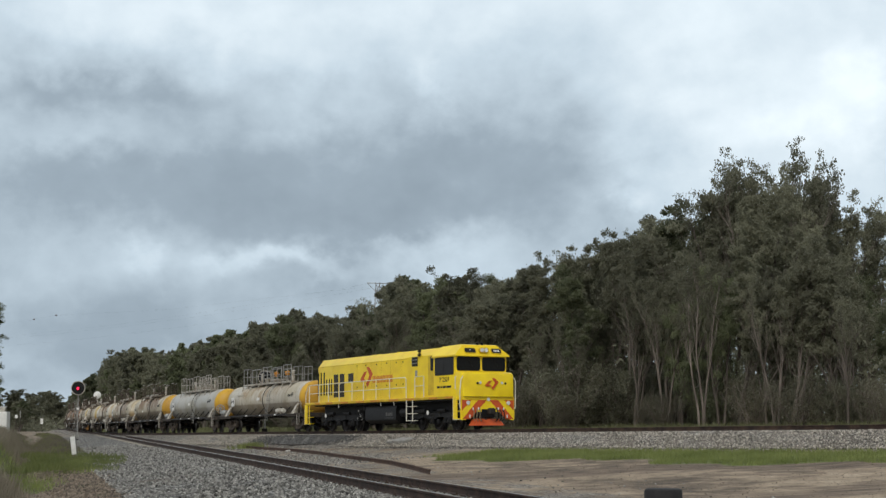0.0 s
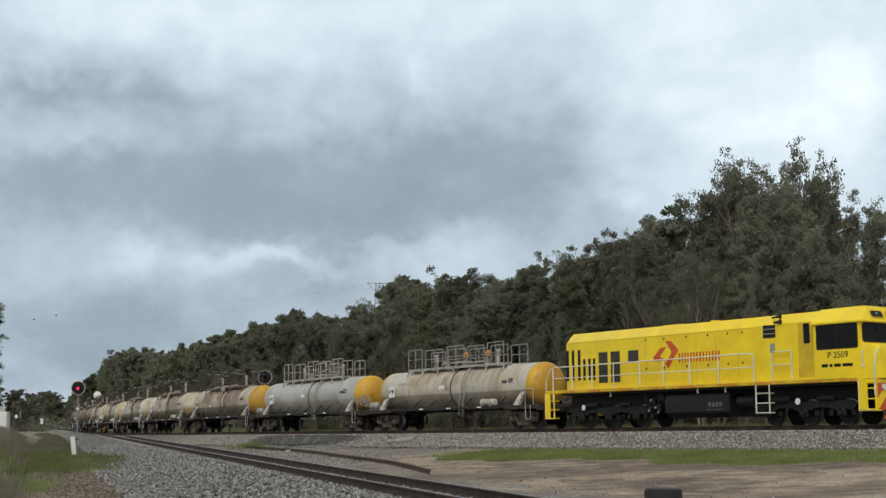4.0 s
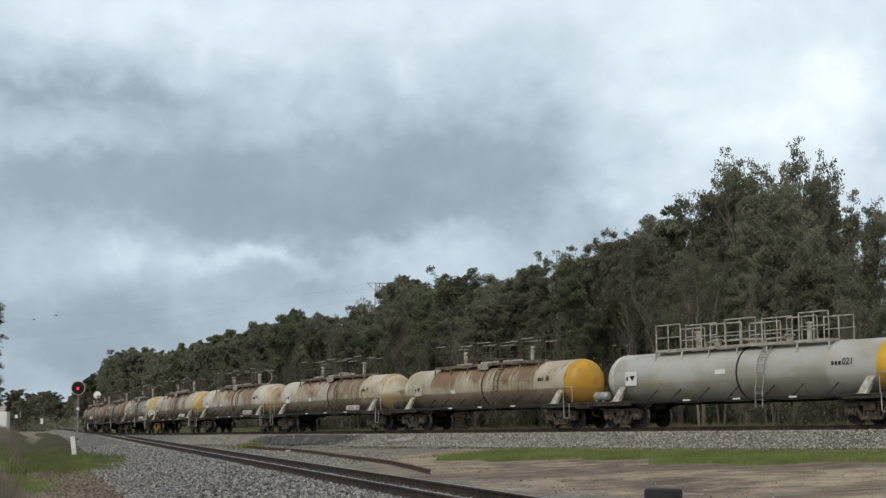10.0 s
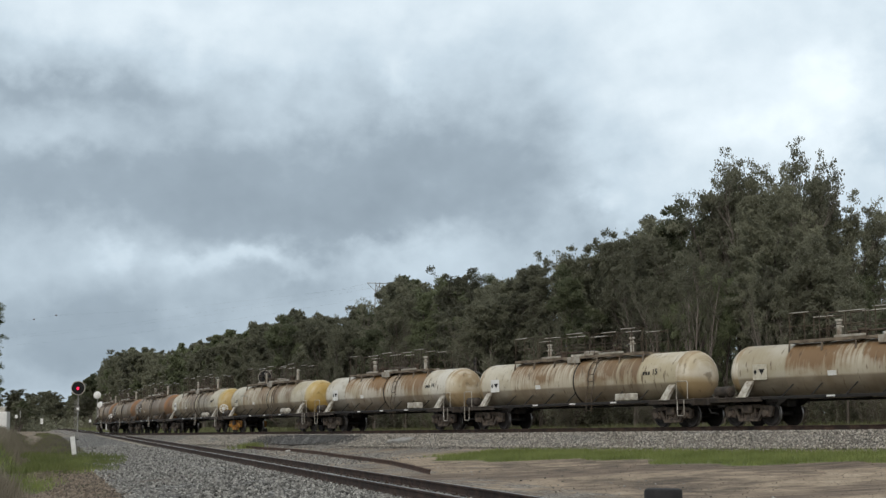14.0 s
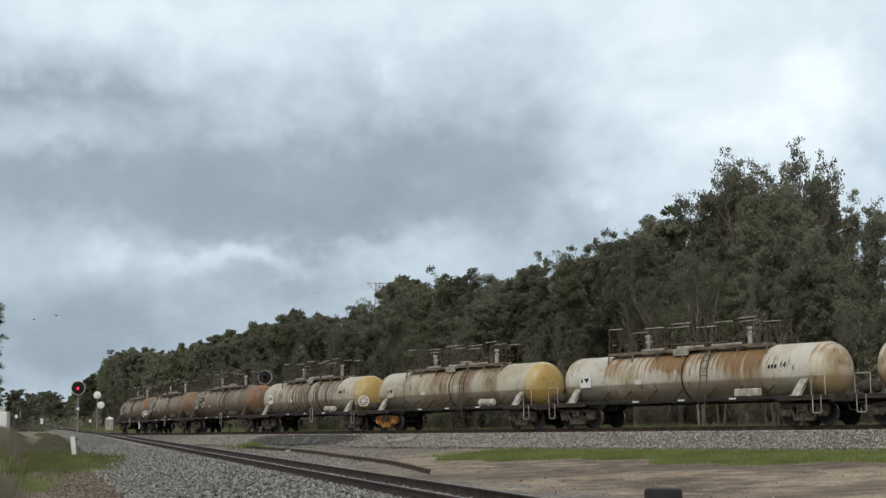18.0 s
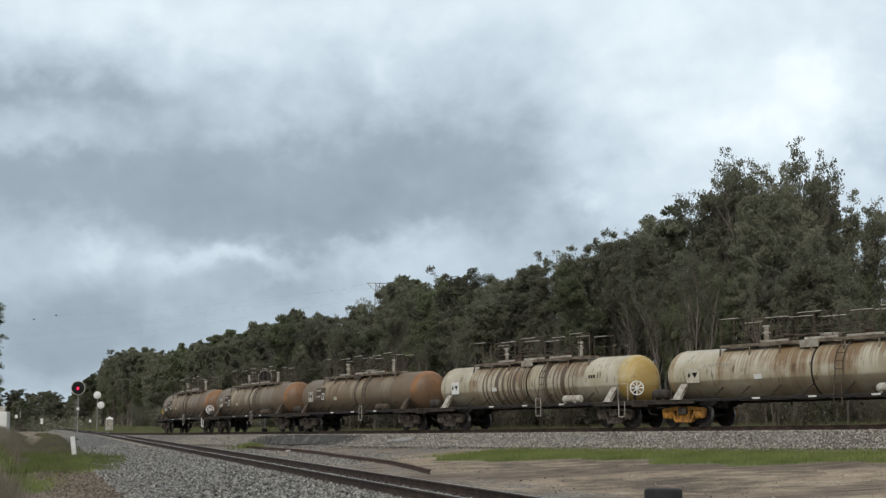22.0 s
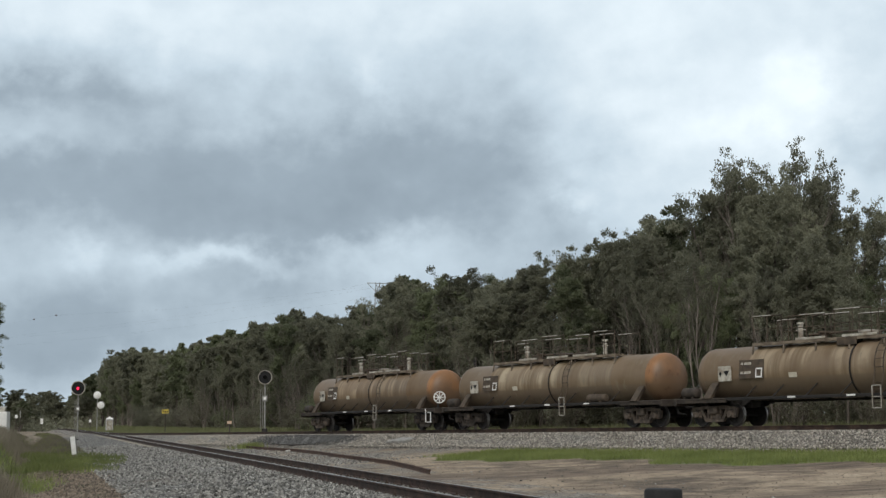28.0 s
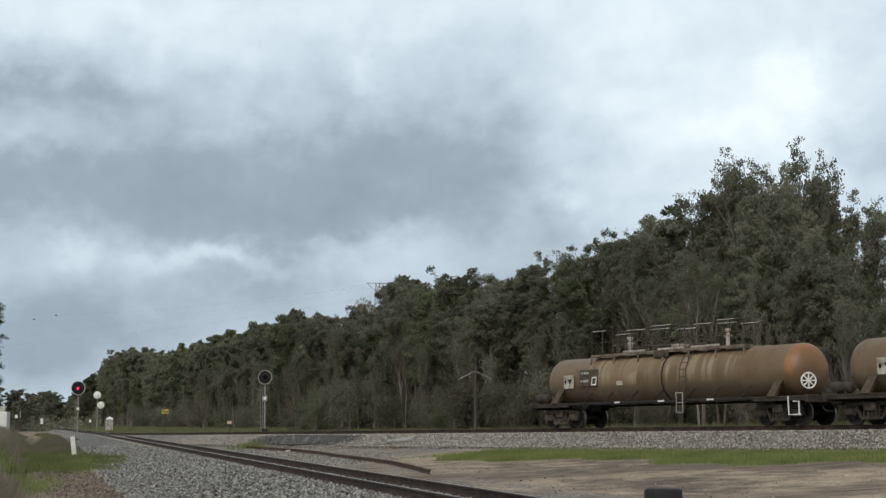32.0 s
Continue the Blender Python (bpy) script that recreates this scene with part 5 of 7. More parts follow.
def steps(parent, name, x, wide, n, z0, z1, paint, far, depth=0.30):
    """A flight of steps: two stringers and treads, each a piece of its own."""
    y0, y1 = (-1.42, -1.42 + depth) if not far else (1.42 - depth, 1.42)
    s0, s1 = (y0, y0 + 0.05) if not far else (y1 - 0.05, y1)
    frame_part = part(name, Form().box(x - wide / 2 - 0.02, x - wide / 2 + 0.02, s0, s1, z0, z1, 0.008), paint, parent)
    part("stringer", Form().box(x + wide / 2 - 0.02, x + wide / 2 + 0.02, s0, s1, z0, z1, 0.008), paint, frame_part)
    for k in range(n):
        z = z0 + 0.02 + (z1 - z0) * k / n
        part("tread", Form().box(x - wide / 2, x + wide / 2, y0, y1, z, z + 0.035, 0.006), paint, frame_part)


def plate(x0, x1, z0, z1, y, t=0.012, c=0.02):
    return Form().box(x0, x1, y - t / 2, y + t / 2, z0, z1, c)


def mark_form(scale):
    """Angular mark of two bent ribbons round an open middle."""
    f = Form()
    def lay(pts, y0, y1):
        f.prism([((a - 80) / 80 * scale, (152 - b) / 136 * scale) for a, b in pts], y0, y1)
    lay([(25, 165), (58, 116), (84, 112), (54, 160), (84, 180), (34, 183)], -0.006, 0.006)
    lay([(80, 82), (104, 84), (136, 132), (90, 222), (77, 197), (90, 178), (107, 140)], -0.009, 0.003)
    return f


def locomotive():
    lo = tagged(new("diesel_locomotive"), "bright yellow diesel locomotive with orange chevrons, hauling tank wagons", "locomotive")
    part("underframe", deck_body(), LOCO_DECK, lo)
    part("centre_sill", Form().box(-7.9, 7.9, -0.45, 0.45, 0.80, 1.38, 0.03).box(-7.6, 7.4, -1.2, 1.2, 1.30, 1.378, 0.01), BLACK, lo)
    hood = part("hood", loco_hood(), LOCO_YELLOW, lo)
    # panel joints, louvres and windows of the hood
    for x in (-5.45, -2.62, -1.0, 0.1, 1.1, 2.2):
        part("panel_joint", plate(x - 0.007, x + 0.007, 1.55, 3.42, -1.122, 0.012, 0.002), LOCO_DECK, hood)
    part("panel_joint", plate(-7.2, 3.0, 3.385, 3.40, -1.122, 0.012, 0.002), LOCO_DECK, hood)
    for x in (-7.36, -7.02, -6.64):
        part("louvre", plate(x, x + 0.16, 1.89, 3.11, -1.122), BLACK, hood)
    for x in (-6.31, -5.99, -5.71):
        part("louvre", plate(x, x + 0.14, 1.88, 2.73, -1.122), BLACK, hood)
    for x0, x1 in ((-5.36, -4.83), (-4.64, -4.10)):
        part("grille", plate(x0, x1, 2.52, 2.95, -1.122), GRILLE, hood)
        part("grille", plate(x0, x1, 1.75, 2.48, -1.122), GRILLE, hood)
    part("grille", plate(-3.62, -3.03, 2.50, 2.94, -1.122), GRILLE, hood)
    part("intake", plate(3.50, 4.06, 3.00, 3.44, -1.225, 0.03), BLACK, hood)
    for z in (3.14, 3.30):
        part("intake_bar", plate(3.50, 4.06, z - 0.02, z + 0.02, -1.25, 0.02), GALV, hood)
    part("vent", plate(3.80, 4.02, 2.48, 2.80, -1.225), GALV, hood)
    for x in (-2.6, -1.6, -0.4, 0.7, 1.7, 2.4):
        for z in (3.28, 2.2):
            part("latch", plate(x - 0.03, x + 0.03, z - 0.04, z + 0.04, -1.125, 0.02, 0.005), BLACK, hood)
    f = Form()
    f.box(-2.5, -1.4, -0.35, 0.35, 3.78, 3.86, 0.02)
    f.tube([(0.0, 0, 3.78), (0.0, 0, 3.9)], 0.18, 12)
    part("roof_hatch", f, LOCO_YELLOW, hood)
    # rear of the cab block
    f = Form()
    f.loft([[(x, -1.22, 1.50), (x, -1.22, h - 0.34), (x, -0.86, h), (x, 0.86, h), (x, 1.22, h - 0.34), (x, 1.22, 1.50)] for x, h in ((3.05, 3.79), (5.90, 3.80))])
    block = part("equipment_case", f, LOCO_YELLOW, lo)
    part("door", plate(5.08, 5.80, 1.6, 3.42, -1.226, 0.02), LOCO_DECK, block, "yellow side door with narrow window")
    part("door_window", Form().prism(rounded(5.34, 5.60, 2.72, 3.40, 0.06), -1.25, -1.22), GLASS, block)
    f = Form()
    for z in (3.52, 3.70):
        f.tube([(3.80, -1.05, z), (4.25, -1.30, z)], 0.035, 8)
        f.spin([(0, 0.03), (0.14, 0.09)], "x", 10, (4.22, -1.28, z))
    part("horn", f, BLACK, lo)
    cabin = part("cab", cab(), LOCO_YELLOW, lo)
    part("cab_roof", cab_roof(), LOCO_YELLOW, lo)
    part("nose", nose(), LOCO_YELLOW, lo)
    part("window_frame", Form().prism(rounded(6.00, 7.74, 2.46, 3.27, 0.07), -1.39, -1.36), RUBBER, cabin)
    part("side_window", Form().prism(rounded(6.04, 6.84, 2.50, 3.23, 0.05), -1.396, -1.37), GLASS, cabin, "dark cab side window")
    part("side_window", Form().prism(rounded(6.88, 7.70, 2.50, 3.23, 0.05), -1.396, -1.37), GLASS, cabin, "dark cab side window")
    for y0, y1 in ((-1.29, -0.05), (0.05, 1.29)):
        part("window_frame", Form().prism(rounded(y0, y1, 2.64, 3.28, 0.13), 7.80, 7.852, "yz"), RUBBER, cabin)
        part("windscreen", Form().prism(rounded(y0 + 0.03, y1 - 0.03, 2.67, 3.25, 0.11), 7.82, 7.86, "yz"), GLASS, cabin, "dark windscreen pane")
        m = (y0 + y1) / 2
        part("wiper", Form().tube([(7.875, m, 3.24), (7.875, m + 0.05, 3.05), (7.875, m + 0.20, 2.84)], 0.010, 5), BLACK, cabin)
    # headlights and number panels on the brow
    for y0, y1 in ((-0.90, -0.34), (0.52, 1.02)):
        tilt = Matrix.Translation((7.90, (y0 + y1) / 2, 3.56)) @ pose(0, 0, 0, 0, -27, 0)
        h = (y1 - y0) / 2
        part("number_panel", Form().prism(rounded(-h, h, -0.11, 0.11, 0.07), -0.03, 0.02, "yz"), BLACK, lo, at=tilt)
        part("panel_rim", Form().prism(rounded(-h - 0.03, h + 0.03, -0.14, 0.14, 0.09), -0.04, 0.008, "yz"), LOCO_DECK, lo, at=tilt)
    lettering("lettering", "P", 0.15, WHITE, lo, Matrix.Translation((7.925, -0.62, 3.565)) @ pose(0, 0, 0, 0, 0, 90) @ pose(0, 0, 0, 63, 0, 0))
    part("number_bars", bars((0.05, 0.05, 0.05, 0.05), 0.11, 0.03)(), WHITE, lo, "", at=Matrix.Translation((7.925, 0.77, 3.565)) @ pose(0, 0, 0, 0, -27, 0) @ pose(0, 0, 0, 0, 0, 90))
    part("headlight_case", Form().prism(rounded(-0.17, 0.31, 3.47, 3.70, 0.10), 7.84, 8.0, "yz"), LOCO_DECK, lo)
    for y in (-0.035, 0.175):
        part("headlight", Form().spin([(7.96, 0.095), (8.02, 0.10), (8.03, 0.085), (8.01, 0.0)], "x", 16, (0, y, 3.58)), LENS, lo, "clear round headlight")
    for y in (-0.10, 0.16):
        part("roof_lamp", Form().spin([(3.80, 0.06), (3.93, 0.06), (3.96, 0.0)], "z", 10, (7.66, y, 0)), BLACK, lo)
    for y in (-0.48, 0.66):
        part("marker_light", Form().spin([(8.48, 0.06), (8.575, 0.06), (8.58, 0.045), (8.57, 0)], "x", 14, (0, y, 2.08)), LENS, lo)
        part("marker_light", Form().spin([(8.48, 0.05), (8.57, 0.05), (8.57, 0)], "x", 12, (0, y * 1.28, 2.06)), BLACK, lo)
    part("nose_mark", mark_form(0.52), RED_ORANGE, lo, "", at=Matrix.Translation((8.566, 0.12, 2.03)) @ pose(0, 0, 0, 0, 0, 90))
    # buffer plate with chevrons
    part("pilot", pilot(), LOCO_YELLOW, lo)
    for sg in (-1, 1):
        for ys in ([(1.36, 1.44), (0.72, 1.44), (1.36, 0.84)], [(0.40, 1.44), (0.0, 1.44), (0.0, 1.38), (0.93, 0.46), (1.34, 0.46)]):
            part("chevron", Form().prism([(sg * a, z) for a, z in ys], 8.420, 8.427, "yz"), RED_ORANGE, lo)
    part("coupler_pocket", Form().box(8.1, 8.44, -0.36, 0.36, 0.52, 0.92, 0.04), BLACK, lo)
    part("cow_catcher", Form().loft([[(8.2, -0.72, 0.47), (8.38, -0.58, 0.47), (8.38, 0.58, 0.47), (8.2, 0.72, 0.47)], [(8.3, -0.95, 0.17), (8.52, -0.76, 0.17), (8.52, 0.76, 0.17), (8.3, 0.95, 0.17)]]), RED_ORANGE, lo, "red-orange ploughshaped rail guard")
    link("coupler", shared("coupler", coupler, STEEL_DARK), lo, "", pose(8.52, 0, 0))
    link("coupler", shared("coupler", coupler, STEEL_DARK), lo, "", pose(-8.1, 0, 0, 0, 0, 180))
    for sg in (-1, 1):
        f = Form()
        for k, y in enumerate((0.44, 0.60, 0.76)):
            f.tube([(8.42, sg * y, 0.96 - 0.05 * k), (8.52, sg * (y + 0.03), 0.78), (8.51, sg * (y + 0.05), 0.50), (8.47, sg * (y - 0.05), 0.36)], 0.024, 6)
        part("air_hose", f, BLACK if sg > 0 else HOSE, lo)
        for y in (0.52, 0.80):
            part("hose_tap", Form().box(8.42, 8.49, sg * y - 0.03, sg * y + 0.03, 0.86, 0.98, 0.02), WHITE, lo)
        part("hose_tap", Form().box(8.43, 8.50, sg * 0.98 - 0.025, sg * 0.98 + 0.025, 0.50, 0.66, 0.02), WHITE, lo)
        part("ditch_light", Form().spin([(8.41, 0.095), (8.47, 0.095), (8.48, 0.07), (8.46, 0)], "x", 14, (0, sg * 1.06, 1.18)), LENS, lo)
        # corner grab rails
        part("handrail", Form().tube([(8.40, sg * 1.44, 0.92), (8.40, sg * 1.46, 1.05), (8.42, sg * 1.46, 1.7), (8.46, sg * 1.44, 2.2), (8.44, sg * 1.32, 2.38)], 0.026, 6), RAIL_WHITE, lo, "white corner handrail")
    part("handrail", Form().tube([(7.93, -1.36, 1.80), (7.93, -1.42, 1.84), (7.93, -1.42, 2.34), (7.93, -1.36, 2.38)], 0.022, 6), RAIL_WHITE, lo)
    part("corner_lamp", Form().spin([(8.41, 0.075), (8.47, 0.075), (8.47, 0)], "x", 12, (0, 0.0, 1.34)), LENS, lo)
    for far in (False, True):
        for nm, x, w, n, z0, z1, paint in (("front_steps", 8.20, 0.34, 3, 0.44, 1.44, LOCO_YELLOW), ("middle_steps", 3.55, 0.62, 3, 0.40, 1.40, RAIL_WHITE), ("rear_steps", -8.13, 0.56, 3, 0.36, 1.40, LOCO_YELLOW)):
            steps(lo, nm, x, w, n, z0, z1, paint, far)
    for y0, y1 in ((-1.41, -1.37), (1.37, 1.41)):
        part("step_panel", Form().box(7.70, 8.03, y0, y1, 0.42, 1.45, 0.01).box(7.70, 8.37, y0, y1, 0.42, 0.50, 0.01), LOCO_YELLOW, lo)
        part("step_panel", Form().box(-8.42, -8.12, y0, y1, 0.36, 1.39, 0.01), LOCO_YELLOW, lo)
        part("step_edge", Form().tube([(7.70, y0, 1.42), (7.70, y0, 0.44), (8.37, y0, 0.44)], 0.016, 5), RAIL_WHITE, lo)
        part("step_edge", Form().tube([(-8.42, y0, 1.42), (-8.42, y0, 0.36), (-7.86, y0, 0.36), (-7.86, y0, 1.3)], 0.016, 5), RAIL_WHITE, lo)
    # handrails along the walkway, both sides
    for sg in (-1, 1):
        y = sg * 1.34
        f = Form()
        f.tube([(-8.42, y, 1.05), (-8.44, y, 1.90), (-8.20, y, 2.38), (-7.9, y, 2.45), (2.95, y, 2.50), (3.10, y, 2.44), (3.12, y, 1.5)], 0.026, 6)
        f.tube([(-8.0, y, 2.0), (3.1, y, 2.02)], 0.02, 6)
        f.tube([(-7.98, y, 1.05), (-7.98, y, 2.44)], 0.026, 6)
        part("handrail", f, RAIL_WHITE, lo, "white walkway handrail")
        for x in (-6.75, -5.55, -4.25, -2.75, -1.45, -0.05, 1.40):
            part("handrail_post", Form().tube([(x, y, 1.5), (x, y, 2.48)], 0.024, 6), RAIL_WHITE, lo)
        part("handrail", Form().tube([(3.98, y, 1.5), (3.98, y, 2.45), (4.05, y, 2.5), (4.86, y, 2.5), (4.86, y, 1.5)], 0.026, 6).tube([(3.98, y, 2.05), (4.86, y, 2.05)], 0.02, 6), RAIL_WHITE, lo)
    for x0, x1 in ((-7.2, -6.5), (-5.7, -5.0), (-4.0, -3.1), (-2.2, -1.3), (-0.6, 0.4), (1.4, 2.4), (3.2, 4.0), (5.4, 6.2), (6.9, 7.6)):
        part("orange_marking", plate(x0, x1, 1.40, 1.49, -1.385, 0.012, 0.003), ORANGE_DECAL, lo)
    # marks on the side: angular sign, bars for the maker's word, number, bars for the name
    part("side_mark", mark_form(1.0), RED_ORANGE, lo, "orange angular mark on the hood", at=pose(-1.52, -1.128, 2.68))
    part("word_bars", bars((0.08, 0.08, 0.07, 0.07, 0.08, 0.08, 0.07, 0.10, 0.08, 0.07, 0.08, 0.08, 0.08, 0.08), 0.35, 0.078)(), RED_ORANGE, lo, "", at=pose(0.23, -1.126, 2.53))
    lettering("number", "P 2509", 0.30, BLACK, lo, pose(6.89, -1.385, 2.26, 90, 0, 0), "", 1.05)
    part("name_bars", bars((0.26, 0.12, 0.28, 0.42), 0.10, 0.07)(), BLACK, lo, "", at=pose(6.85, -1.385, 1.93))
    # underside: fuel tank, reservoirs, bogies
    f = Form()
    f.loft([[(x, -1.12, 1.16), (x, -1.18, 1.02), (x, -1.18, 0.52), (x, -0.9, 0.34), (x, 0.9, 0.34), (x, 1.18, 0.52), (x, 1.18, 1.02), (x, 1.12, 1.16)] for x in (-1.55, 1.75)])
    tank = part("fuel_tank", f, BLACK, lo)
    part("tank_bars", bars((0.13, 0.13, 0.13, 0.13), 0.16, 0.05)(), GREY_BARS, tank, "", at=pose(1.05, -1.185, 0.78))
    part("tank_bars", bars((0.9,), 0.02, 0.05)(), GREY_BARS, tank, "", at=pose(1.05, -1.185, 0.60))
    f = Form()
    for x, z in ((-2.3, 0.95), (-2.0, 0.75), (-2.5, 0.6), (-1.8, 1.1)):
        f.box(x - 0.12, x + 0.12, -1.15, -0.8, z - 0.1, z + 0.1, 0.02)
    f.tube([(-2.7, -1.1, 1.3), (-2.6, -1.15, 0.8), (-1.8, -1.12, 0.6)], 0.03, 6)
    f.tube([(-1.9, -1.15, 1.36), (-1.9, -1.15, 0.9)], 0.03, 6)
    part("brake_valves", f, BLACK, lo)
    for x, z in ((-2.35, 1.0), (-2.1, 0.72), (-2.45, 0.62), (-1.95, 0.55)):
        part("valve_cap", Form().spin([(-1.19, 0.0), (-1.185, 0.045), (-1.15, 0.05)], "y", 8, (x, 0, z)), GALV, lo)
    f = Form()
    f.spin([(2.0, 0.0), (2.05, 0.2), (2.85, 0.2), (2.9, 0.0)], "x", 14, (0, -0.95, 0.85))
    part("air_reservoir", f, BLACK, lo)
    for x in (-4.6, 0.2, 1.6):
        part("vent_pipe", Form().tube([(x, -1.2, 1.38), (x, -1.2, 1.2)], 0.04, 6), WHITE, lo)
    for x in (-6.3, 4.9):
        part("badge", Form().spin([(-1.16, 0.11), (-1.145, 0.11)], "y", 16, (x, 0, 0.80)), WHITE, lo)
    for x in (-5.0, 5.0):
        bog = link("bogie", shared("loco_bogie", loco_bogie_frame, BLACK), lo, "black six-wheel bogie", pose(x, 0, 0))
        for d in (-1.62, 0, 1.62):
            w = link("wheelset", shared("wheelset", wheel_pair, WHEEL_STEEL), bog, "", pose(d, 0, 0.42))
            WHEELSETS.append((w, d, 0.42))
    return lo


TRAIN.append((locomotive(), -0.3, 5.0))

# ---- trees ----


def leaf_mesh(name, pos, leaf, rng, droop=0.75, slim=0.30):
    """Single hanging leaves as triangles at the given points."""
    m = len(pos)
    along = rng.normal(0, 0.6, (m, 3)) + np.array([0, 0, -droop])
    along /= np.linalg.norm(along, axis=1)[:, None]
    across = np.cross(along, rng.normal(0, 1, (m, 3)))
    across /= np.linalg.norm(across, axis=1)[:, None]
    ln, wd = rng.uniform(0.7, 1.4, m)[:, None] * leaf, rng.uniform(0.6, 1.3, m)[:, None] * leaf * slim
    v = np.stack([pos - along * ln * 0.5 + across * wd, pos + along * ln * 0.5, pos - along * ln * 0.5 - across * wd], 1).reshape(-1, 3)
    v[:, 2] = np.maximum(v[:, 2], 0.05)
    me = bpy.data.meshes.new(name)
    me.vertices.add(3 * m)
    me.loops.add(3 * m)
    me.polygons.add(m)
    me.vertices.foreach_set("co", v.ravel())
    me.loops.foreach_set("vertex_index", np.arange(3 * m))
    me.polygons.foreach_set("loop_start", np.arange(0, 3 * m, 3))
    me.update(calc_edges=True)
    return me


def tree_forms(seed, high, wide, bare, leaves, lean=0.0, puff=0.8, leaf=0.20, stems=0):
    """Upright trunks and rising limbs as one form; rounded, slightly flattened clumps of leaves at the limbs' ends as another."""
    rng = np.random.default_rng(seed)
    wood, clumps, along_limbs = Form(), [], []

    def limb(p, d, length, r, level):
        n = 6 if level == 0 else 4
        pts, rs = [Vector(p)], [r]
        q, v = Vector(p), Vector(d).normalized()
        for i in range(n):
            v = (v + Vector(rng.normal(0, 0.10 if level == 0 else 0.17, 3)) + Vector((0, 0, 0.04 if level == 0 else 0.13))).normalized()
            q = q + v * (length / n)
            pts.append(q.copy())
            rs.append(r * (1 - 0.72 * (i + 1) / n))
        wood.tube(pts, rs, 6 if level == 0 else 4, ends=False)
        if level:
            along_limbs.extend(pts[1:])
        if level == 2 or length < 1.1:
            clumps.append((q.copy(), puff * rng.uniform(0.65, 1.2)))
            return
        kids = int(rng.integers(11, 15)) if level == 0 else int(rng.integers(3, 6))
        first = max(0.12, bare + 0.02) if level == 0 else 0.35
        for k in range(kids):
            t = first + (0.99 - first) * (k + rng.random() * 0.8) / kids
            i = min(n - 1, int(t * n))
            at = pts[i].lerp(pts[i + 1], t * n - i)
            ang = rng.uniform(0, 2 * math.pi)
            out = Vector((math.cos(ang), math.sin(ang), 0)) * wide
            w = (v * 0.55 + out * rng.uniform(0.5, 1.0) + Vector((0, 0, 0.32))).normalized()
            reach = (0.40 - 0.22 * t) if level == 0 else rng.uniform(0.45, 0.75)
            limb(at, w, length * reach * rng.uniform(0.75, 1.2), rs[i] * 0.5, level + 1)
        clumps.append((q.copy(), puff * rng.uniform(0.6, 1.0)))
    count = stems or int(rng.integers(1, 4))
    for k in range(count):
        ang = rng.uniform(0, 2 * math.pi)
        tilt = 0.13 * (count > 1)
        limb((0.25 * math.cos(ang) * (count > 1), 0.25 * math.sin(ang) * (count > 1), -0.3), Vector((math.cos(ang) * tilt + lean, math.sin(ang) * tilt, 1)),
             high * rng.uniform(0.78, 0.95), high * 0.011 + 0.02, 0)
    top = max(c.z + r * 0.7 for c, r in clumps)
    clumps = [c for c in clumps if c[0].z > high * bare]
    c, r = np.array([q[0] for q in clumps]), np.array([q[1] for q in clumps])
    share = r ** 2 / (r ** 2).sum()
    idx = rng.choice(len(c), int(leaves * 0.86), p=share)
    g = rng.normal(0, 1, (len(idx), 3))
    g /= np.linalg.norm(g, axis=1)[:, None]
    # smaller tufts inside each clump break its outline
    tuft = (idx * 7 + rng.integers(0, 7, len(idx)))
    tg = np.random.default_rng(seed + 5).normal(0, 1, (tuft.max() + 1, 3))
    tg /= np.linalg.norm(tg, axis=1)[:, None]
    pos = c[idx] + (tg[tuft] * 0.62 + g * 0.52 * (rng.random(len(idx)) ** 0.4)[:, None]) * r[idx][:, None] * np.array([1, 1, 0.72])
    inner = np.array(along_limbs)
    inner = inner[inner[:, 2] > high * bare]
    pick = inner[rng.integers(0, len(inner), leaves - len(idx))] + rng.normal(0, 0.28 * puff, (leaves - len(idx), 3))
    return wood, leaf_mesh("crown", np.concatenate([pos, pick]), leaf, rng), top


PLAIN_TREES = []
for i in range(12):
    bare = (0.10, 0.16, 0.06, 0.24, 0.34, 0.08, 0.05, 0.05, 0.08, 0.05, 0.42, 0.36)[i]
    span_w = (0.5, 0.56, 0.62, 0.48, 0.52, 0.66, 0.6, 0.62, 0.56, 0.7, 0.66, 0.6)[i]
    fine = i < 7 or i > 9
    leaves = 30000 if i < 7 else (22000 if i < 10 else 9000)
    puff = (0.60, 0.54, 0.64, 0.50, 0.48, 0.60, 0.58, 0.64, 0.60, 0.66, 0.46, 0.44)[i]
    wood, crown, top = tree_forms(100 + i, 12.0, span_w, bare, leaves, 0.04 * (i % 3 - 1), puff, 0.135 if fine else 0.21, 0 if i < 10 else 3)
    crown.materials.append(LEAF if i not in (2, 5, 8) else LEAF_GREEN)
    PLAIN_TREES.append((wood.mesh("trunk", BARK, 50), crown, top, i in (2, 5)))


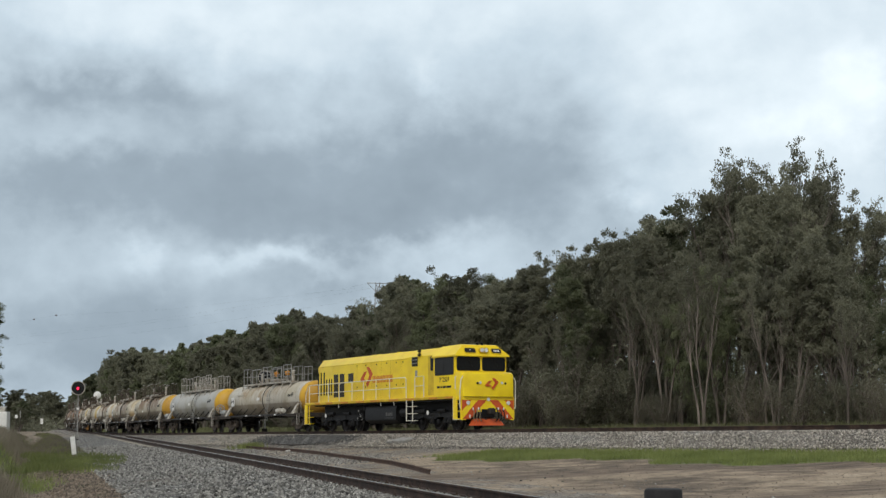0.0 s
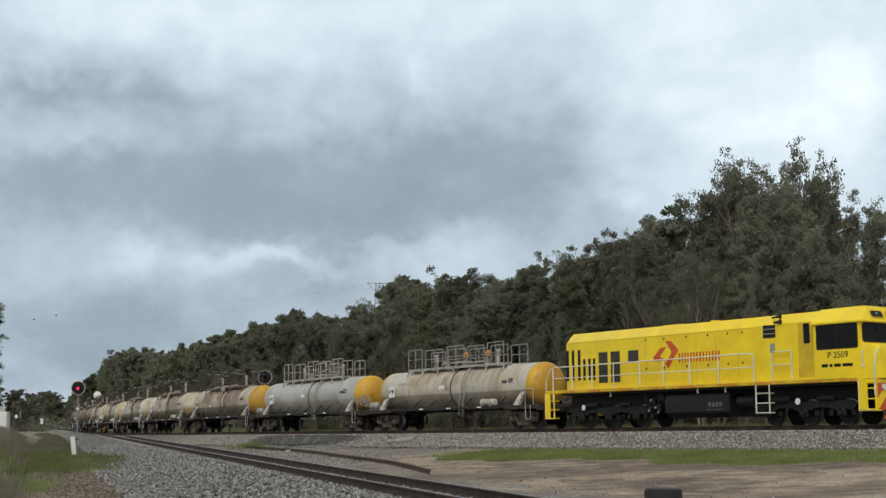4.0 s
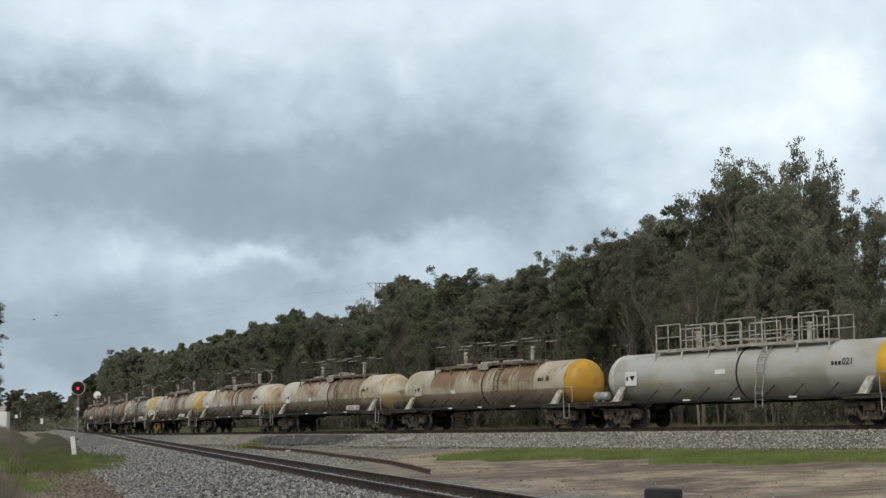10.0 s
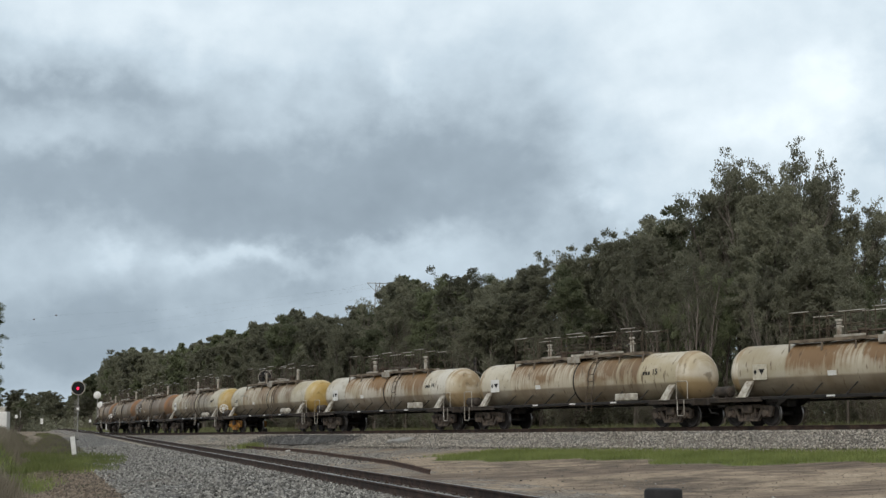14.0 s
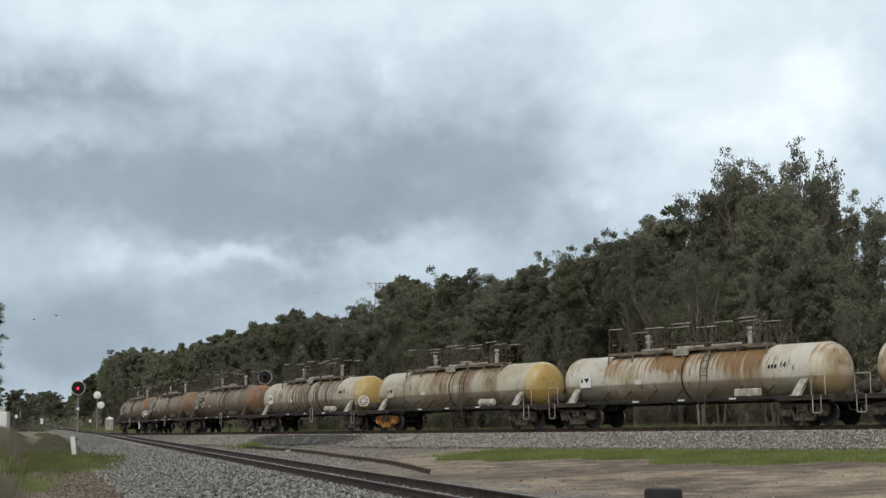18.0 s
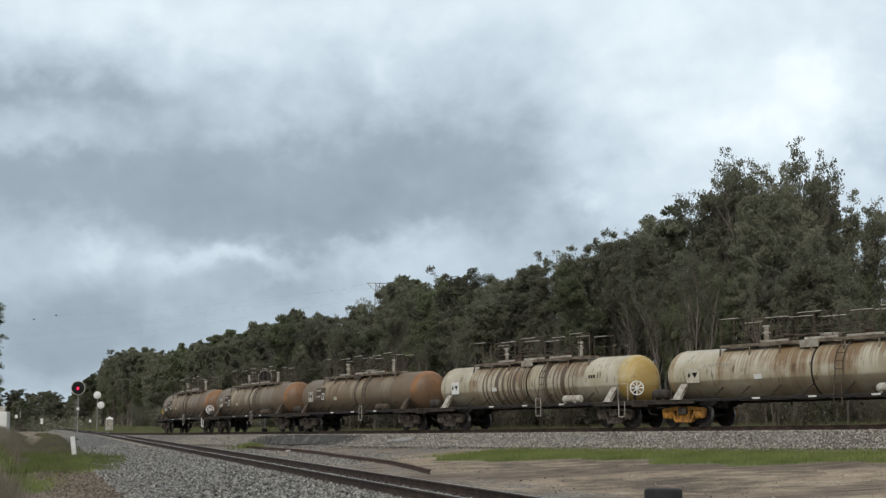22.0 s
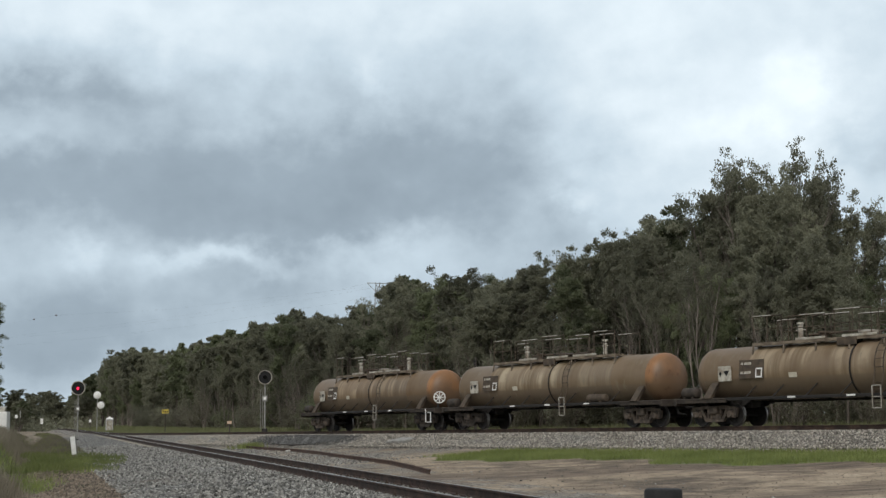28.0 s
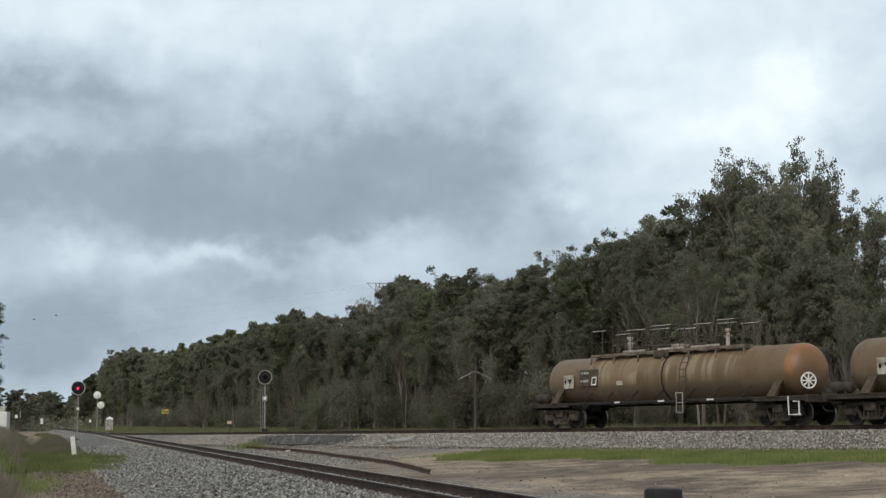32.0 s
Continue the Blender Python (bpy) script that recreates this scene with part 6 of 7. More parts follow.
# skyline seen from the camera, slope by bearing; tree heights fit under it
SKYLINE_B = [-0.259, -0.248, -0.237, -0.228, -0.207, -0.188, -0.169, -0.146, -0.125, -0.108, -0.089, -0.07, -0.059, -0.049, -0.032, -0.013, 0.006, 0.025, 0.037, 0.052, 0.067, 0.087, 0.102, 0.112, 0.125, 0.14, 0.156, 0.176, 0.199, 0.225, 0.238, 0.257, 0.272, 0.287, 0.301, 0.39]
SKYLINE_E = [0.0076, 0.0245, 0.034, 0.048, 0.0502, 0.0463, 0.0565, 0.0592, 0.0717, 0.0735, 0.0811, 0.0658, 0.0792, 0.0925, 0.0963, 0.1001, 0.1032, 0.1, 0.0923, 0.1038, 0.1165, 0.1191, 0.1276, 0.1249, 0.1403, 0.1345, 0.1461, 0.1616, 0.1881, 0.1959, 0.1857, 0.1895, 0.1652, 0.1496, 0.1418, 0.1339]
SPRAYS = []
for _, crown, top, _ in PLAIN_TREES:
    co = np.empty(len(crown.vertices) * 3)
    crown.vertices.foreach_get("co", co)
    SPRAYS.append(co.reshape(-1, 3)[::9])


def below_skyline(kind, x, y, high, turn, squash, share):
    """The height at which the crown, seen from the camera, fits under the skyline."""
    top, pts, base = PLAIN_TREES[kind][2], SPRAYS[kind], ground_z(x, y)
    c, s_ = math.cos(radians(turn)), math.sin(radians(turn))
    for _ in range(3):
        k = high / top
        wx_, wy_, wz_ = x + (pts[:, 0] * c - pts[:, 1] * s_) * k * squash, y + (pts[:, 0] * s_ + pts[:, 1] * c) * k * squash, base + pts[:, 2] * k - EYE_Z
        q = float(np.percentile(wz_ / wy_ / np.interp(wx_ / wy_, SKYLINE_B, SKYLINE_E), 99.6))
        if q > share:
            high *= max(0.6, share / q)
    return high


def put_tree(kind, x, y, high, turn, label, name="gum_tree", squash=1.0, free=False, share=1.0):
    wood, crown, top, green = PLAIN_TREES[kind]
    if not free:
        high = below_skyline(kind, x, y, high, turn, squash, share)
    t = tagged(new(name), label, "tree", group="trees along the line")
    k = high / top
    t.matrix_basis = pose(x, y, ground_z(x, y) - 0.05, 0, 0, turn) @ Matrix.Diagonal((k * squash, k * squash, k, 1))
    link("trunk", wood, t)
    link("crown", crown, t)
    return t


rng = np.random.default_rng(11)
WORDS = ("dark olive gum tree with a dense ragged crown", "grey-green gum tree with pale forked trunks", "tall slender gum tree with an open crown behind the line", "dense bushy tree with fresh green leaves")


def skyline_height(p):
    return float(np.interp(p.x / p.y, SKYLINE_B, SKYLINE_E)) * p.y + EYE_Z - ground_z(p.x, p.y)


def skyline_low(p):
    """The lowest of the skyline's height within the spread of a crown."""
    return min(float(np.interp(p.x / p.y + d, SKYLINE_B, SKYLINE_E)) for d in (-3.4 / p.y, 0, 2.6 / p.y)) * p.y + EYE_Z - ground_z(p.x, p.y)


def crowding(p):
    """How near a tree of the rows comes to the skyline; by the tall group it stays well below."""
    return rng.uniform(0.93, 1.09) if p.x / p.y < 0.165 else rng.uniform(0.58, 0.78)


s = -24.0
n = 0
while s < 300:
    step = 2.3 if s < 70 else (3.6 if s < 140 else 4.5)
    p = beside(s, rng.uniform(13, 17.5))
    kind = int(rng.integers(0, 7)) if s < 62 else int(rng.integers(7, 10))
    k = rng.uniform(0.95, 1.15) if n % 3 else rng.uniform(0.55, 0.8)
    put_tree(kind, p.x, p.y, max(3.0, skyline_low(p) * k), rng.uniform(0, 360), WORDS[3] if kind in (2, 5, 8) else WORDS[n % 3], squash=rng.uniform(0.8, 1.05), share=crowding(p))
    if n % 3 != 1:
        p = beside(s + rng.uniform(-1, 1), rng.uniform(19, 26))
        kind = int(rng.integers(0, 7)) if s < 40 else int(rng.integers(7, 10))
        put_tree(kind, p.x, p.y, max(3.0, skyline_low(p) * rng.uniform(1.05, 1.2)), rng.uniform(0, 360), WORDS[3] if kind in (2, 5) else WORDS[(n + 1) % 3], squash=rng.uniform(0.8, 1.05), share=crowding(p))
    s += step * rng.uniform(0.75, 1.1) * 0.92
    n += 1
for i in range(34):
    p = beside(305 + i * 8.5, rng.uniform(11, 22))
    put_tree(7 + i % 3, p.x, p.y, max(4.0, skyline_height(p) * rng.uniform(0.9, 1.08)), rng.uniform(0, 360), WORDS[i % 3], squash=1.1)
# the tallest trees, placed by view bearing so their tops stand clear of the rest
for b, d, kind, k, sq in ((0.214, 80, 10, 1.09, 0.8), (0.203, 83, 11, 1.03, 0.7), (0.236, 82, 11, 1.08, 0.75), (0.258, 81, 10, 1.07, 0.8), (0.222, 86, 3, 0.93, 0.85), (0.245, 87, 1, 0.9, 0.8), (0.228, 78, 4, 0.9, 0.8), (0.197, 84, 11, 1.03, 0.8), (0.180, 85, 3, 1.0, 0.8), (0.272, 84, 4, 1.0, 0.8),
                          (0.160, 88, 11, 1.03, 0.75), (0.142, 90, 4, 1.02, 0.75), (0.124, 92, 10, 1.0, 0.7), (0.105, 96, 3, 1.0, 0.75), (0.085, 98, 11, 1.02, 0.75), (0.065, 102, 4, 1.02, 0.75), (0.045, 106, 0, 1.03, 0.8), (0.02, 112, 3, 1.04, 0.8),
                          (-0.005, 114, 4, 1.02, 0.8), (-0.04, 118, 11, 1.02, 0.8), (-0.09, 140, 3, 1.03, 0.9), (-0.112, 146, 10, 1.02, 0.9), (0.29, 84, 1, 1.0, 0.8)):
    p = Vector((b * d, d, 0))
    put_tree(kind, p.x, p.y, skyline_height(p) * k, b * 9000 % 360, WORDS[2], squash=sq, share=k)
# slender half-bare trunks along the front of the wood
for i in range(30):
    p = beside(-22 + i * 4.1 + rng.uniform(-1.2, 1.2), rng.uniform(11.6, 13.6))
    put_tree(10 + i % 2, p.x, p.y, skyline_height(p) * 0.9, rng.uniform(0, 360), "slender gum sapling with bare pale stems", name="gum_sapling", squash=0.55, share=rng.uniform(0.5, 0.82))
# trees on the other side, far along the line and one at the edge of the view
for x, y, h, kind in ((-28.8, 92, 8.7, 2), (-84, 268, 9.6, 9), (-80, 262, 8.4, 7), (-82, 264, 9.2, 8), (-76, 266, 7.6, 9), (-73, 258, 5.6, 8), (-90, 290, 11.0, 7), (-87, 286, 10.2, 8), (-81, 292, 7.5, 9), (-80, 305, 8.0, 9), (-84, 318, 8.0, 7), (-96, 300, 10, 8), (-86, 330, 7.5, 9), (-91, 345, 9, 7), (-70, 240, 3.0, 9), (-76.5, 280, 6.6, 9), (-79, 275, 7.0, 8), (-74, 262, 6.0, 7), (-71.5, 252, 4.4, 9), (-77, 296, 6.0, 7), (-82, 340, 7.5, 9)):
    put_tree(kind, x, y, h, (x * 37) % 360, WORDS[kind % 3], squash=1.0 if y < 100 else 1.6, free=True)

rng = np.random.default_rng(5)
# the wood's depth behind the rows: leaves closing sky gaps under the camera's skyline
rngw = np.random.default_rng(77)
m = 306000
ws = np.where(rngw.random(m) < 0.8, rngw.uniform(-34, 150, m), rngw.uniform(150, 600, m))
wo = rngw.uniform(16, 50, m)
wx, wy = np.interp(ws, WAY_S, WAY_X) + wo * np.cos(np.interp(ws, WAY_S, WAY_A)), np.interp(ws, WAY_S, WAY_Y) + wo * np.sin(np.interp(ws, WAY_S, WAY_A))
top_w = np.interp(wx / np.maximum(wy, 1), SKYLINE_B, SKYLINE_E) * wy * 0.66
lump = 0.62 + 0.38 * np.sin(wx * 0.55 + 1.7 * np.sin(wy * 0.21)) * np.sin(wy * 0.43 + 0.8 * np.sin(wx * 0.3))
wz = 0.9 + rngw.random(m) * np.clip(top_w * lump, 1.0, None)
size = (rngw.uniform(0.09, 0.19, m) * np.where(ws > 110, np.where(ws > 280, 3.2, 1.9), 1.0))[:, None]
al = rngw.normal(0, 0.7, (m, 3)) + np.array([0, 0, -0.4])
al /= np.linalg.norm(al, axis=1)[:, None]
ac = np.cross(al, rngw.normal(0, 1, (m, 3)))
ac /= np.linalg.norm(ac, axis=1)[:, None]
far_left = slice(300000, 306000)
size[far_left] = rngw.uniform(0.2, 0.5, (6000, 1))
wx[far_left] = rngw.uniform(-112, -70, 6000)
wy[far_left] = 254 + (-70 - wx[far_left]) * 1.1 + rngw.uniform(0, 60, 6000)
wz[far_left] = 0.9 + rngw.random(6000) * np.clip((-68.5 - wx[far_left]) * 0.42, 0.5, 6.2) * (0.7 + 0.3 * np.sin(wx[far_left] * 0.9))
ctr = np.stack([wx, wy, wz], 1)
wv = np.stack([ctr - al * size + ac * size * 0.55, ctr + al * size, ctr - al * size - ac * size * 0.55], 1).reshape(-1, 3)
wood_mass = bpy.data.meshes.new("woodland")
wood_mass.vertices.add(3 * m)
wood_mass.loops.add(3 * m)
wood_mass.polygons.add(m)
wood_mass.vertices.foreach_set("co", wv.ravel())
wood_mass.loops.foreach_set("vertex_index", np.arange(3 * m))
wood_mass.polygons.foreach_set("loop_start", np.arange(0, 3 * m, 3))
wood_mass.update(calc_edges=True)
wood_mass.materials.append(LEAF)
tagged(new("woodland", wood_mass), "dense dark woodland undergrowth behind the first trees", "woodland", kind="stuff")


def shrub(seed, material, leaves, leaf):
    """A twiggy thicket: many thin rising stems, leaves in loose tufts from the ground up."""
    rng = np.random.default_rng(seed)
    wood, spots = Form(), []
    for k in range(15):
        ang, out = rng.uniform(0, 2 * math.pi), rng.uniform(0.1, 0.55)
        q, v = Vector((0.3 * math.cos(ang), 0.3 * math.sin(ang), -0.1)), Vector((math.cos(ang) * out, math.sin(ang) * out, 1)).normalized()
        pts = [q.copy()]
        for i in range(5):
            v = (v + Vector(rng.normal(0, 0.16, 3))).normalized()
            q = q + v * rng.uniform(0.35, 0.62)
            pts.append(q.copy())
            for _ in range(2):
                twig = q + Vector(rng.normal(0, 0.30, 3)) + Vector((0, 0, 0.15))
                wood.tube([q, twig], [0.012, 0.005], 3, ends=False)
                spots.append(twig)
        wood.tube(pts, [0.028, 0.025, 0.021, 0.017, 0.012, 0.007], 4, ends=False)
    sp = np.array(spots)
    sp = sp[sp[:, 2] > 0.15]
    pos = sp[rng.integers(0, len(sp), leaves)] + rng.normal(0, 0.17, (leaves, 3))
    crown = leaf_mesh("foliage", pos, leaf, rng, 0.3)
    crown.materials.append(material)
    return wood.mesh("branchwork", BARK, 50), crown, float(pos[:, 2].max())


SHRUBS = [shrub(300, TWIG_LEAF, 9000, 0.085), shrub(301, LEAF, 11000, 0.085), shrub(302, TWIG_LEAF, 5000, 0.08), shrub(303, LEAF_GREEN, 9000, 0.085)]
SHRUB_WORDS = ("low scrubby bush under the trees", "low grey-green bush under the trees", "thin twiggy half-bare bush under the trees", "fresh green bush under the trees")
s = -28.0
for i in range(128):
    p = beside(s, rng.uniform(11.6, 16.5))
    kind = int(rng.choice(4, p=(0.3, 0.34, 0.26, 0.10)))
    wood, crown, top = SHRUBS[kind]
    b = tagged(new("shrub"), SHRUB_WORDS[kind], "bush", group="bushes along the line")
    k = min(rng.uniform(1.6, 4.6), skyline_low(p) * 0.7) / top
    b.matrix_basis = pose(p.x, p.y, ground_z(p.x, p.y) - 0.05, 0, 0, rng.uniform(0, 360)) @ Matrix.Diagonal((k * 0.95, k * 0.95, k, 1))
    link("branchwork", wood, b)
    link("foliage", crown, b)
    s += rng.uniform(0.9, 1.5) * (1.0 if s < 60 else 2.2)

# ---- grass, weeds and loose stones ----


def blades(name, xs, ys, zs, high, wide, material, label, category, seed, fan=0.35):
    rng = np.random.default_rng(seed)
    m = len(xs)
    h = high * rng.uniform(0.45, 1.25, m)
    a = rng.uniform(0, 2 * np.pi, m)
    dx, dy = np.cos(a) * wide / 2, np.sin(a) * wide / 2
    lx, ly = rng.normal(0, fan, m) * h, rng.normal(0, fan, m) * h
    v = np.stack([np.stack([xs - dx, ys - dy, zs - 0.03], 1), np.stack([xs + dx, ys + dy, zs - 0.03], 1), np.stack([xs + lx, ys + ly, zs + h], 1)], 1).reshape(-1, 3)
    me = bpy.data.meshes.new(name)
    me.vertices.add(3 * m)
    me.loops.add(3 * m)
    me.polygons.add(m)
    me.vertices.foreach_set("co", v.ravel())
    me.loops.foreach_set("vertex_index", np.arange(3 * m))
    me.polygons.foreach_set("loop_start", np.arange(0, 3 * m, 3))
    me.update(calc_edges=True)
    me.materials.append(material)
    return tagged(new(name, me), label, category, kind="stuff")


def scatter(n, x0, x1, y0, y1, seed, channel, need):
    """Random points of the ground where its cover of that kind is dense enough."""
    rng = np.random.default_rng(seed)
    x, y = rng.uniform(x0, x1, n), rng.uniform(y0, y1, n)
    out = ground_height(x, y)
    patch = 0.5 + 0.5 * np.sin(x * 0.8 + 2 * np.sin(y * 0.33)) * np.sin(y * 0.5 + x * 0.3)
    ok = (out[channel] + 0.35 * (patch - 0.5) > need) & (rng.random(n) < 0.35 + 0.65 * out[channel])
    return x[ok], y[ok], out[0][ok], out


x, y, z, _ = scatter(330000, -6, 24, 28, 78, 21, 1, 0.5)
keep = ground_height(x, y)[4] < 0
blades("grass", x[keep], y[keep], z[keep], 0.15, 0.028, GRASS, "strip of short green grass beside the ballast", "grass", 31)
x, y, z, _ = scatter(260000, -45, 40, 48, 150, 22, 1, 0.3)
keep = (ground_height(x, y)[4] > 2.6) & (ground_height(x, y)[4] < 14)
blades("grass", x[keep], y[keep], z[keep], 0.24, 0.05, DULL_GRASS, "longer green grass at the foot of the trees", "grass", 32)
x, y, z, _ = scatter(130000, -40, -3, 24, 110, 23, 1, 0.66)
blades("grass", x, y, z, 0.30, 0.03, GRASS, "green grass in the ditch beside the line", "grass", 33)
x, y, z, _ = scatter(190000, -48, -4, 24, 150, 24, 3, 0.42)
e_ = (x - (NEAR_C + NEAR_M * (y - 30))) * NEAR_N.x
keep = ~((y < 54) & (e_ > -7.1)) & (e_ < -4.9)
blades("weeds", x[keep], y[keep], z[keep], 0.34, 0.028, DRY_GRASS, "dry brown weeds beside the line", "weeds", 34, 0.3)
rngv = np.random.default_rng(60)
m = 16000
part_ = rngv.random(m) < 0.72
y = np.where(part_, np.clip(rngv.normal(80, 9, m), 60, 104), np.clip(rngv.normal(37, 3, m), 30, 44))
e_ = np.where(part_, -rngv.normal(8.4, 0.9, m), -rngv.normal(8.3, 0.5, m))
x = NEAR_C + NEAR_M * (y - 30) + e_ / NEAR_N.x
blades("weeds", x, y, ground_height(x, y)[0], 0.55, 0.03, DRY_GRASS, "tall dry brown weeds on the ditch bank", "weeds", 65, 0.28)
rngv = np.random.default_rng(61)
m = 30000
y = np.clip(rngv.normal(61, 6.5, m), 48, 78)
e_ = -rngv.uniform(3.0, 6.6, m) - 0.09 * abs(y - 61)
x = NEAR_C + NEAR_M * (y - 30) + e_ / NEAR_N.x
keep = rngv.random(m) < np.clip((-e_ - 2.9) / 2.6, 0.03, 0.8) * (0.5 + 0.5 * np.sin(y * 0.9 + 2 * np.sin(e_ * 1.4)))
bank = EYE_Z - 1.03935 + 0.0033 * (y - 30) + np.interp(-e_, [1.9, 2.9, 3.9, 4.9], [-0.235, -0.33, -0.42, -0.478])
z = np.maximum(bank, ground_height(x, y)[0])
blades("grass", x[keep], y[keep], z[keep], 0.19, 0.03, GRASS, "green grass growing over the toe of the ballast", "grass", 62)
m = 1500
x, y = -10.4 + rngv.normal(0, 0.62, m), 84.5 + rngv.normal(0, 0.9, m)
blades("grass", x, y, ground_height(x, y)[0], 0.30, 0.04, GRASS, "small green tuft beside the old rail", "grass", 63)

rngb = np.random.default_rng(50)
m = 46000
ss, oo = rngb.uniform(50, 230, m), rngb.uniform(2.6, 12.5, m)
an = np.interp(ss, WAY_S, WAY_A)
x, y = np.interp(ss, WAY_S, WAY_X) + oo * np.cos(an), np.interp(ss, WAY_S, WAY_Y) + oo * np.sin(an)
blades("grass", x, y, ground_height(x, y)[0], 0.42, 0.09, DULL_GRASS, "long dull grass between the far track and the wood", "grass", 64)
rngb = np.random.default_rng(51)
for count, high, wide, mat_, nm, lab, sd in ((42000, 0.30, 0.055, DRY_GRASS, "weeds", "dry grass and weeds along the bank", 52), (26000, 0.26, 0.06, GRASS, "grass", "green grass along the far bank", 53)):
    y = rngb.uniform(78, 200, count)
    x = NEAR_C + NEAR_M * (y - 30) - rngb.uniform(4.3, 15, count) / NEAR_N.x
    gh = ground_height(x, y)
    ok = (gh[5] < -4.2) & (gh[4] < -4.2) & (np.sin(x * 0.9 + 2 * np.sin(y * 0.21)) * (1 if mat_ is GRASS else -1) > -0.55)
    blades(nm, x[ok], y[ok], gh[0][ok], high, wide, mat_, lab, nm, sd)


def stones(name, pts, sizes, label, seed, material=STONE):
    rng = np.random.default_rng(seed)
    octa = np.array([(1, 0, 0), (0, 1, 0), (-1, 0, 0), (0, -1, 0), (0, 0, 1), (0, 0, -1)], float)
    tri = np.array([(0, 1, 4), (1, 2, 4), (2, 3, 4), (3, 0, 4), (1, 0, 5), (2, 1, 5), (3, 2, 5), (0, 3, 5)])
    m = len(pts)
    q = rng.normal(0, 1, (m, 4))
    q /= np.linalg.norm(q, axis=1)[:, None]
    w, a, b, c = q.T
    R = np.stack([np.stack([1 - 2 * (b * b + c * c), 2 * (a * b - c * w), 2 * (a * c + b * w)], 1), np.stack([2 * (a * b + c * w), 1 - 2 * (a * a + c * c), 2 * (b * c - a * w)], 1), np.stack([2 * (a * c - b * w), 2 * (b * c + a * w), 1 - 2 * (a * a + b * b)], 1)], 1)
    shape = octa[None] * rng.uniform(0.6, 1.3, (m, 6, 1)) * np.asarray(sizes)[:, None, None]
    v = np.einsum("mij,mkj->mki", R, shape) + pts[:, None, :]
    f = (tri[None] + (np.arange(m) * 6)[:, None, None]).reshape(-1, 3)
    me = bpy.data.meshes.new(name)
    me.from_pydata(v.reshape(-1, 3).tolist(), [], f.tolist())
    me.materials.append(material)
    return tagged(new(name, me), label, "stones", kind="stuff")


rng = np.random.default_rng(41)
m = 26000
yy = 20 + 70 * rng.random(m) ** 1.6
dd = rng.uniform(-4.9, 2.0, m)
dd = dd[abs(dd) > 1.02]
yy = yy[:len(dd)]
base = np.array([near(v) for v in yy])
level = np.interp(dd, [-4.9, -3.9, -2.9, -1.9, -0.9, 0.9, 1.35, 1.6, 1.85, 2.1], [-0.478, -0.42, -0.33, -0.235, -0.20, -0.20, -0.235, -0.37, -0.55, -0.76])
pts = base + np.outer(dd, np.array(NEAR_N)) + np.stack([0 * dd, 0 * dd, level + 0.012], 1)
stones("loose_stones", pts, rng.uniform(0.022, 0.05, len(dd)), "loose grey ballast stones round the near track", 42)
m = 22000
yy = 17 + 60 * rng.random(m) ** 1.6
dd = np.where(rng.random(m) < 0.5, -rng.uniform(0.66, 1.12, m), np.where(rng.random(m) < 0.6, rng.uniform(-0.46, 0.46, m), rng.uniform(0.66, 1.12, m)))
away_ = np.abs((yy - 14 + 0.33) % 0.66 - 0.33)
keep = away_ > 0.15
pts = np.array([near(v) for v in yy]) + np.outer(dd, np.array(NEAR_N)) + np.array([0, 0, -0.178])
stones("loose_stones", pts[keep], rng.uniform(0.022, 0.045, m)[keep], "grey ballast stones packed between the near sleepers", 47)
m = 9000
yy = 17 + 40 * rng.random(m) ** 1.2
dd = 1.3 + 1.9 * rng.random(m) ** 1.5
sx = NEAR_C + NEAR_M * (yy - 30) + dd / NEAR_N.x
lie = np.maximum(ground_height(sx, yy)[0], EYE_Z - 1.03935 + 0.0033 * (yy - 30) + np.interp(dd, [1.35, 1.6, 1.85, 2.1], [-0.235, -0.37, -0.55, -0.76]))
stones("loose_stones", np.stack([sx, yy, lie + 0.012], 1), rng.uniform(0.022, 0.048, m), "grey stones spilled beside the near rail", 48)
m = 22000
ss = rng.uniform(-42, 30, m)
dd = -rng.uniform(0.75, 3.0, m)
base = np.stack([np.interp(ss, WAY_S, q) for q in (WAY_X, WAY_Y, WAY_Z)], 1)
an = np.interp(ss, WAY_S, WAY_A)
level = np.interp(-dd, [0.9, 1.45, 1.9, 2.35, 2.8], [-0.20, -0.22, -0.36, -0.55, -0.74])
clear = ~((ss > 0.5) & (ss < 14) & (dd < -1.75))
pts = (base + np.stack([dd * np.cos(an), dd * np.sin(an), level + 0.012], 1))[clear]
stones("loose_stones", pts, rng.uniform(0.022, 0.048, len(pts)), "loose grey ballast stones on the bank of the far track", 43, FAR_STONE)

m = 9000
sx, sy = rng.uniform(-3, 16, m), 24 + 34 * rng.random(m) ** 1.3
gh = ground_height(sx, sy)
ok = (gh[5] > 1.6) & (gh[4] < -3.4)
stones("loose_stones", np.stack([sx, sy, gh[0] + 0.004], 1)[ok], rng.uniform(0.005, 0.016, m)[ok] * (1 + (rng.random(m)[ok] > 0.97)), "small loose stones scattered over the bare dirt", 44, EARTH_STONE)

m = 12000
sy = 22 + 55 * rng.random(m) ** 1.5
e = -rng.uniform(4.5, 7.4, m)
sx = NEAR_C + NEAR_M * (sy - 30) + e / NEAR_N.x
gh = ground_height(sx, sy)
ok = rng.random(m) < np.clip((7.6 + e) / 1.8, 0, 1)
stones("loose_stones", np.stack([sx, sy, gh[0] + 0.008], 1)[ok], rng.uniform(0.02, 0.045, m)[ok], "brownish loose stones at the edge of the ballast", 45, EARTH_STONE)

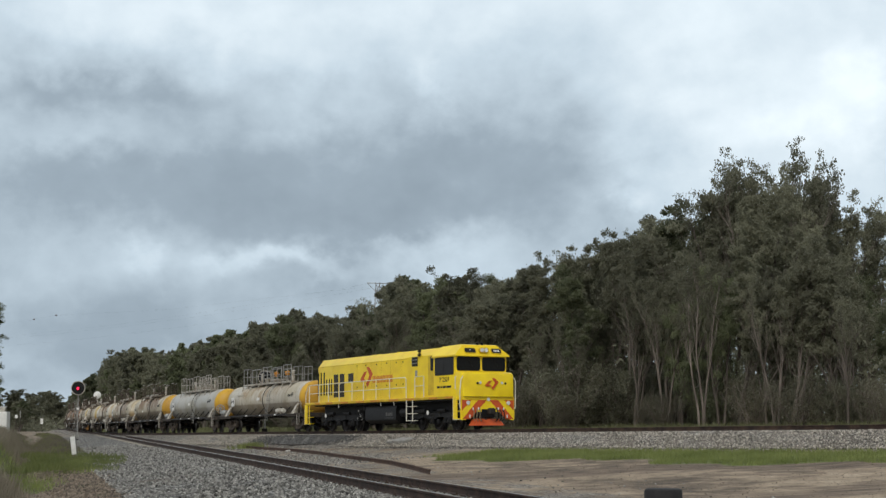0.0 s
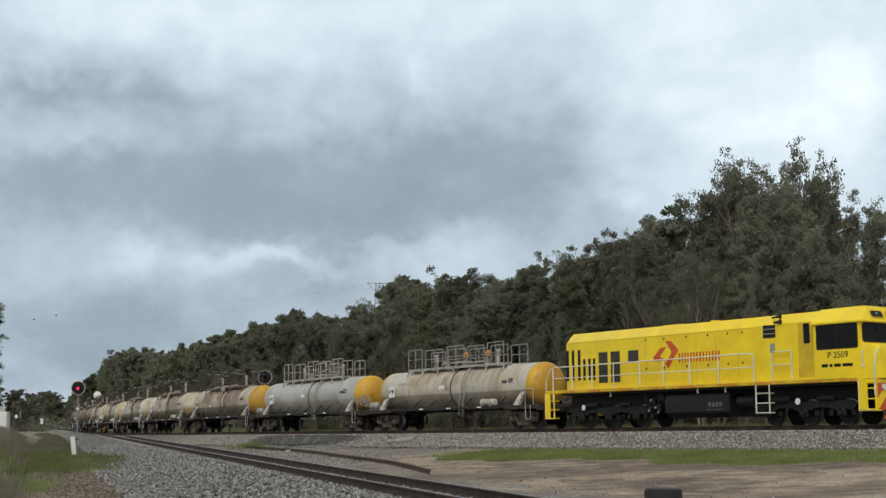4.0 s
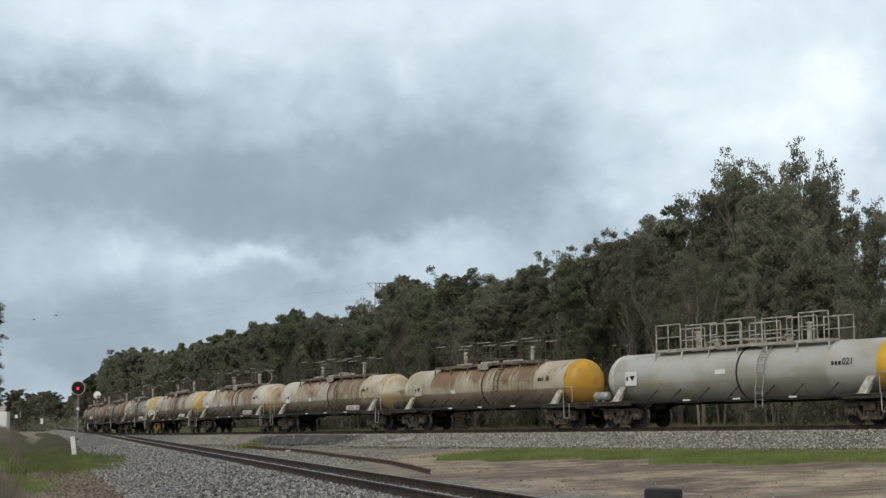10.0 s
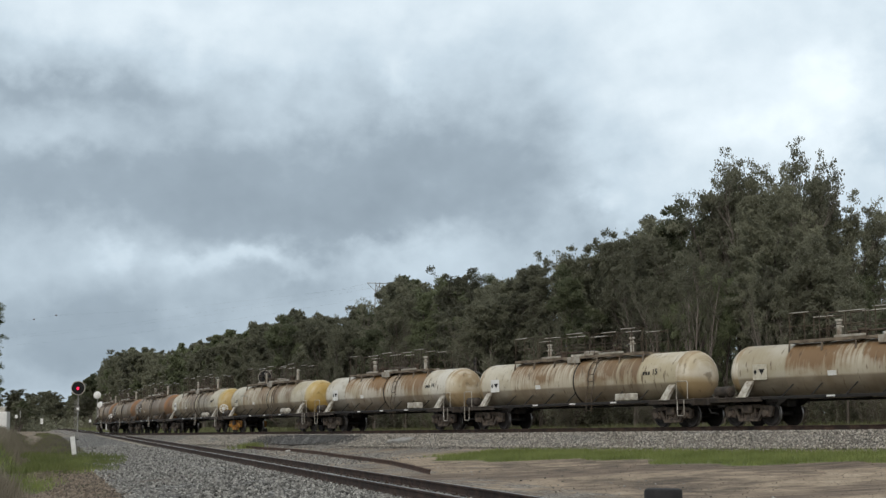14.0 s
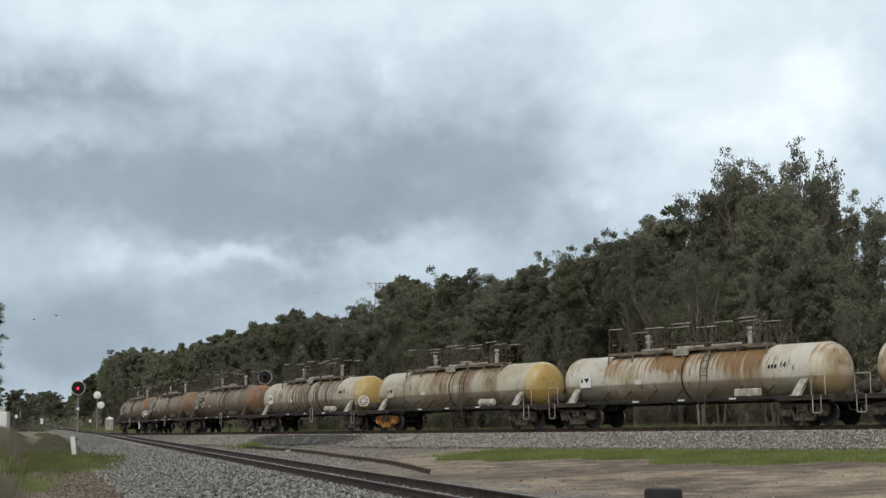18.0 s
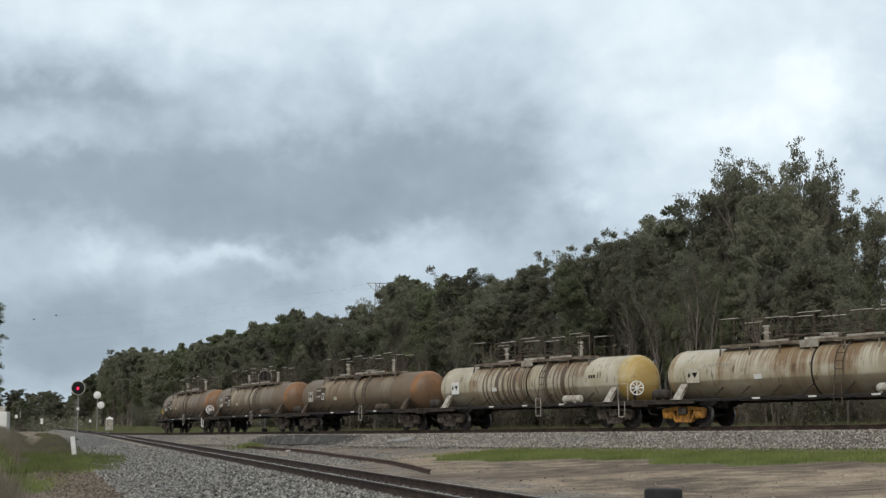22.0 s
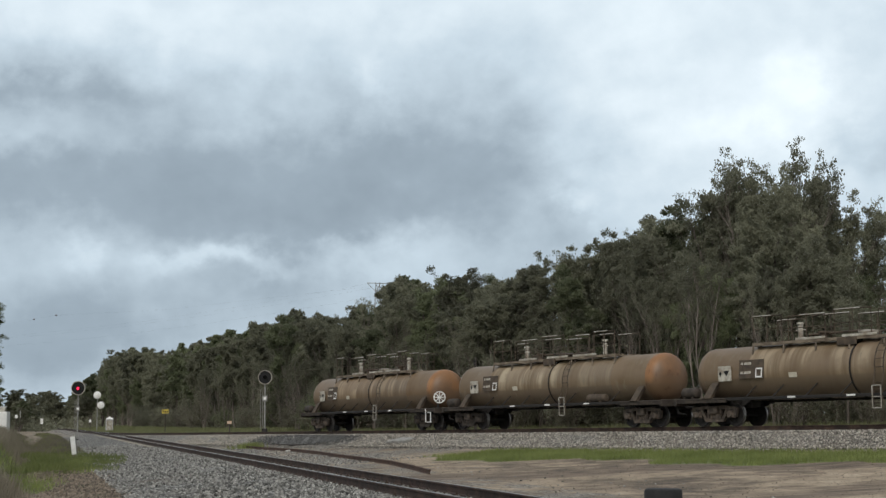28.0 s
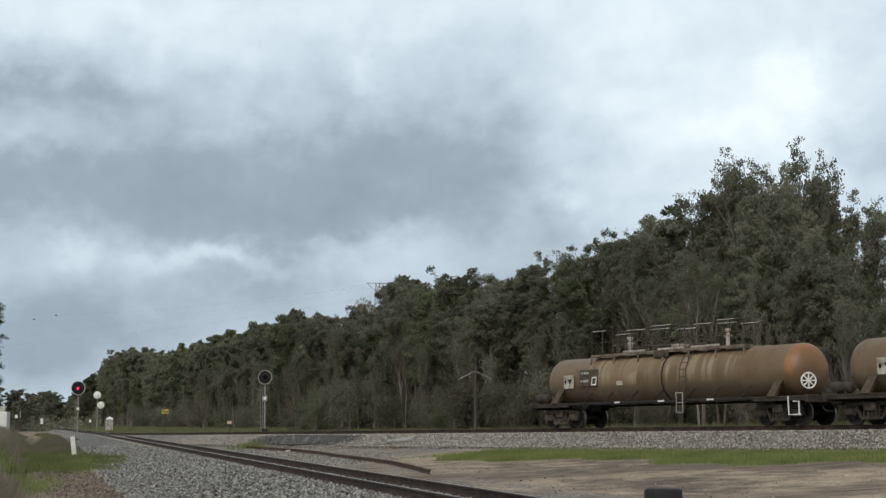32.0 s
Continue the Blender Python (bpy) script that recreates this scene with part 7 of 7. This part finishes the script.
m = 16000
sy = 26 + 60 * rng.random(m) ** 1.2
e = rng.uniform(1.9, 8.0, m)
sx = NEAR_C + NEAR_M * (sy - 30) + e / NEAR_N.x
gh = ground_height(sx, sy)
ok = (gh[4] < -2.4) & (rng.random(m) < 0.015 + 0.985 * (gh[6] > -16) * np.clip((9 - e) / 5, 0, 1))
stones("loose_stones", np.stack([sx, sy, gh[0] + 0.006], 1)[ok], rng.uniform(0.018, 0.042, m)[ok], "loose stones scattered between the two tracks", 46)

# dark spill of fine gravel on the shoulder of the far track
spill = []
for i, sv in enumerate(np.linspace(2.0, 12.0, 26)):
    wdt = 1.0 - abs(i / 12.5 - 1) ** 3
    spill.append([beside(sv, -(1.75 + a * (0.95 * wdt + 0.05) + 0.08 * math.sin(i * 1.7 + a * 5)), float(np.interp(1.75 + a * (0.95 * wdt + 0.05), [1.45, 1.9, 2.35, 2.8], [-0.235, -0.36, -0.55, -0.76])) + 0.06 * wdt + 0.012 * math.sin(i * 2.3 + a * 9)) for a in (0, 0.25, 0.5, 0.75, 1.0)])
tagged(part("gravel_spill", Form().loft(spill, closed=False), DARK_GRAVEL, None), "dark fine gravel spilled on the ballast shoulder", "gravel", kind="structure")

rngs = np.random.default_rng(71)
m = 7000
ss, ww = rngs.normal(6.8, 3.0, m), rngs.normal(2.15, 0.36, m)
ok = (ss > 0) & (ss < 15) & (ww > 1.5) & (ww < 3.1)
an = np.interp(ss, WAY_S, WAY_A)
lie = np.interp(ww, [1.45, 1.9, 2.35, 2.8], [-0.235, -0.36, -0.55, -0.74]) + 0.055
pts = np.stack([np.interp(ss, WAY_S, WAY_X) - ww * np.cos(an), np.interp(ss, WAY_S, WAY_Y) - ww * np.sin(an), np.interp(ss, WAY_S, WAY_Z) + lie], 1)[ok]
stones("loose_stones", pts, rngs.uniform(0.015, 0.04, len(pts)), "dark stones of the spill on the ballast shoulder", 49, DARK_STONE)

# ---- trackside things ----


def signal(x, y, z, high, dia, label, red, turn):
    """Round-faced colour light signal on a thin mast."""
    sg = tagged(new("railway_signal"), label, "signal", group="round railway signals")
    sg.matrix_basis = pose(x, y, z, 0, 0, turn)
    mast = part("mast", Form().tube([(0, 0, -0.2), (0, 0, high)], 0.055, 10), GALV, sg)
    part("base", Form().box(-0.17, 0.17, -0.17, 0.17, -0.3, 0.10, 0.03), STEEL_DARK, sg)
    R = dia / 2
    part("target", Form().spin([(-0.10, R * 0.91), (-0.13, R * 0.91), (-0.125, 0.0)], "y", 36, (0, 0, high)), BLACK, sg, "black round signal face")
    part("rim", Form().spin([(-0.06, R * 0.9), (-0.06, R), (-0.16, R), (-0.16, R * 0.9)], "y", 36, (0, 0, high), True), PALE_RAIL, sg, "pale metal rim")
    if red:
        glow = bpy.data.materials.new("red_signal_light")
        glow.use_nodes = True
        e = glow.node_tree.nodes["Principled BSDF"]
        e.inputs["Base Color"].default_value = (0.8, 0.02, 0.05, 1)
        e.inputs["Emission Color"].default_value, e.inputs["Emission Strength"].default_value = (1.0, 0.02, 0.10, 1), 1.6
        lamp = Form().spin([(-0.14, R * 0.20), (-0.165, R * 0.17), (-0.17, 0.0)], "y", 20, (-0.02, 0, high - 0.03))
        part("lamp", lamp, glow, sg, "glowing red light")
    else:
        part("lamp", Form().spin([(-0.14, R * 0.26), (-0.165, R * 0.22), (-0.17, 0.0)], "y", 20, (0.0, 0, high + 0.02)), GLASS, sg, "unlit lamp lens")
    part("hood", Form().spin([(-0.14, R * 0.34), (-0.26, R * 0.34), (-0.26, R * 0.31), (-0.14, R * 0.31)], "y", 20, (0, 0, high), True), BLACK, sg)
    plate_z = high * 0.60
    part("number_plate", Form().box(-0.16, 0.16, -0.085, -0.065, plate_z - 0.18, plate_z + 0.18, 0.01), GALV, sg)
    part("plate_bars", Form().box(-0.08, 0.08, -0.092, -0.084, plate_z - 0.08, plate_z + 0.08, 0.004), WHITE, sg)
    f = Form()
    for x0 in (-0.30, -0.16):
        f.tube([(x0, 0.08, 0.0), (x0, 0.08, high * 0.78)], 0.014, 5)
    for k in range(8):
        f.tube([(-0.30, 0.08, 0.3 + k * 0.28), (-0.16, 0.08, 0.3 + k * 0.28)], 0.010, 4)
    part("ladder", f, GALV, sg)
    return sg


def on_view(px, depth):
    """Sideways place of something seen at that share of the view, at that depth."""
    return (px - 784) / 2629.08 * depth


signal(on_view(141, 125), 125, 0.60, 4.3, 1.18, "round railway signal showing red beside the near track", True, 0)
signal(on_view(470, 97), 97, 1.45, 3.4, 0.92, "unlit round railway signal behind the far track", False, 0)

post = tagged(new("marker_post"), "leaning white wooden marker post in the grass", "post")
post.matrix_basis = pose(on_view(138, 67), 67, 0.18, 2, -7, 10)
part("post", Form().box(-0.10, 0.10, -0.06, 0.06, -0.3, 1.08, 0.015), WHITE, post)
part("post_foot", Form().box(-0.11, 0.11, -0.07, 0.07, -0.3, 0.06, 0.015), TIMBER, post)

tgt = tagged(new("signal_back"), "two white round signal backs on a thin mast", "signal")
tgt.matrix_basis = pose(on_view(175, 215), 215, 1.1)
part("mast", Form().tube([(0, 0, -0.2), (0, 0, 5.1)], 0.07, 8), GALV, tgt)
part("arm", Form().tube([(0, 0, 3.7), (0.5, 0, 3.7)], 0.05, 6), GALV, tgt)
for x, z, r in ((-0.05, 5.1, 0.54), (0.5, 3.65, 0.52)):
    part("disc", Form().spin([(-0.12, 0.0), (-0.10, r * 0.8), (-0.04, r), (0.02, r), (0.04, 0)], "y", 28, (x, 0, z)), WHITE, tgt, "white round disc")

hut = tagged(new("relay_cabinet"), "small grey trackside cabinet with a pale roof", "cabinet")
hut.matrix_basis = pose(on_view(197, 212), 212, 0.95, 0, 0, 12)
part("body", Form().box(-0.52, 0.52, -0.4, 0.4, -0.2, 1.75, 0.03), surface("pale_grey_cabinet", (0.46, 0.47, 0.47), (0.36, 0.37, 0.37), 2, 30, 0.5, 0, 0.03), hut)
part("door", Form().box(-0.40, 0.40, -0.43, -0.40, 0.1, 1.6, 0.02), PALE_STEEL, hut)
part("roof", Form().loft([[(-0.62, -0.5, 1.75), (0.62, -0.5, 1.75), (0.62, 0.5, 1.75), (-0.62, 0.5, 1.75)], [(-0.05, -0.05, 2.15), (0.05, -0.05, 2.15), (0.05, 0.05, 2.15), (-0.05, 0.05, 2.15)]]), WHITE, hut)

shed = tagged(new("equipment_box"), "white painted equipment box in the weeds", "cabinet")
shed.matrix_basis = pose(on_view(4, 88), 88, 0.95, 0, 0, 6)
part("body", Form().box(-0.5, 0.5, -0.5, 0.5, -0.3, 1.62, 0.03), WHITE, shed)
part("vent_cowl", Form().box(0.0, 0.32, -0.15, 0.15, 1.62, 1.88, 0.03), PALE_STEEL, shed)
part("vent_lid", Form().box(-0.04, 0.36, -0.2, 0.2, 1.88, 1.93, 0.015), WHITE, shed)


def sign(px, depth, z0, z1, wide, high, paint, label, two=False):
    sn = tagged(new("trackside_sign"), label, "sign")
    x = on_view(px, depth)
    sn.matrix_basis = pose(x, depth, z0)
    part("post", Form().tube([(0, 0, -0.3), (0, 0, z1 - z0)], 0.045, 6), TIMBER if not two else GALV, sn)
    part("board", Form().box(-wide / 2, wide / 2, -0.06, -0.03, z1 - z0 - high / 2, z1 - z0 + high / 2, 0.01), paint, sn)
    return sn


YELLOW_SIGN = surface("faded_yellow_sign", (0.55, 0.42, 0.05), (0.35, 0.27, 0.06), 4, 40, 0.6)
sy = sign(295, 152, 1.2, 3.2, 0.7, 0.42, YELLOW_SIGN, "faded yellow sign on a post by the trees")
part("bars", bars((0.12, 0.16, 0.12), 0.12, 0.06)(), BLACK, sy, "", at=pose(0, -0.066, 2.0))
sign(408, 100, 1.3, 1.95, 0.30, 0.20, surface("orange_board", (0.62, 0.48, 0.36), (0.6, 0.3, 0.15), 9, 40, 0.6), "small orange and white marker beside the track")
sign(163, 230, 1.3, 2.55, 0.36, 0.42, WHITE, "small white board near the junction")
sign(33, 190, 1.5, 3.0, 0.35, 0.40, WHITE, "small white board by the trees")
sign(78, 260, 1.6, 2.6, 0.5, 1.0, WHITE, "white marker posts beside the line")
sign(40, 185, 1.4, 3.2, 0.12, 0.9, GALV, "thin grey post by the trees")
f = Form()
mastx = tagged(new("crossing_mast"), "thin white mast with a crossbar far along the line", "mast")
mastx.matrix_basis = pose(on_view(97, 330), 330, 1.5)
part("mast", Form().tube([(0, 0, -0.3), (0, 0, 3.6)], 0.12, 6), WHITE, mastx)
part("arm", Form().box(-0.2, 1.3, -0.05, 0.05, 0.7, 0.95, 0.02), WHITE, mastx)

pole = tagged(new("timber_pole"), "old dark timber pole with two sloping stay wires", "pole")
px_, py_ = on_view(840, 74), 74
pole.matrix_basis = pose(px_, py_, 1.45)
part("pole", Form().tube([(0, 0, -0.4), (0.01, 0, 1.8), (0.03, 0, 3.65)], [0.075, 0.065, 0.05], 8), TIMBER, pole)
part("insulator", Form().spin([(3.2, 0.03), (3.3, 0.08), (3.35, 0.05), (3.45, 0.08), (3.5, 0.03)], "z", 8), STEEL_DARK, pole)
for sgx in (-1, 1):
    part("stay", Form().tube([(0, -0.02, 2.95), (sgx * 0.85, -0.02, 2.52)], 0.02, 5), GALV, pole)
for px, d in ((803, 73), (560, 104), (620, 92)):
    fp = tagged(new("fence_post"), "short dark fence post at the edge of the trees", "post", group="old fence posts")
    fp.matrix_basis = pose(on_view(px, d), d, 1.3)
    part("post", Form().tube([(0, 0, -0.3), (0, 0, 0.75)], 0.05, 6), TIMBER, fp)

# spare rail lying between the tracks
spare = [(-11.0, 83.6), (-9.4, 79.0), (-7.3, 73.6), (-5.6, 67.8), (-4.4, 62.6), (-3.1, 57.6), (-1.9, 52.8), (-1.0, 48.0), (-0.4, 44.2)]
pts = []
for i, (x, y) in enumerate(spare):
    x1, y1 = spare[min(i + 1, len(spare) - 1)]
    x0, y0 = spare[max(i - 1, 0)]
    d = Vector((x1 - x0, y1 - y0, 0)).normalized()
    pts.append((Vector((x, y, ground_z(x, y) + 0.15)), Vector((d.y, -d.x, 0))))
sr = tagged(new("spare_rail"), "rust-red length of old rail lying on the gravel", "rail")
sweep("rail_length", pts, RAIL_PROFILE, RUST_RAIL, sr)

slab = tagged(new("concrete_slab"), "pale concrete cover slab lying in the gravel", "slab")
SLAB_S = -4.85
gx0, gy0, gz0, ga0 = way(SLAB_S)
slab.matrix_basis = pose(gx0, gy0, gz0, 0, 0, math.degrees(ga0)) @ pose(-2.28, 0, -0.47, 0, -17, 0)
part("slab", Form().box(-0.26, 0.26, -0.55, 0.75, -0.06, 0.07, 0.02), SLAB, slab)
part("slab", Form().box(-0.34, 0.0, 0.8, 1.15, -0.06, 0.05, 0.02), SLAB, slab)

# dark rubber stump near the camera
bx, by = on_view(1168, 26.5), 26.5
stump = tagged(new("black_bollard"), "low black rubber block standing in the dirt", "bollard")
bz = EYE_Z - (864 - 754) / 2629.08 * by
stump.matrix_basis = pose(bx, by, bz)
part("body", Form().spin([(-0.75, 0.33), (-0.05, 0.335), (-0.015, 0.32), (0.0, 0.29), (0.0, 0.0)], "z", 28), surface("black_rubber", (0.022, 0.02, 0.02), (0.012, 0.011, 0.011), 5, 40, 0.8), stump)

rag = Form()
rx, ry = on_view(520, 74.5), 74.5
for k in range(5):
    rag.box(-0.35 + k * 0.16, -0.16 + k * 0.16, -0.1 + 0.05 * (k % 2), 0.1, 0.0, 0.05 + 0.03 * (k % 3), 0.015)
rg = tagged(new("white_debris"), "scrap of pale debris beside the old rail", "debris")
rg.matrix_basis = pose(rx, ry, ground_z(rx, ry), 0, 0, 20)
part("scrap", rag, WHITE, rg)

# ---- power line far behind the trees ----
pylon = tagged(new("power_pylon"), "grey lattice power pylon standing behind the trees", "pylon")
PD = 420.0
pylon.matrix_basis = pose(on_view(668, PD), PD, 1.0)
f = Form()
top = 41.0
for sx in (-1, 1):
    for sy in (-1, 1):
        f.tube([(sx * 2.6, sy * 2.6, 0), (sx * 0.7, sy * 0.7, top - 4), (sx * 0.5, sy * 0.5, top)], 0.10, 4)
for k in range(12):
    z = top * k / 12
    w = 2.6 - 1.9 * k / 12
    w2 = 2.6 - 1.9 * (k + 1) / 12
    for sy in (-1, 1):
        f.tube([(-w, sy * w, z), (w2, sy * w2, z + top / 12)], 0.06, 4)
        f.tube([(w, sy * w, z), (-w2, sy * w2, z + top / 12)], 0.06, 4)
part("tower", f, GALV, pylon)
f = Form()
f.tube([(-3.0, 0, top), (3.4, 0, top - 0.2)], 0.10, 4)
f.tube([(-3.0, 0, top), (0, 0, top - 3)], 0.07, 4)
f.tube([(3.4, 0, top - 0.2), (0, 0, top - 3)], 0.07, 4)
part("crossarm", f, GALV, pylon)
wires = tagged(new("power_line"), "thin power lines hanging high over the fields", "wires")
for k, (x0, z0, z1) in enumerate(((-3.0, 41.8, 33.0), (3.2, 41.5, 32.6), (0.0, 38.5, 30.0))):
    pts = []
    a, b = Vector((on_view(668, PD) + x0, PD, z0)), Vector((-330, 640, z1 + 8))
    for t in np.linspace(0, 1, 30):
        q = a.lerp(b, t)
        q.z -= 9 * 4 * t * (1 - t)
        pts.append(q)
    part("wire", Form().tube(pts, 0.006, 4), STEEL_DARK, wires)
BALLS = [Vector((on_view(px, d), d, EYE_Z + (755 - py) / 2629.08 * d)) for px, py, d in ((98, 559, 560), (59, 566, 575))]
run = [Vector((on_view(668, PD) + 3.2, PD, 41.5)), BALLS[0].lerp(Vector((on_view(668, PD) + 3.2, PD, 41.5)), 0.4) - Vector((0, 0, 1.5)), *BALLS, BALLS[1] + (BALLS[1] - BALLS[0]) * 8]
part("wire", Form().tube(run, 0.006, 4), STEEL_DARK, wires)
BALL = surface("dark_orange_ball", (0.10, 0.05, 0.03), (0.06, 0.035, 0.025), 4, 40, 0.6)
for q in BALLS:
    ball = tagged(new("marker_ball"), "dark aircraft warning ball on the power line", "ball", group="warning balls")
    ball.matrix_basis = Matrix.Translation(q)
    part("ball", Form().spin([(-0.34, 0.0), (-0.24, 0.24), (0, 0.34), (0.24, 0.24), (0.34, 0.0)], "z", 12), BALL, ball)


def travelled(t):
    """Metres that the train has gone at t seconds; it eases a little along the way."""
    ease = 0.107924 + t * (-0.0425549 + t * (0.0044268 + t * (-4.77946e-4 + t * (5.65e-5 + t * (-2.006061e-6 + t * 2.063701e-8)))))
    return 5.755992 * t - 0.00234733 * t * t - ease


def motions():
    """The train rolls along the far track, its wheels turn, and the clouds drift."""
    for thing, s0, half in TRAIN:
        rows = []
        for k in range(33):
            s = s0 - travelled(k)
            x0, y0, z0, _ = way(s - half)
            x1, y1, z1, _ = way(s + half)
            mid, d = Vector(((x0 + x1) / 2, (y0 + y1) / 2, (z0 + z1) / 2)), Vector((x0 - x1, y0 - y1, z0 - z1))
            yaw, rise = math.atan2(d.y, d.x), math.atan2(d.z, math.hypot(d.x, d.y))
            rows.append((float(k), Matrix.Translation(mid) @ pose(0, 0, 0, 0, 0, math.degrees(yaw)) @ pose(0, 0, 0, 0, -math.degrees(rise), 0)))
        walk(thing, rows)
    for w, x, r in WHEELSETS:
        walk(w, [(k / 10, pose(x, 0, r, 0, math.degrees(travelled(k / 10) / r), 0)) for k in range(321)])
    walk(clouds, [(0.0, pose(0, 0, 0, 0, 0, -1.25)), (16.0, pose(0, 0, 0, 0, 0, 0)), (32.0, pose(0, 0, 0, 0, 0, 1.25))])


motions()
